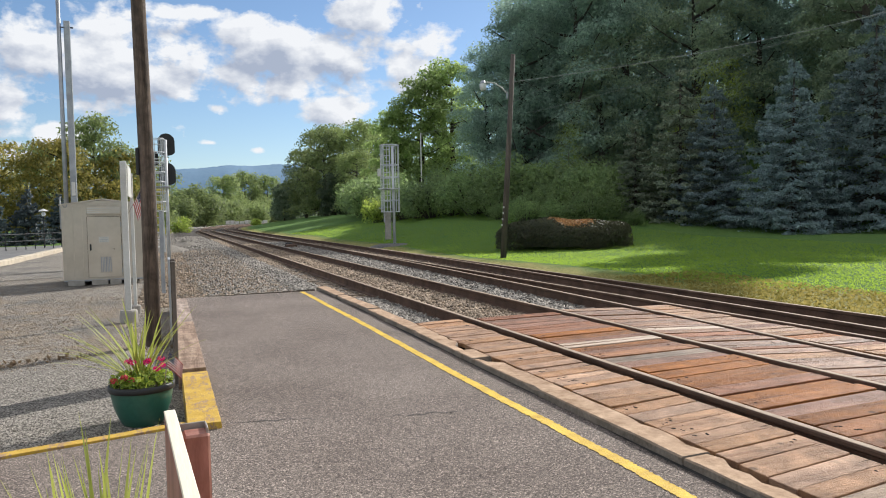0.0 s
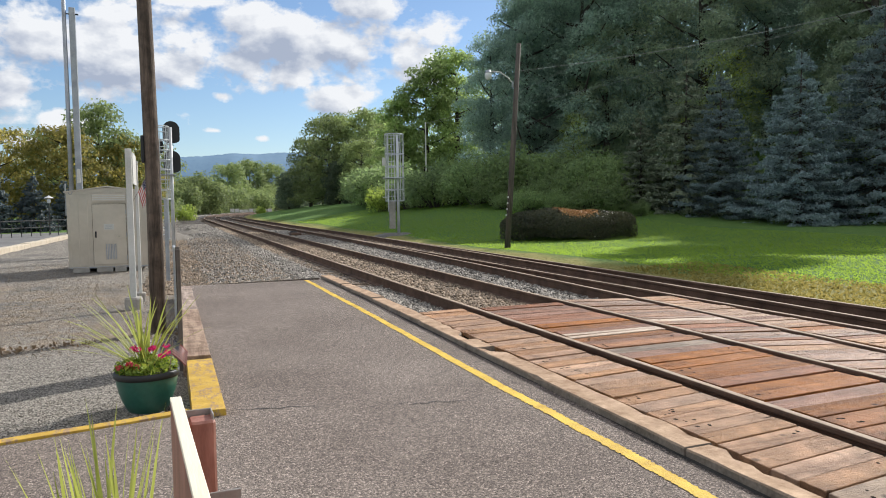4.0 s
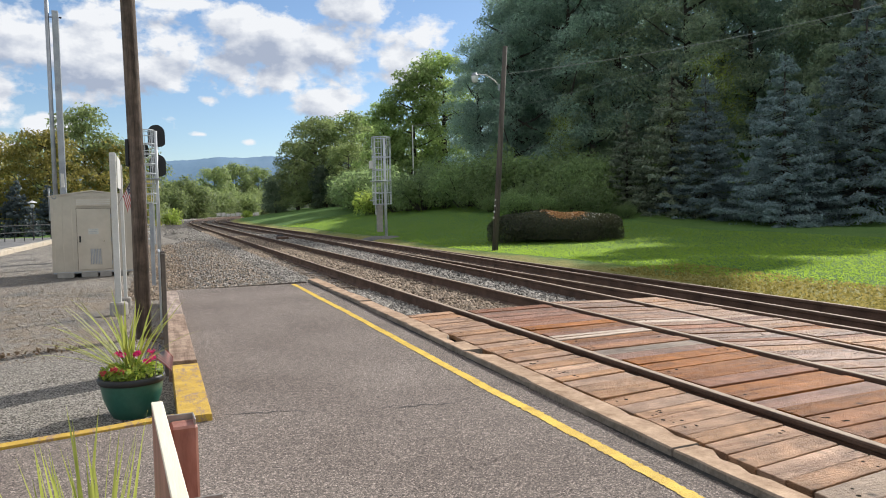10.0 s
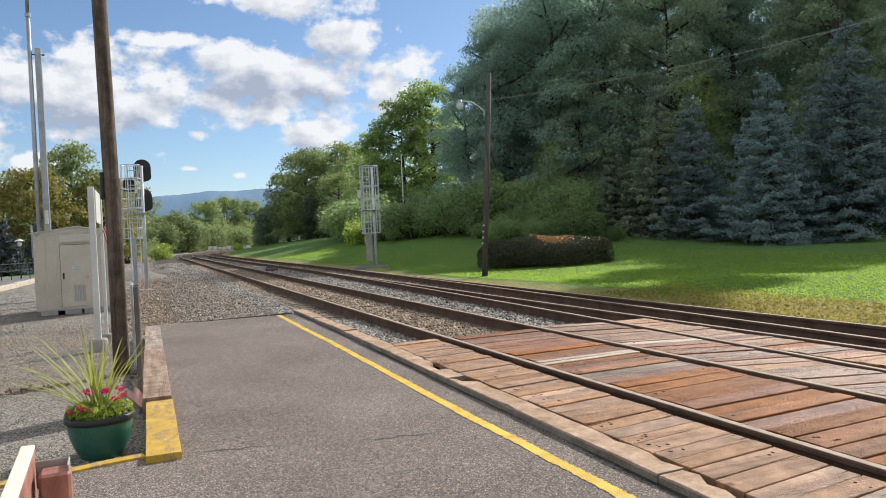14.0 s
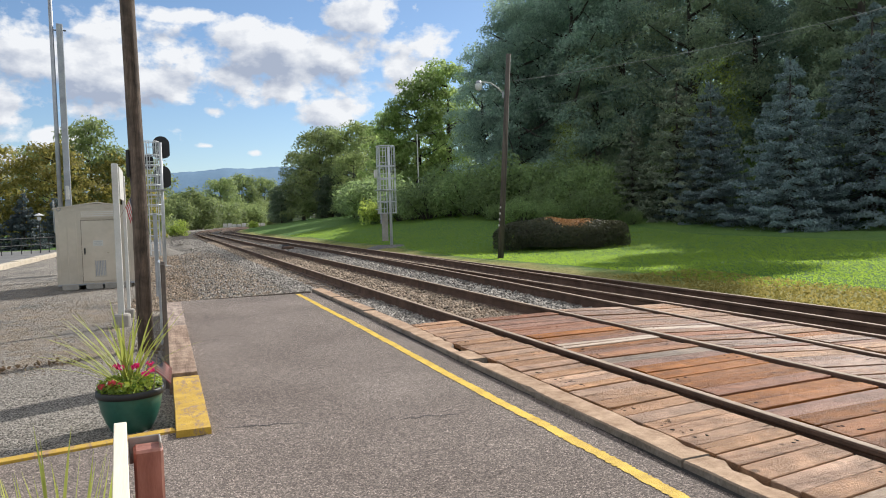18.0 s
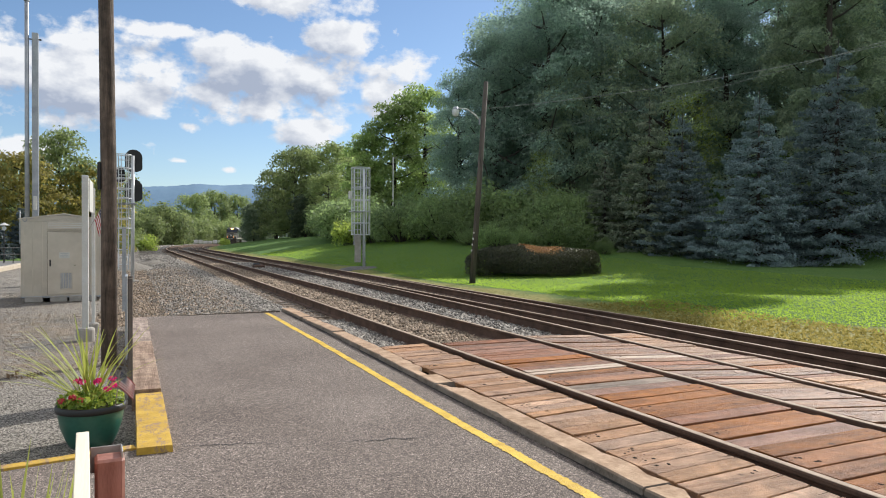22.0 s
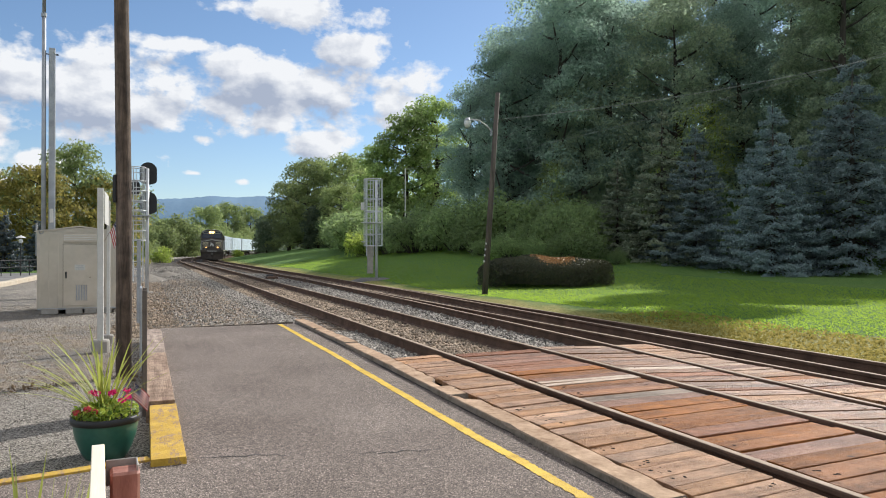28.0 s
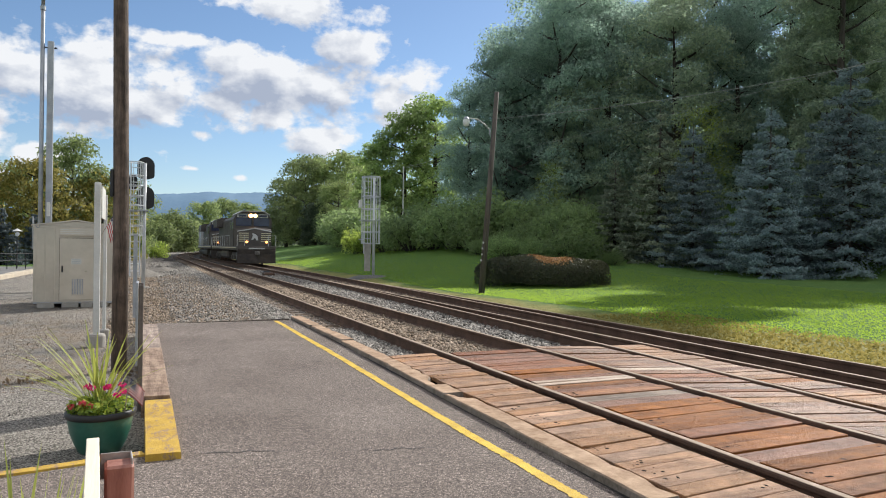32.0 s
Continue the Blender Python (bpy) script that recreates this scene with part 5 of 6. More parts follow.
cream = surface("pale_cream", (0.7, 0.61, 0.46), (0.82, 0.75, 0.6), 4, 0.6, 0.1, 20, stretch=(4, 0.5, 4))
bracket_metal = surface("weathered_bracket", (0.24, 0.22, 0.2), (0.42, 0.4, 0.37), 6, 0.55, 0.1, 40, metal=0.5)
flag_red = surface("faded_red_cloth", (0.36, 0.03, 0.035), (0.46, 0.05, 0.05), 9, 0.9, 0.1, 90)
flag_white = surface("white_cloth", (0.62, 0.6, 0.58), (0.74, 0.72, 0.7), 9, 0.9, 0.1, 90)
flag_blue = surface("navy_cloth", (0.02, 0.025, 0.07), (0.03, 0.035, 0.1), 9, 0.9, 0.1, 90)
brown_steel = surface("brown_steel", (0.09, 0.07, 0.06), (0.17, 0.14, 0.12), 4, 0.6, 0.1, 40, metal=0.3)


def blade_mesh(b, root, turn, lean, length, width, bend, rnd):
    """A long arching leaf, folded along its middle."""
    n = 7
    d = Vector((math.cos(turn), math.sin(turn), 0))
    side = Vector((-d.y, d.x, 0))
    vs, p, ang = [], Vector(root), lean
    for i in range(n + 1):
        f = i / n
        w = width * (0.55 + 0.9 * f) * (1 - f) ** 0.7 if f > 0.25 else width * (0.55 + 0.6 * f)
        vs += [p - side * w * 0.5, p + Vector((0, 0, -0.12 * w)), p + side * w * 0.5]
        p = p + (d * math.sin(ang) + Vector((0, 0, math.cos(ang)))) * (length / n)
        ang += bend / n
    b.add(vs, [(3 * i + j, 3 * i + j + 1, 3 * i + j + 4, 3 * i + j + 3) for i in range(n) for j in (0, 1)])


def hand_flag(at, w, h, group, slump=0.3):
    """A small flag on a stick: red and white stripes, navy corner with white dots, hanging in folds."""
    f = thing("hand_flag", at, "small striped red, white and navy flag on a thin stick", "flag", group)
    part("stick", Build().rod((0, 0, -0.3), (0, 0, h * 1.05), 0.004, n=6), timber, f)

    def sheet(x0, x1, z0, z1, lift):
        b, n = Build(), 8
        vs = []
        for i in range(n + 1):
            x = x0 + (x1 - x0) * i / n
            y = 0.018 * math.sin(x / w * 9) * (0.3 + x / w)
            drop = -slump * h * (x / w) ** 1.2
            vs += [(x, y + lift, z0 + drop), (x, y + lift, z1 + drop)]
        return b.add(vs, [(2 * i, 2 * i + 2, 2 * i + 3, 2 * i + 1) for i in range(n)] + [(2 * i + 1, 2 * i + 3, 2 * i + 2, 2 * i) for i in range(0)])

    for k in range(13):
        z0, z1 = h * k / 13, h * (k + 1) / 13
        part("stripe", sheet(0.004 if k < 6 else w * 0.42, w, z0, z1, 0), flag_red if k % 2 == 0 else flag_white, f)
    part("canton", sheet(0.004, w * 0.42, h * 6 / 13, h, 0), flag_blue, f)
    for r in range(5):
        for c in range(6):
            x, z = w * (0.04 + 0.065 * c + 0.03 * (r % 2)), h * (0.5 + 0.095 * r)
            part("star", sheet(x, x + w * 0.025, z, z + h * 0.04, -0.003), flag_white, f)
    return f


def flower_pot(at, label, seed, flowers, thin=1.0):
    t = thing("flower_pot", at, label, "flower pot", "green pots")
    prof = [(0.0, 0.0), (0.135, 0.0), (0.15, 0.012), (0.19, 0.09), (0.222, 0.18), (0.236, 0.26), (0.238, 0.30)]
    part("bowl", Build().lathe(prof, 40), hut_green, t, smooth=True)
    rim = [(0.236, 0.292), (0.252, 0.296), (0.258, 0.312), (0.256, 0.338), (0.246, 0.348), (0.232, 0.346), (0.226, 0.33), (0.222, 0.27)]
    part("rim", Build().lathe(rim, 40), black_metal, t, "dark brown rolled rim", smooth=True)
    part("soil", Build().lathe([(0.0, 0.315), (0.12, 0.318), (0.226, 0.30)], 24), soil, t)
    rnd = random.Random(seed)
    for k in range(44 if flowers else 40):
        b = Build()
        lean = rnd.uniform(0.0, 0.3) if k < 18 else rnd.uniform(0.0, 0.22) if not flowers and k < 56 else rnd.uniform(0.4, 1.0)
        turn = rnd.uniform(2.5, 4.0) if flowers and k > 18 and k % 3 else rnd.uniform(0, 6.28)
        long = (rnd.uniform(0.5, 0.72) if k < 18 else rnd.uniform(0.6, 0.88)) if flowers else rnd.uniform(0.5, 0.64)
        blade_mesh(b, (rnd.uniform(-0.04, 0.04), rnd.uniform(-0.04, 0.04), 0.3), turn, lean, long, 0.024 * thin, rnd.uniform(0.1, 0.9 if flowers else 0.4), rnd)
        part("spike_leaf", b, spike_leaf, t)
    if flowers:
        nr = np.random.RandomState(seed)
        n = 900
        a, r = nr.uniform(0, 6.28, n), 0.23 * np.sqrt(nr.uniform(0.02, 1.1, n))
        z = 0.33 + 0.13 * nr.uniform(0, 1, n) * (1 - 0.4 * (r / 0.24) ** 2)
        cs = np.stack([r * np.cos(a), r * np.sin(a), z], 1)
        part("bedding_foliage", leaf_mesh("bedding_foliage", cs, cs - [[0, 0, 0.2]], 0.036, bed_leaf, nr, 0.1), None, t, "bright green bedding leaves")
        for k, (x, y, zz, red) in enumerate([(-0.06, -0.09, 0.53, 0), (-0.09, -0.06, 0.54, 0), (0.04, -0.08, 0.525, 0), (0.06, -0.05, 0.53, 0), (0.155, -0.02, 0.535, 0), (0.17, -0.07, 0.49, 0), (-0.2, -0.12, 0.4, 1), (-0.12, -0.16, 0.43, 1), (-0.06, -0.17, 0.41, 1), (0.12, -0.12, 0.47, 0)]):
            d = nr.normal(0, 1, (26, 3))
            d /= np.linalg.norm(d, axis=1)[:, None]
            c = np.array([[x, y, zz]]) + d * 0.026 * np.array([[1, 1, 0.6]])
            bloom = part("bloom", leaf_mesh("bloom", c, d, 0.026, petal_red if red else petal_pink, nr, 0.05), None, t, "cluster of red petals" if red else "cluster of pink petals")
            part("stem", Build().rod((x * 0.5, y * 0.5, 0.32), (x, y, zz - 0.01), 0.0025, n=5), bed_leaf, bloom)
    return t


def make_pots():
    flower_pot(pose(-0.205, 6.42, ground_z(-0.2, 6.4) - 0.005), "green glazed pot with spiky grass and pink flowers", 3, 1, 1.25)
    hand_flag(pose(-0.01, 6.28, 0.36, 0, 8, 12), 0.13, 0.12, "small flags", 0.85)
    flower_pot(pose(-0.13, 1.72, 0.0) @ Matrix.Diagonal((1.0, 1.0, 1.22, 1)), "green pot of spiky grass beside the railing", 8, 0, 0.75)


def make_railing():
    """End of a red-brown wooden railing with a cream cap rail."""
    r = thing("railing", pose(0, 0, 0), "red-brown wooden railing with a cream cap rail and metal brackets", "railing")
    turn = pose(0.0155, 1.404, 0, 0, 0, 3.0)
    part("cap_edge", Build().box(-0.0095, -1.9, 1.206, 0.0095, 0, 1.212, 0.001, turn), cream, r, "cream top edge")
    part("side_board", Build().box(-0.009, -1.9, 0.72, 0.009, -0.001, 1.205, 0.002, turn), rust_brown, r)
    part("post", Build().box(0.017, -0.075, 0.0, 0.06, -0.03, 1.182, 0.004, turn), rust_brown, r)
    part("post", Build().box(0.017, -1.75, 0.0, 0.06, -1.71, 1.182, 0.004, turn), rust_brown, r)
    part("bracket", Build().box(0.011, -0.028, 1.15, 0.058, -0.025, 1.192, 0.001, turn).box(0.055, -0.07, 1.15, 0.058, -0.029, 1.192, 0.001, turn), bracket_metal, r, "bent grey metal bracket")
    part("bracket", Build().box(0.011, -0.36, 1.11, 0.062, -0.357, 1.165, 0.001, turn), bracket_metal, r, "bent grey metal bracket")


def make_posts():
    # small notice board beside the platform edge, its edge towards the platform's end
    z = ground_z(0.06, 8.0)
    t = thing("notice_board", pose(0.055, 7.85, z), "brown steel notice board on slim posts seen edge on", "notice board")
    for y in (0.0, 0.42):
        part("post", Build().box(0.0, y - 0.025, -0.2, 0.045, y + 0.025, 1.13 - z, 0.006), brown_steel, t)
    part("panel", Build().box(-0.025, -0.03, 0.45, -0.004, 0.45, 1.15 - z, 0.003), galvanised, t, "thin grey metal panel")
    # utility pole
    z = ground_z(-0.14, 10.3)
    t = thing("utility_pole", pose(-0.175, 10.3, z), "tall weathered brown wooden utility pole", "utility pole")
    part("shaft", Build().pipe([(0, 0, -0.5), (0, 0, 2), (-0.04, 0, 5), (-0.08, 0, 8.5)], [0.099, 0.095, 0.088, 0.08], 16), pole_wood, t, smooth=True)
    part("meter_box", Build().box(-0.135, -0.06, 2.25, -0.09, 0.06, 2.6, 0.01), black_metal, t, "small black box")
    # sign seen edge on, on two off-white posts
    s = thing("platform_sign", pose(-0.59, 13.0, 0), "off-white sign panel on two square posts", "sign")
    z0, z1 = ground_z(-0.6, 13.0), ground_z(-0.55, 14.3)
    part("post", Build().box(-0.05, -0.05, z0 - 0.2, 0.045, 0.05, 2.52, 0.006), white_metal, s)
    part("post", Build().box(0.03, 1.25, z1 - 0.2, 0.085, 1.35, 2.4, 0.006), white_metal, s)
    part("panel", Build().box(0.045, 0.06, 1.95, 0.062, 1.24, 2.48, 0.004), white_metal, s)
    part("footing", Build().lathe([(0.14, z0 - 0.1), (0.14, z0 + 0.18), (0.125, z0 + 0.21), (0.0, z0 + 0.21)], 16, (0, 0, 0)), grey_concrete, s)
    part("footing", Build().lathe([(0.09, z1 - 0.1), (0.09, z1 + 0.15), (0.075, z1 + 0.17), (0.0, z1 + 0.17)], 16, (0.06, 1.3, 0)), grey_concrete, s)
    hand_flag(pose(-0.5, 13.9, 1.83, 0, 28, -12), 0.2, 0.3, "small flags", 0.75)
    # grey box-section post
    z = ground_z(-0.12, 18.6)
    t = thing("steel_post", pose(-0.07, 18.6, z), "grey galvanised square steel post", "post")
    part("shaft", Build().box(-0.045, -0.045, -0.2, 0.045, 0.045, 1.752 - z, 0.008), galvanised, t)
    part("cap", Build().box(-0.05, -0.05, 1.753 - z, 0.05, 0.05, 1.765 - z, 0.004), galvanised, t)


def make_hut():
    gz = ground_z(-1.6, 22.5)
    h = thing("signal_hut", pose(-1.61, 22.5, gz), "grey aluminium signal hut with one door on skids", "hut")
    w, d, z0, zt, ap = 1.045, 2.3, 0.16, 2.27, 2.385
    part("body", Build().prism([(-w, z0), (w, z0), (w, zt), (-w, zt)], 0, d), aluminium, h)
    part("gable", Build().prism([(-w, zt + 0.001), (w, zt + 0.001), (0, ap)], 0.0, d), aluminium, h)
    part("roof", Build().prism([(-w - 0.06, zt - 0.02), (-w - 0.06, zt + 0.01), (0, ap + 0.05), (w + 0.06, zt + 0.01), (w + 0.06, zt - 0.02), (0, ap + 0.015)], -0.06, d + 0.06), aluminium, h)
    for x in (-w - 0.004, w - 0.076):
        part("corner_trim", Build().box(x, -0.008, z0, x + 0.08, 0.0, zt, 0.003), aluminium, h)
    for x in (-0.78, -0.55, 0.62, 0.82):
        part("panel_seam", Build().box(x, -0.006, z0 + 0.02, x + 0.03, 0, zt - 0.02, 0.002), aluminium, h)
    awning = part("awning", Build().box(-0.41, -0.07, 2.0, 0.47, 0, 2.2, 0.01), aluminium, h, "pale lintel box over the door")
    for k in range(3):
        part("awning_rib", Build().box(-0.4, -0.078, 2.04 + 0.055 * k, 0.46, -0.071, 2.055 + 0.055 * k, 0.002), white_metal, awning)
    part("awning_lip", Build().box(-0.43, -0.1, 1.985, 0.49, -0.071, 2.005, 0.004), aluminium, awning)
    part("eave_trim", Build().box(-w - 0.02, -0.02, zt - 0.07, w + 0.02, -0.009, zt - 0.005, 0.003), aluminium, h)
    door = part("door", Build().box(-0.41, -0.03, 0.22, 0.45, 0, 1.92, 0.006), aluminium, h)
    for x0, z00, x1, z11 in ((-0.42, 0.2, -0.412, 1.93), (0.452, 0.2, 0.46, 1.93), (-0.411, 1.922, 0.451, 1.93)):
        part("door_gap", Build().box(x0, -0.012, z00, x1, -0.001, z11), brown_steel, h, "dark gap round the door")
    part("handle", Build().box(-0.36, -0.07, 0.98, -0.32, -0.032, 1.16, 0.006), black_metal, door, "dark lever handle")
    part("notice", Build().box(-0.13, -0.036, 1.2, 0.13, -0.032, 1.36), white_metal, door, "white notice plate")
    for k in range(3):
        part("notice_line", Build().box(-0.1, -0.039, 1.32 - 0.045 * k, 0.1, -0.037, 1.33 - 0.045 * k), galvanised, door, "bar of small print")
    vent = part("vent", Build().box(-0.11, -0.038, 0.34, 0.2, -0.031, 0.82, 0.004), aluminium, door)
    for k in range(7):
        part("louvre", Build().box(-0.09 + 0.04 * k, -0.046, 0.37, -0.066 + 0.04 * k, -0.039, 0.79), galvanised, vent)
    for z in (0.4, 1.05, 1.7):
        part("hinge", Build().rod((0.455, -0.036, z - 0.06), (0.455, -0.036, z + 0.06), 0.014, n=6), galvanised, door)
    for x in (-0.95, -0.35, 0.12, 0.5):
        part("skid_block", Build().box(x, -0.02, 0, x + (0.42 if x < 0 else 0.3), d, 0.155, 0.01), grey_concrete, h)
    part("skid", Build().box(-w, -0.01, 0.12, w, 0.07, 0.165, 0.004), galvanised, h)
    part("vent_pipe", Build().rod((-w - 0.03, 0.1, 1.6), (-w - 0.03, 0.1, 2.5), 0.022, n=8), galvanised, h)
    for x in (-w + 0.1, w - 0.1):
        part("lifting_eye", Build().pipe([(x + 0.05 * math.cos(a), -0.02, zt - 0.02 + 0.05 * math.sin(a)) for a in [k * math.pi / 6 for k in range(13)]], 0.012, 6), galvanised, h)


def make_masts():
    z = ground_z(-2.9, 26.8)
    t = thing("antenna_mast", pose(-3.0, 26.8, z), "tall slim galvanised tube mast behind the hut", "mast", "masts behind the hut")
    part("lower_tube", Build().rod((0, 0, -0.3), (0, 0, 9.2 - z), 0.075, 0.062, 14), galvanised, t, smooth=True)
    part("upper_tube", Build().rod((0, 0, 9.2 - z), (0.02, 0, 14 - z), 0.055, 0.04, 12), galvanised, t, smooth=True)
    part("collar", Build().rod((0, 0, 9.1 - z), (0, 0, 9.22 - z), 0.085, n=14), galvanised, t)
    t = thing("antenna_mast", pose(-2.76, 26.8, z), "square galvanised mast behind the hut", "mast", "masts behind the hut")
    part("lower_tube", Build().box(-0.092, -0.09, -0.3, 0.092, 0.09, 8.1 - z, 0.01), galvanised, t)
    part("arm", Build().rod((-0.2, 0, 7.9 - z), (0.14, 0, 7.9 - z), 0.02, n=8), black_metal, t)
    part("knob", Build().lathe([(0, -0.03), (0.035, -0.02), (0.035, 0.02), (0, 0.03)], 10, (0.15, 0, 7.9 - z)), black_metal, t)
    part("cabinet", Build().box(-0.05, -0.16, 2.4 - z, 0.05, -0.092, 2.85 - z, 0.01), white_metal, t)


def signal_head(parent, x, y, z, w, h, name="signal_head"):
    """Oval black target with a hooded lens."""
    b, n = Build(), 12
    pts = []
    r = w / 2
    for k in range(n + 1):
        a = math.pi * k / n
        pts.append((x + r * math.cos(a), z + h / 2 - r + r * math.sin(a)))
    for k in range(n + 1):
        a = math.pi + math.pi * k / n
        pts.append((x + r * math.cos(a), z - h / 2 + r * 0.5 + 0.5 * r * math.sin(a)))
    target = part(name, b.prism(pts, y, y + 0.02), black_metal, parent)
    part("lens_case", Build().rod((x, y + 0.021, z), (x, y + 0.22, z), 0.13, n=16), black_metal, target)
    part("hood", Build().pipe([(x, y - 0.001, z + 0.02), (x, y - 0.12, z + 0.02)], 0.09, 12), black_metal, target)
    return target


def ladder(parent, x, y, z0, z1, w, material):
    for s in (-w / 2, w / 2):
        part("ladder_rail", Build().rod((x + s, y, z0), (x + s, y, z1), 0.026, n=6), material, parent)
    z = z0 + 0.2
    while z < z1:
        part("rung", Build().rod((x - w / 2, y, z), (x + w / 2, y, z), 0.018, n=6), material, parent)
        z += 0.3


def make_signal():
    z = ground_z(0.1, 32.1)
    s = thing("railway_signal", pose(0.12, 32.1, z), "galvanised signal mast with black oval heads and ladder", "railway signal")
    top = 4.85 - z
    part("mast", Build().rod((0.0, 0, -0.2), (0.02, 0, top), 0.075, 0.07, 12), cage_metal, s, smooth=True)
    part("base_plate", Build().box(-0.25, -0.25, -0.1, 0.25, 0.25, 0.05, 0.02), grey_concrete, s)
    signal_head(s, 0.05, 0.1, 4.66 - z, 0.66, 0.92)
    signal_head(s, 0.05, 0.1, 3.45 - z, 0.66, 0.92)
    signal_head(s, -0.48, 0.3, 4.1 - z, 0.42, 0.62)
    ladder(s, -0.33, -0.15, 0.5, 4.9 - z, 0.36, cage_metal)
    for zz in (1.9, 2.3, 2.7, 3.1, 3.5, 3.9, 4.3, 4.85):
        ring = [(-0.4 + 0.36 * math.cos(a), -0.25 + 0.34 * math.sin(a), zz - z) for a in [math.pi * 2 * k / 16 for k in range(17)]]
        part("cage_hoop", Build().pipe(ring, 0.018, 6), cage_metal, s)
        part("cage_stay", Build().rod((-0.1, -0.2, zz - z), (0.0, 0, zz - z), 0.018, n=6), galvanised, s)
    for k in range(7):
        a = math.pi * (1.0 + 0.166 * k)
        p = (-0.4 + 0.36 * math.cos(a), -0.25 + 0.34 * math.sin(a))
        part("cage_bar", Build().rod((p[0], p[1], 1.9 - z), (p[0], p[1], 4.85 - z), 0.014, n=5), cage_metal, s)
    part("platform", Build().box(-0.75, -0.5, 2.88 - z, 0.15, 0.1, 2.92 - z, 0.004), galvanised, s)


def make_tower():
    x, y = 11.06, 36.48
    z = ground_z(x, y)
    t = thing("signal_tower", pose(x, y, z), "galvanised signal post with a tall round ladder cage", "signal tower")
    part("post", Build().rod((0.19, -0.05, -0.2), (0.17, -0.05, 5.2 - z), 0.075, 0.07, 12), cage_metal, t, smooth=True)
    part("junction_box", Build().box(-0.28, -0.06, 0.3 - z, 0.02, 0.12, 1.75 - z, 0.015), grey_concrete, t, "grey cable trunk below the cage")
    part("base_plate", Build().box(-0.05, -0.3, -0.1, 0.45, 0.2, 0.06, 0.02), grey_concrete, t)
    for zz in (1.75, 2.35, 2.95, 3.55, 4.2, 5.22):
        ring = [(0.02 + 0.48 * math.cos(a), 0.48 * math.sin(a), zz - z) for a in [math.pi * 2 * k / 20 for k in range(21)]]
        part("cage_hoop", Build().pipe(ring, 0.026, 6), cage_metal, t)
    for k in range(9):
        a = math.pi * 2 * (k + 0.3) / 9
        part("cage_bar", Build().rod((0.02 + 0.48 * math.cos(a), 0.48 * math.sin(a), 1.75 - z), (0.02 + 0.48 * math.cos(a), 0.48 * math.sin(a), 5.22 - z), 0.021, n=5), cage_metal, t)
    ladder(t, -0.12, 0.12, 1.2 - z, 5.2 - z, 0.36, cage_metal)
    part("side_arm", Build().rod((-0.62, 0, 1.95 - z), (-0.3, 0, 1.95 - z), 0.025, n=6), cage_metal, t)
    part("side_arm", Build().rod((-0.62, 0, 2.95 - z), (-0.3, 0, 2.95 - z), 0.025, n=6), cage_metal, t)
    part("floor_grate", Build().box(-0.45, -0.4, 2.93 - z, 0.45, 0.4, 2.96 - z, 0.004), galvanised, t)
    part("relay_case", Build().box(-0.62, -0.1, 3.6 - z, -0.47, 0.1, 4.0 - z, 0.01), white_metal, t)
    m = Build()
    n = 20
    m.lathe([(1.35, -0.12), (1.1, -0.02), (0.7, 0.07), (0.0, 0.09)], n, (0.1, -0.1, 0))
    solid("gravel_mound", Build().add([(x + p[0], y + p[1], z + p[2]) for p in m.v], m.f), ballast_mat, "low grey gravel mound round the tower foot", "gravel", "", "stuff", True)


def make_lamp_pole():
    base, top = Vector((11.77, 24.43, ground_z(11.77, 24.43))), Vector((12.21, 24.26, 7.4))
    t = thing("street_lamp", pose(*base), "leaning brown wooden pole with a curved lamp arm", "street lamp")
    up = top - base
    part("pole", Build().pipe([-0.06 * up, up * 0.5, up], [0.115, 0.1, 0.085], 14), grey_pole, t, smooth=True)
    a = Vector((12.05, 24.32, 5.93)) - base
    e = Vector((11.16, 24.67, 6.37)) - base
    arm = [a + Vector((-0.03, 0.01, 0)), a.lerp(e, 0.25) + Vector((0, 0, 0.13)), a.lerp(e, 0.55) + Vector((0, 0, 0.2)), a.lerp(e, 0.85) + Vector((0, 0, 0.1)), e]
    part("arm", Build().pipe(arm, 0.024, 8), white_metal, t, "pale curved lamp arm", smooth=True)
    part("arm_plate", Build().box(a.x - 0.1, a.y - 0.03, a.z - 0.15, a.x - 0.05, a.y + 0.03, a.z + 0.1, 0.006), galvanised, t)
    head = part("lamp_head", Build().lathe([(0.0, 0.1), (0.07, 0.09), (0.1, 0.02), (0.13, -0.02), (0.1, -0.03)], 16, tuple(e)), galvanised, t, smooth=True)
    part("refractor", Build().lathe([(0.125, -0.025), (0.13, -0.12), (0.105, -0.24), (0.05, -0.27), (0.0, -0.272)], 16, tuple(e)), frosted, head, "frosted glass refractor", smooth=True)
    for k in range(4):
        part("marker_tag", Build().box(-0.12 + 0.028 * k, -0.118, 1.2 + 0.22 * k, -0.06 + 0.028 * k, -0.108, 1.27 + 0.22 * k, 0.002), white_metal, t, "small pale tag")


frosted = surface("frosted_glass", (0.62, 0.63, 0.63), (0.75, 0.76, 0.76), 5, 0.25, 0.05, 20)
wire_mat = surface("aluminium_cable", (0.26, 0.26, 0.26), (0.4, 0.4, 0.4), 5, 0.6, 0, 10)


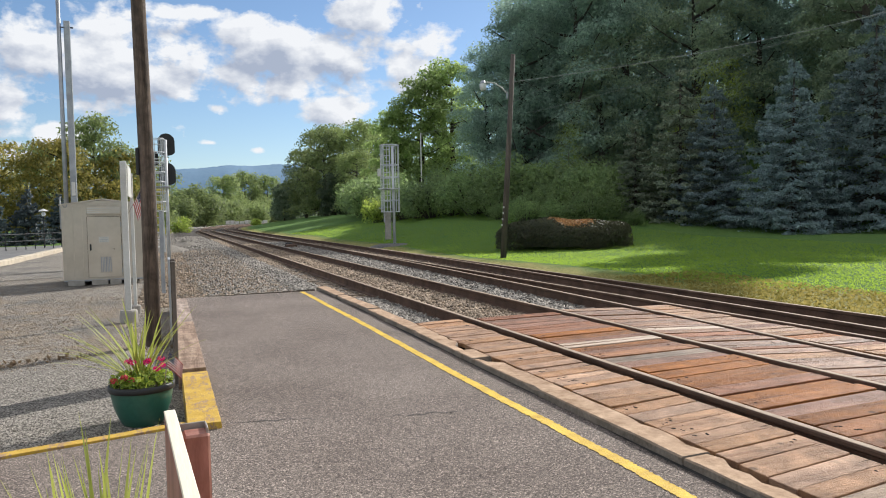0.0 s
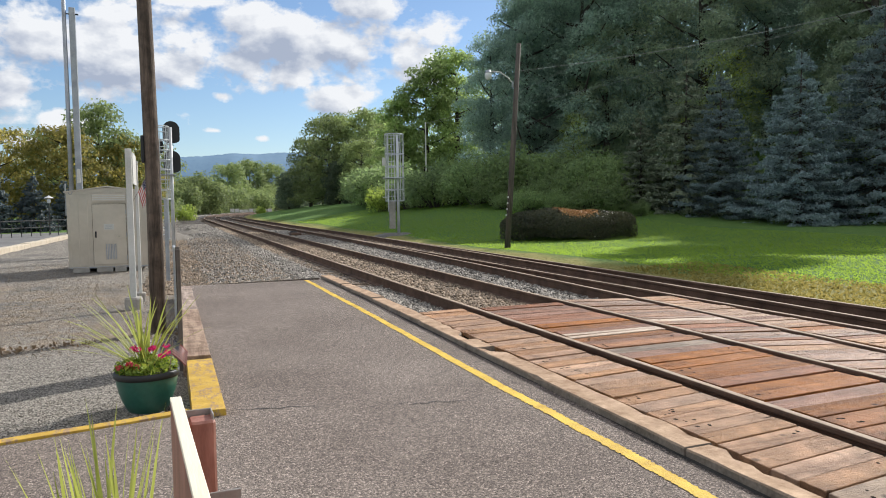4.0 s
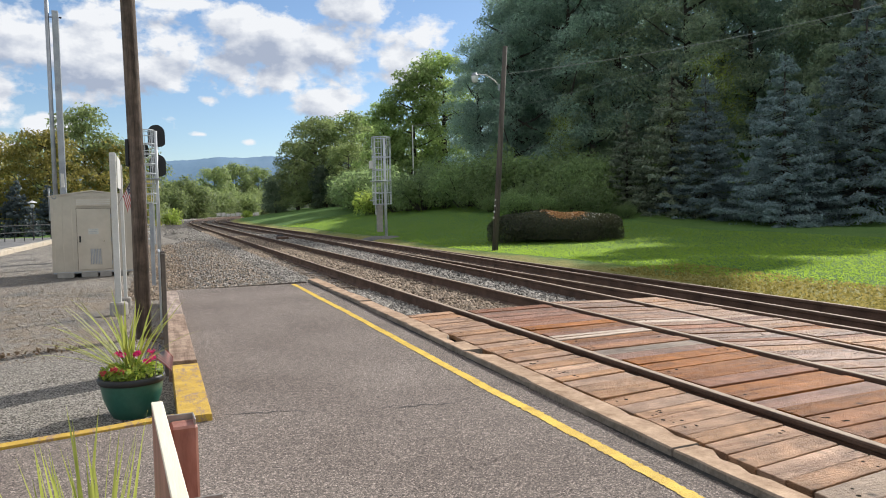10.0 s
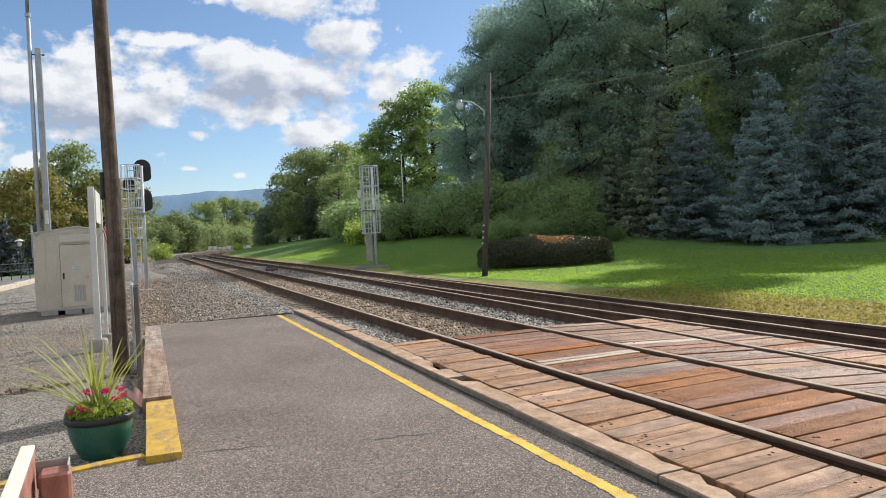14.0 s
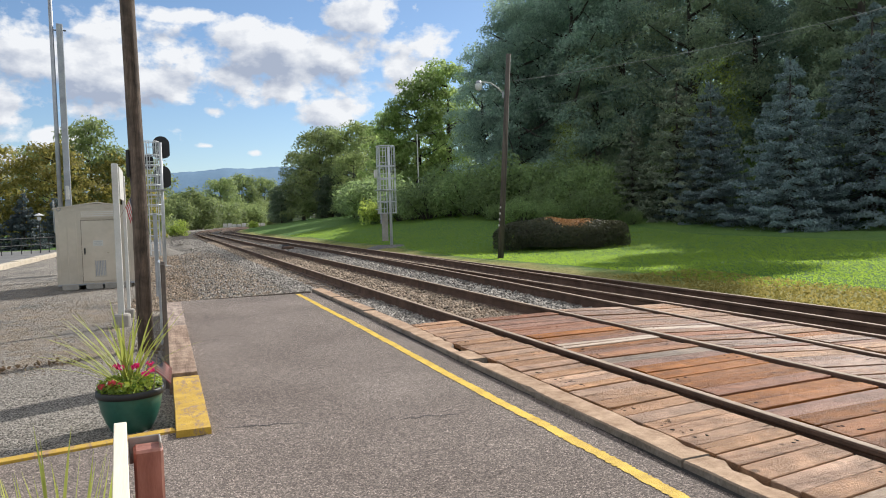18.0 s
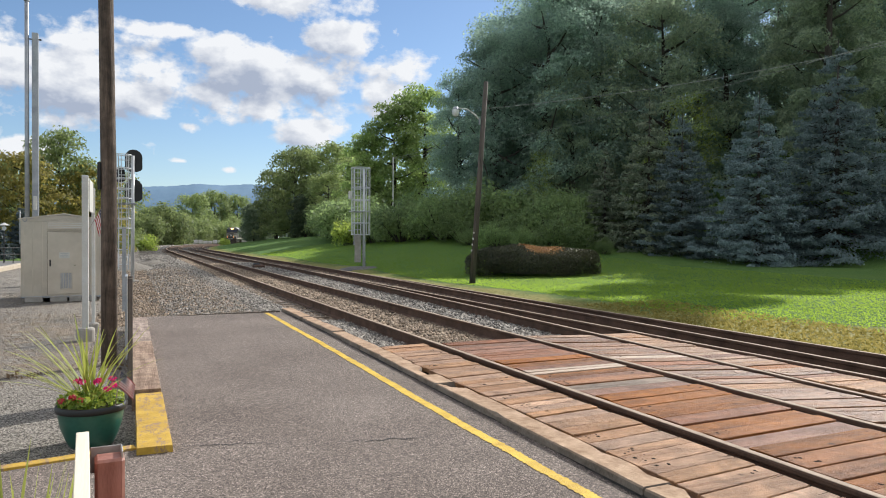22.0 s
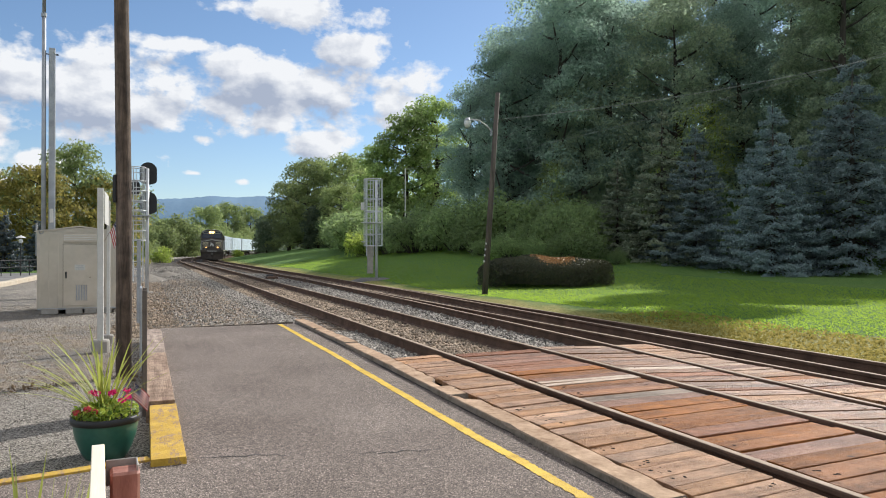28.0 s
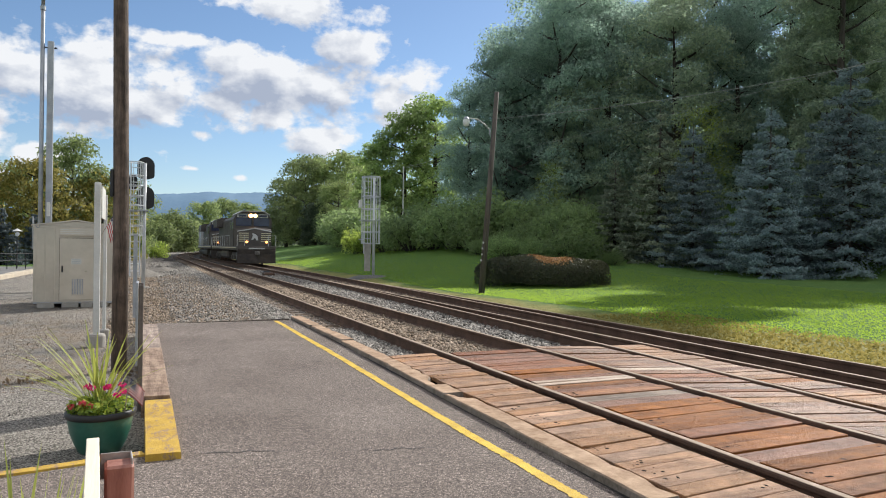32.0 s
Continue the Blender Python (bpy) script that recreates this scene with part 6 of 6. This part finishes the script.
def make_wires():
    post = thing("telegraph_post", pose(24.9, 70.8, ground_z(24.9, 70.8)), "thin grey pole standing among the shrubs", "pole")
    part("shaft", Build().rod((0, 0, -0.3), (0, 0, 10 - ground_z(24.9, 70.8)), 0.07, 0.055, 10), white_metal, post)
    ends = [((12.2, 24.26, 6.4), (34, 15, 11.3)), ((24.9, 70.8, 9.8), (34.5, 13, 11.9)), ((24.9, 70.8, 9.9), (25.2, 29.4, 11.9))]
    for k, (a, c) in enumerate(ends):
        pts = []
        for i in range(25):
            f = i / 24
            pts.append((a[0] + (c[0] - a[0]) * f, a[1] + (c[1] - a[1]) * f, a[2] + (c[2] - a[2]) * f - 2.6 * f * (1 - f) * (1.0 if k < 1 else 1.4)))
        solid("overhead_wire", Build().pipe(pts, 0.011, 5), wire_mat, "thin slack overhead cable", "cable", "overhead wires")
    far = thing("utility_pole", pose(34.3, 13.3, ground_z(34.3, 13.3)), "brown wooden pole carrying the overhead cables", "utility pole")
    part("shaft", Build().rod((0, 0, -0.3), (0, 0, 11.8), 0.14, 0.1, 12), pole_wood, far)
    part("cross_arm", Build().box(-1.8, -0.06, 10.3, 1.9, 0.06, 10.42, 0.01), pole_wood, far)


def make_hedge():
    gz = ground_z(16.4, 28)
    h = thing("clipped_hedge", pose(16.45, 28.0, gz, 0, 0, -21), "long low clipped hedge with a flat browning top", "hedge")
    rnd = np.random.RandomState(4)
    n = 28000
    L, D, H = 3.0, 1.75, 1.3
    u = rnd.uniform(-1, 1, n)
    prof = rnd.uniform(0, 1, n)
    # walk round the cross-section: front, top, back
    ang = np.pi * prof
    cx, cz = np.cos(ang), np.sin(ang)
    k = 2.1
    r = 1.0 / (np.abs(cx) ** k + np.abs(cz) ** k) ** (1 / k)
    end = (1 - np.abs(u) ** 2.2) ** 0.5
    lump = 0.05 * np.sin(5 * u + 3) + 0.035 * np.sin(11 * u + 7 * prof)
    x, y, z = L * u, D * cx * r * (0.82 + 0.18 * np.minimum(cz * 2.2, 1)) * (0.12 + 0.88 * end) + lump, H * (0.06 + 0.94 * cz * r) * (0.42 + 0.58 * end ** 0.6) + lump
    keep = rnd.uniform(0, 1, n)
    inward = 1 - 0.1 * keep**2
    cs = np.stack([x * inward, y * inward, z * inward], 1)
    # top browned in one ragged patch, with the sunlight put into its colour
    brown = (np.abs((u - 0.1) / 0.3) ** 2 + np.abs((prof - 0.56) / 0.17) ** 2 + rnd.normal(0, 0.3, n)) < 1
    for name, pick, mat_, lab in (("foliage", ~brown, hedge_leaf, ""), ("brown_growth", brown, leaf_sun_brown, "browned top growth with sunlight in its colour")):
        part(name, leaf_mesh(name, cs[pick], cs[pick] - [[0, 0, 0.4]], 0.08, mat_, rnd, 0.1), None, h, lab)
    part("inner_mass", Build().box(-2.0, -0.75, 0.1, 2.0, 0.75, 0.9, 0.25), bark, h)


leaf_sun_brown = leaf_surface("browned_sunlit_leaves", (0.26, 0.13, 0.045), (0.5, 0.29, 0.1), 0.2, 0.1)


def make_far_lot():
    """Road, kerb, fence and lamp across the gravel lot."""
    road = Build()
    pts = [(-6.9, 26), (-6.75, 34), (-6.4, 42), (-6.1, 50), (-5.9, 61)]
    vs = []
    for x, y in pts:
        vs += [(x - 5.0 - 0.1 * (y - 26), y, ground_z(x, y) + 0.03), (x, y, ground_z(x, y) + 0.03)]
    road.add(vs, [(2 * i, 2 * i + 1, 2 * i + 3, 2 * i + 2) for i in range(len(pts) - 1)])
    tagged(part("road", road, road_mat), "pale grey asphalt side road", "road", "", "structure")
    kerb = thing("kerb", pose(0, 0, 0), "pale concrete kerb stones along the side road", "kerb")
    tagged(kerb, kind="structure")
    y = 30.0
    while y < 52:
        x0, x1 = np.interp(y, [p[1] for p in pts], [p[0] for p in pts]), np.interp(y + 1.4, [p[1] for p in pts], [p[0] for p in pts])
        z = ground_z(x0, y)
        part("kerb_stone", Build().sweep([(0.0, 0), (0.0, 0.2), (0.02, 0.22), (0.36, 0.22), (0.38, 0.2), (0.38, 0)], [(x0, y, z), (x1, y + 1.38, z)]), pale_concrete, kerb)
        y += 1.4
    f = thing("pipe_fence", pose(0, 0, 0), "low dark two-rail pipe fence along the road", "fence")
    a, c = Vector((-9.9, 52, -0.2)), Vector((-6.4, 58, -0.2))
    for k in range(9):
        p = a.lerp(c, k / 8)
        part("fence_post", Build().rod((p.x, p.y, p.z - 0.1), (p.x, p.y, p.z + 1.0), 0.03, n=6), black_metal, f)
    for z in (0.55, 1.0):
        part("fence_rail", Build().rod(a + Vector((0, 0, z)), c + Vector((0, 0, z)), 0.03, n=6), black_metal, f)
    lamp = thing("street_lamp", pose(-8.0, 58, -0.25), "short black post lamp with a white conical shade", "street lamp")
    part("post", Build().rod((0, 0, -0.1), (0, 0, 2.5), 0.04, 0.03, 8), black_metal, lamp)
    part("globe", Build().lathe([(0.0, 2.2), (0.1, 2.25), (0.14, 2.38), (0.1, 2.5), (0, 2.52)], 12), frosted, lamp)
    part("shade", Build().lathe([(0.34, 2.58), (0.2, 2.66), (0.06, 2.74), (0.0, 2.78)], 16), white_metal, lamp)
    far = random.Random(2)
    for k in range(9):
        x = 17.0 + 1.35 * k
        solid("concrete_block", Build().box(x, 226 - 0.3 * k, -0.1, x + 1.15, 227 - 0.3 * k, 0.75 + far.uniform(-0.1, 0.25), 0.08), white_metal, "white painted barrier block beyond the bend", "barrier", "barrier blocks")


def make_heaps():
    for x, y, r, h in [(-0.2, 44, 1.6, 0.45), (1.2, 50, 1.2, 0.35), (-1.6, 52, 1.8, 0.4)]:
        b = Build().lathe([(r * 1.15, -0.1), (r, 0.02), (r * 0.6, 0.5 * h), (r * 0.25, 0.9 * h), (0, h)], 18, (x, y, ground_z(x, y)))
        b.v = [(a + 0.12 * math.sin(9 * c + a), c + 0.12 * math.cos(7 * a), z + 0.04 * math.sin(13 * a + 5 * c)) for a, c, z in b.v]
        solid("gravel_heap", b, gravel, "low heap of grey gravel beside the track", "gravel", "gravel heaps", "stuff", True)


make_heaps()
make_pots()
make_railing()
make_posts()
make_hut()
make_masts()
make_signal()
make_tower()
make_lamp_pole()
make_wires()
make_hedge()
make_far_lot()


# ---- train ----
loco_black = surface("sooty_black_paint", (0.0352, 0.03, 0.0275), (0.0992, 0.0825, 0.0696), 1.2, 0.55, 0.05, 20)
loco_grey = surface("dusty_grey_steel", (0.07, 0.065, 0.06), (0.15, 0.14, 0.125), 1.5, 0.7, 0.1, 20)
gold = surface("gold_stripe_paint", (0.5, 0.45, 0.31), (0.66, 0.6, 0.44), 2, 0.6, 0.0, 20)
pale = surface("pale_grey_paint", (0.4, 0.4, 0.4), (0.55, 0.55, 0.54), 2, 0.5, 0.0, 20)
cab_glass = surface("dark_cab_glass", (0.03, 0.035, 0.07), (0.05, 0.06, 0.11), 2, 0.08, 0.0, 10)
trailer_white = surface("pale_blue_trailer_panels", (0.46, 0.54, 0.62), (0.6, 0.68, 0.76), 0.8, 0.5, 0.03, 10)
trailer_grey = surface("grey_trailer_panels", (0.3, 0.31, 0.33), (0.42, 0.43, 0.45), 0.8, 0.5, 0.03, 10)
headlight = glow("headlight", (1.0, 0.55, 0.2), 7.0)
ditchlight = glow("ditch_light", (1.0, 0.36, 0.1), 3.5)
plow_rust = surface("rusty_plow", (0.016, 0.013, 0.011), (0.055, 0.042, 0.034), 2.5, 0.8, 0.2, 20)


def truck(parent, y, wheels, gap, material=None):
    """A bogie with its wheel sets, under a vehicle that points along +y."""
    t = part("bogie", Build().box(-1.1, y - gap * (wheels - 1) / 2 - 0.75, 0.45, -0.9, y + gap * (wheels - 1) / 2 + 0.75, 0.95, 0.04).box(0.9, y - gap * (wheels - 1) / 2 - 0.75, 0.45, 1.1, y + gap * (wheels - 1) / 2 + 0.75, 0.95, 0.04).box(-0.9, y - 0.3, 0.5, 0.9, y + 0.3, 0.8, 0.04), loco_grey, parent)
    for k in range(wheels):
        yy = y + (k - (wheels - 1) / 2) * gap
        for x in (-0.75, 0.75):
            part("wheel", Build().rod((x - 0.07, yy, 0.48), (x + 0.07, yy, 0.48), 0.48, n=20), rail_side, t)
        for x in (-1.16, 1.16):
            part("axle_box", Build().box(x - 0.1, yy - 0.18, 0.35, x + 0.1, yy + 0.18, 0.7, 0.03), loco_grey, t)


def locomotive():
    """A black six-axle diesel that points along +y; its origin is at the rail below its front coupler."""
    t = thing("locomotive", pose(0, 0, 0), "black diesel locomotive with gold nose stripes and lit headlights", "locomotive", "locomotives")
    part("underframe", Build().box(-1.5, -22.0, 1.1, 1.5, -0.75, 1.45, 0.05), loco_black, t)
    part("long_hood", Build().prism([(-0.95, 1.46), (0.95, 1.46), (0.95, 4.1), (0.75, 4.4), (-0.75, 4.4), (-0.95, 4.1)], -20.6, -5.6), loco_black, t)
    part("radiator_wing", Build().prism([(-1.5, 3.5), (1.5, 3.5), (1.5, 4.35), (1.1, 4.55), (-1.1, 4.55), (-1.5, 4.35)], -20.4, -16.6), loco_black, t)
    for y in (-15.5, -13.2, -10.9, -8.6):
        for x in (-0.953, 0.953):
            part("hood_door", Build().box(x - 0.012, y - 1.0, 1.65, x + 0.012, y + 1.0, 3.6, 0.004), loco_black, t)
    part("exhaust_stack", Build().box(-0.35, -11.5, 4.41, 0.35, -10.4, 4.62, 0.04), loco_black, t)
    part("dynamic_brake", Build().box(-0.8, -8.6, 4.41, 0.8, -6.4, 4.66, 0.06), loco_black, t)
    cab = part("cab", Build().prism([(-1.5, 1.46), (1.5, 1.46), (1.5, 3.9), (1.25, 4.35), (0.8, 4.6), (-0.8, 4.6), (-1.25, 4.35), (-1.5, 3.9)], -5.5, -2.95), loco_black, t)
    part("cab_roof", Build().prism([(-1.32, 4.32), (-0.85, 4.62), (0.85, 4.62), (1.32, 4.32), (1.36, 4.36), (0.88, 4.68), (-0.88, 4.68), (-1.36, 4.36)], -5.6, -2.6), pale, cab, "pale grey roof edge")
    part("windshield", Build().box(-1.3, -2.945, 3.3, -0.08, -2.925, 4.05, 0.03), cab_glass, cab)
    part("windshield", Build().box(0.08, -2.945, 3.3, 1.3, -2.925, 4.05, 0.03), cab_glass, cab)
    for x in (-1.51, 1.49):
        for y in (-5.0, -3.9):
            part("side_window", Build().box(x, y, 2.95, x + 0.02, y + 0.8, 3.75, 0.005), cab_glass, cab)
    part("number_board", Build().box(-1.1, -2.94, 4.14, -0.5, -2.9, 4.32, 0.01), cab_glass, cab)
    part("number_board", Build().box(0.5, -2.94, 4.14, 1.1, -2.9, 4.32, 0.01), cab_glass, cab)
    box = part("headlight_box", Build().box(-0.42, -2.95, 4.1, 0.42, -2.8, 4.4, 0.04), loco_black, cab)
    for x in (-0.18, 0.18):
        part("headlight", Build().rod((x, -2.8, 4.25), (x, -2.78, 4.25), 0.17, n=14), headlight, box)
    # nose: wide, sloping top, with stripes
    nose = Build()
    prof = [(-1.42, 1.46), (1.42, 1.46), (1.42, 2.95), (-1.42, 2.95)]
    nose.add([(-1.45, -2.9, 1.46), (1.45, -2.9, 1.46), (1.45, -2.9, 3.05), (0, -2.9, 3.35), (-1.45, -2.9, 3.05), (-1.25, -1.55, 1.46), (1.25, -1.55, 1.46), (1.25, -1.6, 2.75), (0, -1.75, 3.05), (-1.25, -1.6, 2.75)], [(5, 6, 7, 8, 9), (0, 5, 9, 4), (1, 2, 7, 6), (2, 3, 8, 7), (3, 4, 9, 8), (0, 1, 6, 5)])
    n = part("nose", nose, loco_black, t)
    for x in (-1, 1):
        part("nose_ridge", Build().box(-0.72, -0.02, -0.05, 0.72, 0.02, 0.04, 0.01, pose(x * 0.64, -1.66, 2.92, 0, x * 13, 0)), pale, n, "pale slanting nose edge")
        for k in range(5):
            part("nose_stripe", Build().box(x * 0.85 - 0.37, -1.555, 1.84 + 0.18 * k, x * 0.85 + 0.37, -1.535, 1.92 + 0.18 * k), gold, n)
    part("emblem", Build().add([(-0.26, -1.53, 2.0), (-0.12, -1.53, 1.95), (0.0, -1.53, 2.2), (0.2, -1.53, 1.98), (0.28, -1.53, 2.05), (0.16, -1.53, 2.4), (0.22, -1.53, 2.62), (0.02, -1.53, 2.56), (-0.2, -1.53, 2.36)], [tuple(range(9))]), pale, n, "plain pale emblem shape")
    part("front_platform", Build().box(-1.45, -1.55, 1.2, 1.45, -0.6, 1.46, 0.03), loco_black, t)
    part("pilot", Build().box(-1.45, -0.75, 0.45, 1.45, -0.55, 1.2, 0.05), plow_rust, t)
    part("plow", Build().add([(-1.45, -0.5, 0.15), (0, 0.0, 0.12), (1.45, -0.5, 0.15), (-1.45, -0.58, 0.85), (0, -0.25, 0.85), (1.45, -0.58, 0.85), (0, -0.6, 0.15)], [(0, 1, 4, 3), (1, 2, 5, 4), (0, 3, 4, 5, 2, 6)]), plow_rust, t)
    part("coupler", Build().box(-0.15, -0.6, 0.78, 0.15, 0.1, 1.05, 0.04), loco_grey, t)
    for x in (-0.75, 0.75):
        case = part("ditch_light_case", Build().box(x - 0.15, -0.75, 1.65, x + 0.15, -0.55, 1.97, 0.03), loco_black, t)
        part("ditch_light", Build().rod((x, -0.55, 1.81), (x, -0.53, 1.81), 0.11, n=12), ditchlight, case)
    part("step_stripe", Build().box(-0.6, -0.545, 1.22, 0.6, -0.535, 1.32), pale, t)
    for x in (-1.46, 1.46):
        part("front_rail", Build().pipe([(x, -0.6, 1.46), (x, -0.6, 2.4), (x * 0.62, -0.6, 2.4), (x * 0.62, -0.6, 1.46)], 0.022, 6), pale, t)
        part("side_rail", Build().rod((x, -21.5, 2.45), (x, -5.7, 2.45), 0.02, n=6), pale, t)
        for k in range(9):
            part("stanchion", Build().rod((x, -21.4 + 1.95 * k, 1.45), (x, -21.4 + 1.95 * k, 2.45), 0.018, n=6), pale, t)
        part("sill_stripe", Build().box(x - 0.045 if x < 0 else x + 0.038, -21.9, 1.28, x - 0.038 if x < 0 else x + 0.045, -0.9, 1.36), gold, t)
        for k in range(3):
            part("step", Build().box(min(x * 0.8, x), -1.3, 0.4 + 0.27 * k, max(x * 0.8, x), -0.8, 0.44 + 0.27 * k), loco_grey, t)
    part("fuel_tank", Build().box(-1.35, -14.2, 0.35, 1.35, -8.4, 1.09, 0.15), loco_black, t)
    part("horn", Build().rod((0.5, -4.6, 4.78), (0.5, -4.2, 4.78), 0.06, 0.1, 8), loco_grey, t)
    part("antenna_dome", Build().lathe([(0.2, 4.68), (0.18, 4.76), (0.0, 4.8)], 12, (-0.3, -4.2, 0)), pale, t)
    part("cab_fascia", Build().box(-1.22, -2.949, 4.08, 1.22, -2.941, 4.42, 0.002), pale, cab, "pale band above the windshield")
    truck(t, -4.6, 3, 1.75)
    truck(t, -17.9, 3, 1.75)
    # low-built: all above the deck is squat
    for ob in t.children_recursive:
        for v in ob.data.vertices:
            if v.co.z > 1.46:
                v.co.z = 1.46 + 0.87 * (v.co.z - 1.46)
    return t


def trailer_car():
    """A flat spine car with one long road trailer; origin at the rail below its front coupler."""
    t = thing("intermodal_car", pose(0, 0, 0), "flat rail car carrying a pale blue box trailer", "rail car", "rail cars of the train")
    part("spine", Build().box(-0.45, -17.2, 0.75, 0.45, -0.4, 1.15, 0.03), loco_grey, t)
    part("deck", Build().box(-1.3, -16.6, 1.05, 1.3, -12.4, 1.16, 0.02), loco_grey, t)
    box = part("trailer_box", Build().box(-1.3, -16.7, 1.35, 1.3, -0.9, 4.15, 0.04), trailer_white, t)
    for k in range(12):
        for x in (-1.31, 1.31):
            part("side_post", Build().box(x - 0.012, -16.2 + 1.33 * k, 1.4, x + 0.012, -16.14 + 1.33 * k, 4.1), trailer_grey, box)
    part("front_panel", Build().box(-1.22, -0.9, 1.5, 1.22, -0.88, 4.05, 0.01), trailer_grey, box)
    part("rub_rail", Build().box(-1.33, -16.6, 1.3, 1.33, -1.0, 1.345, 0.01), trailer_grey, box)
    for y in (-14.9, -13.6):
        for x in (-1.0, 1.0):
            part("road_wheel", Build().rod((x - 0.25, y, 1.62 - 0.1), (x + 0.25, y, 1.62 - 0.1), 0.35, n=16), black_metal, t)
    part("landing_leg", Build().box(-0.7, -4.0, 1.16, -0.6, -3.9, 1.4, 0.01), loco_grey, t)
    part("landing_leg", Build().box(0.6, -4.0, 1.16, 0.7, -3.9, 1.4, 0.01), loco_grey, t)
    part("coupler", Build().box(-0.12, -0.45, 0.78, 0.12, 0.1, 1.0, 0.03), loco_grey, t)
    truck(t, -2.2, 2, 1.75)
    truck(t, -15.4, 2, 1.75)
    return t


first = locomotive()
second = copy_thing(first, pose(0, 0, 0))
car = trailer_car()
cars = [car] + [copy_thing(car, pose(0, 0, 0)) for _ in range(5)]


# ---- what moves ----
def front_at(t):
    """How far along the far track the train's front is at t seconds."""
    u = t - 27.5
    if u < -4.5:
        return 175.08 + 20.0 * (-4.5 - u)
    return 110.3 - 13.0 * u + (0.31 if u < 0 else 0.24) * u * u


def vehicle_pose(s, length):
    """A vehicle whose front is at s, set on the track by the places of its two bogies."""
    a, c = track_point(TRACKS[1], s + 0.2 * length), track_point(TRACKS[1], s + 0.8 * length)
    turn = math.atan2(a[0] - c[0], -(a[1] - c[1]))
    back = Vector((a[0] - c[0], a[1] - c[1], 0)).normalized()
    p = Vector((a[0], a[1], RAIL_TOP)) + back * 0.2 * length
    return pose(p.x, p.y, p.z, 0, 0, math.degrees(math.atan2(-back.x, back.y)))


def motions():
    offset = 0.0
    for vehicle, length in [(first, 22.3), (second, 22.3)] + [(c, 17.5) for c in cars]:
        walk(vehicle, [(0.5 * k, vehicle_pose(front_at(0.5 * k) + offset, length)) for k in range(65)])
        offset += length


motions()
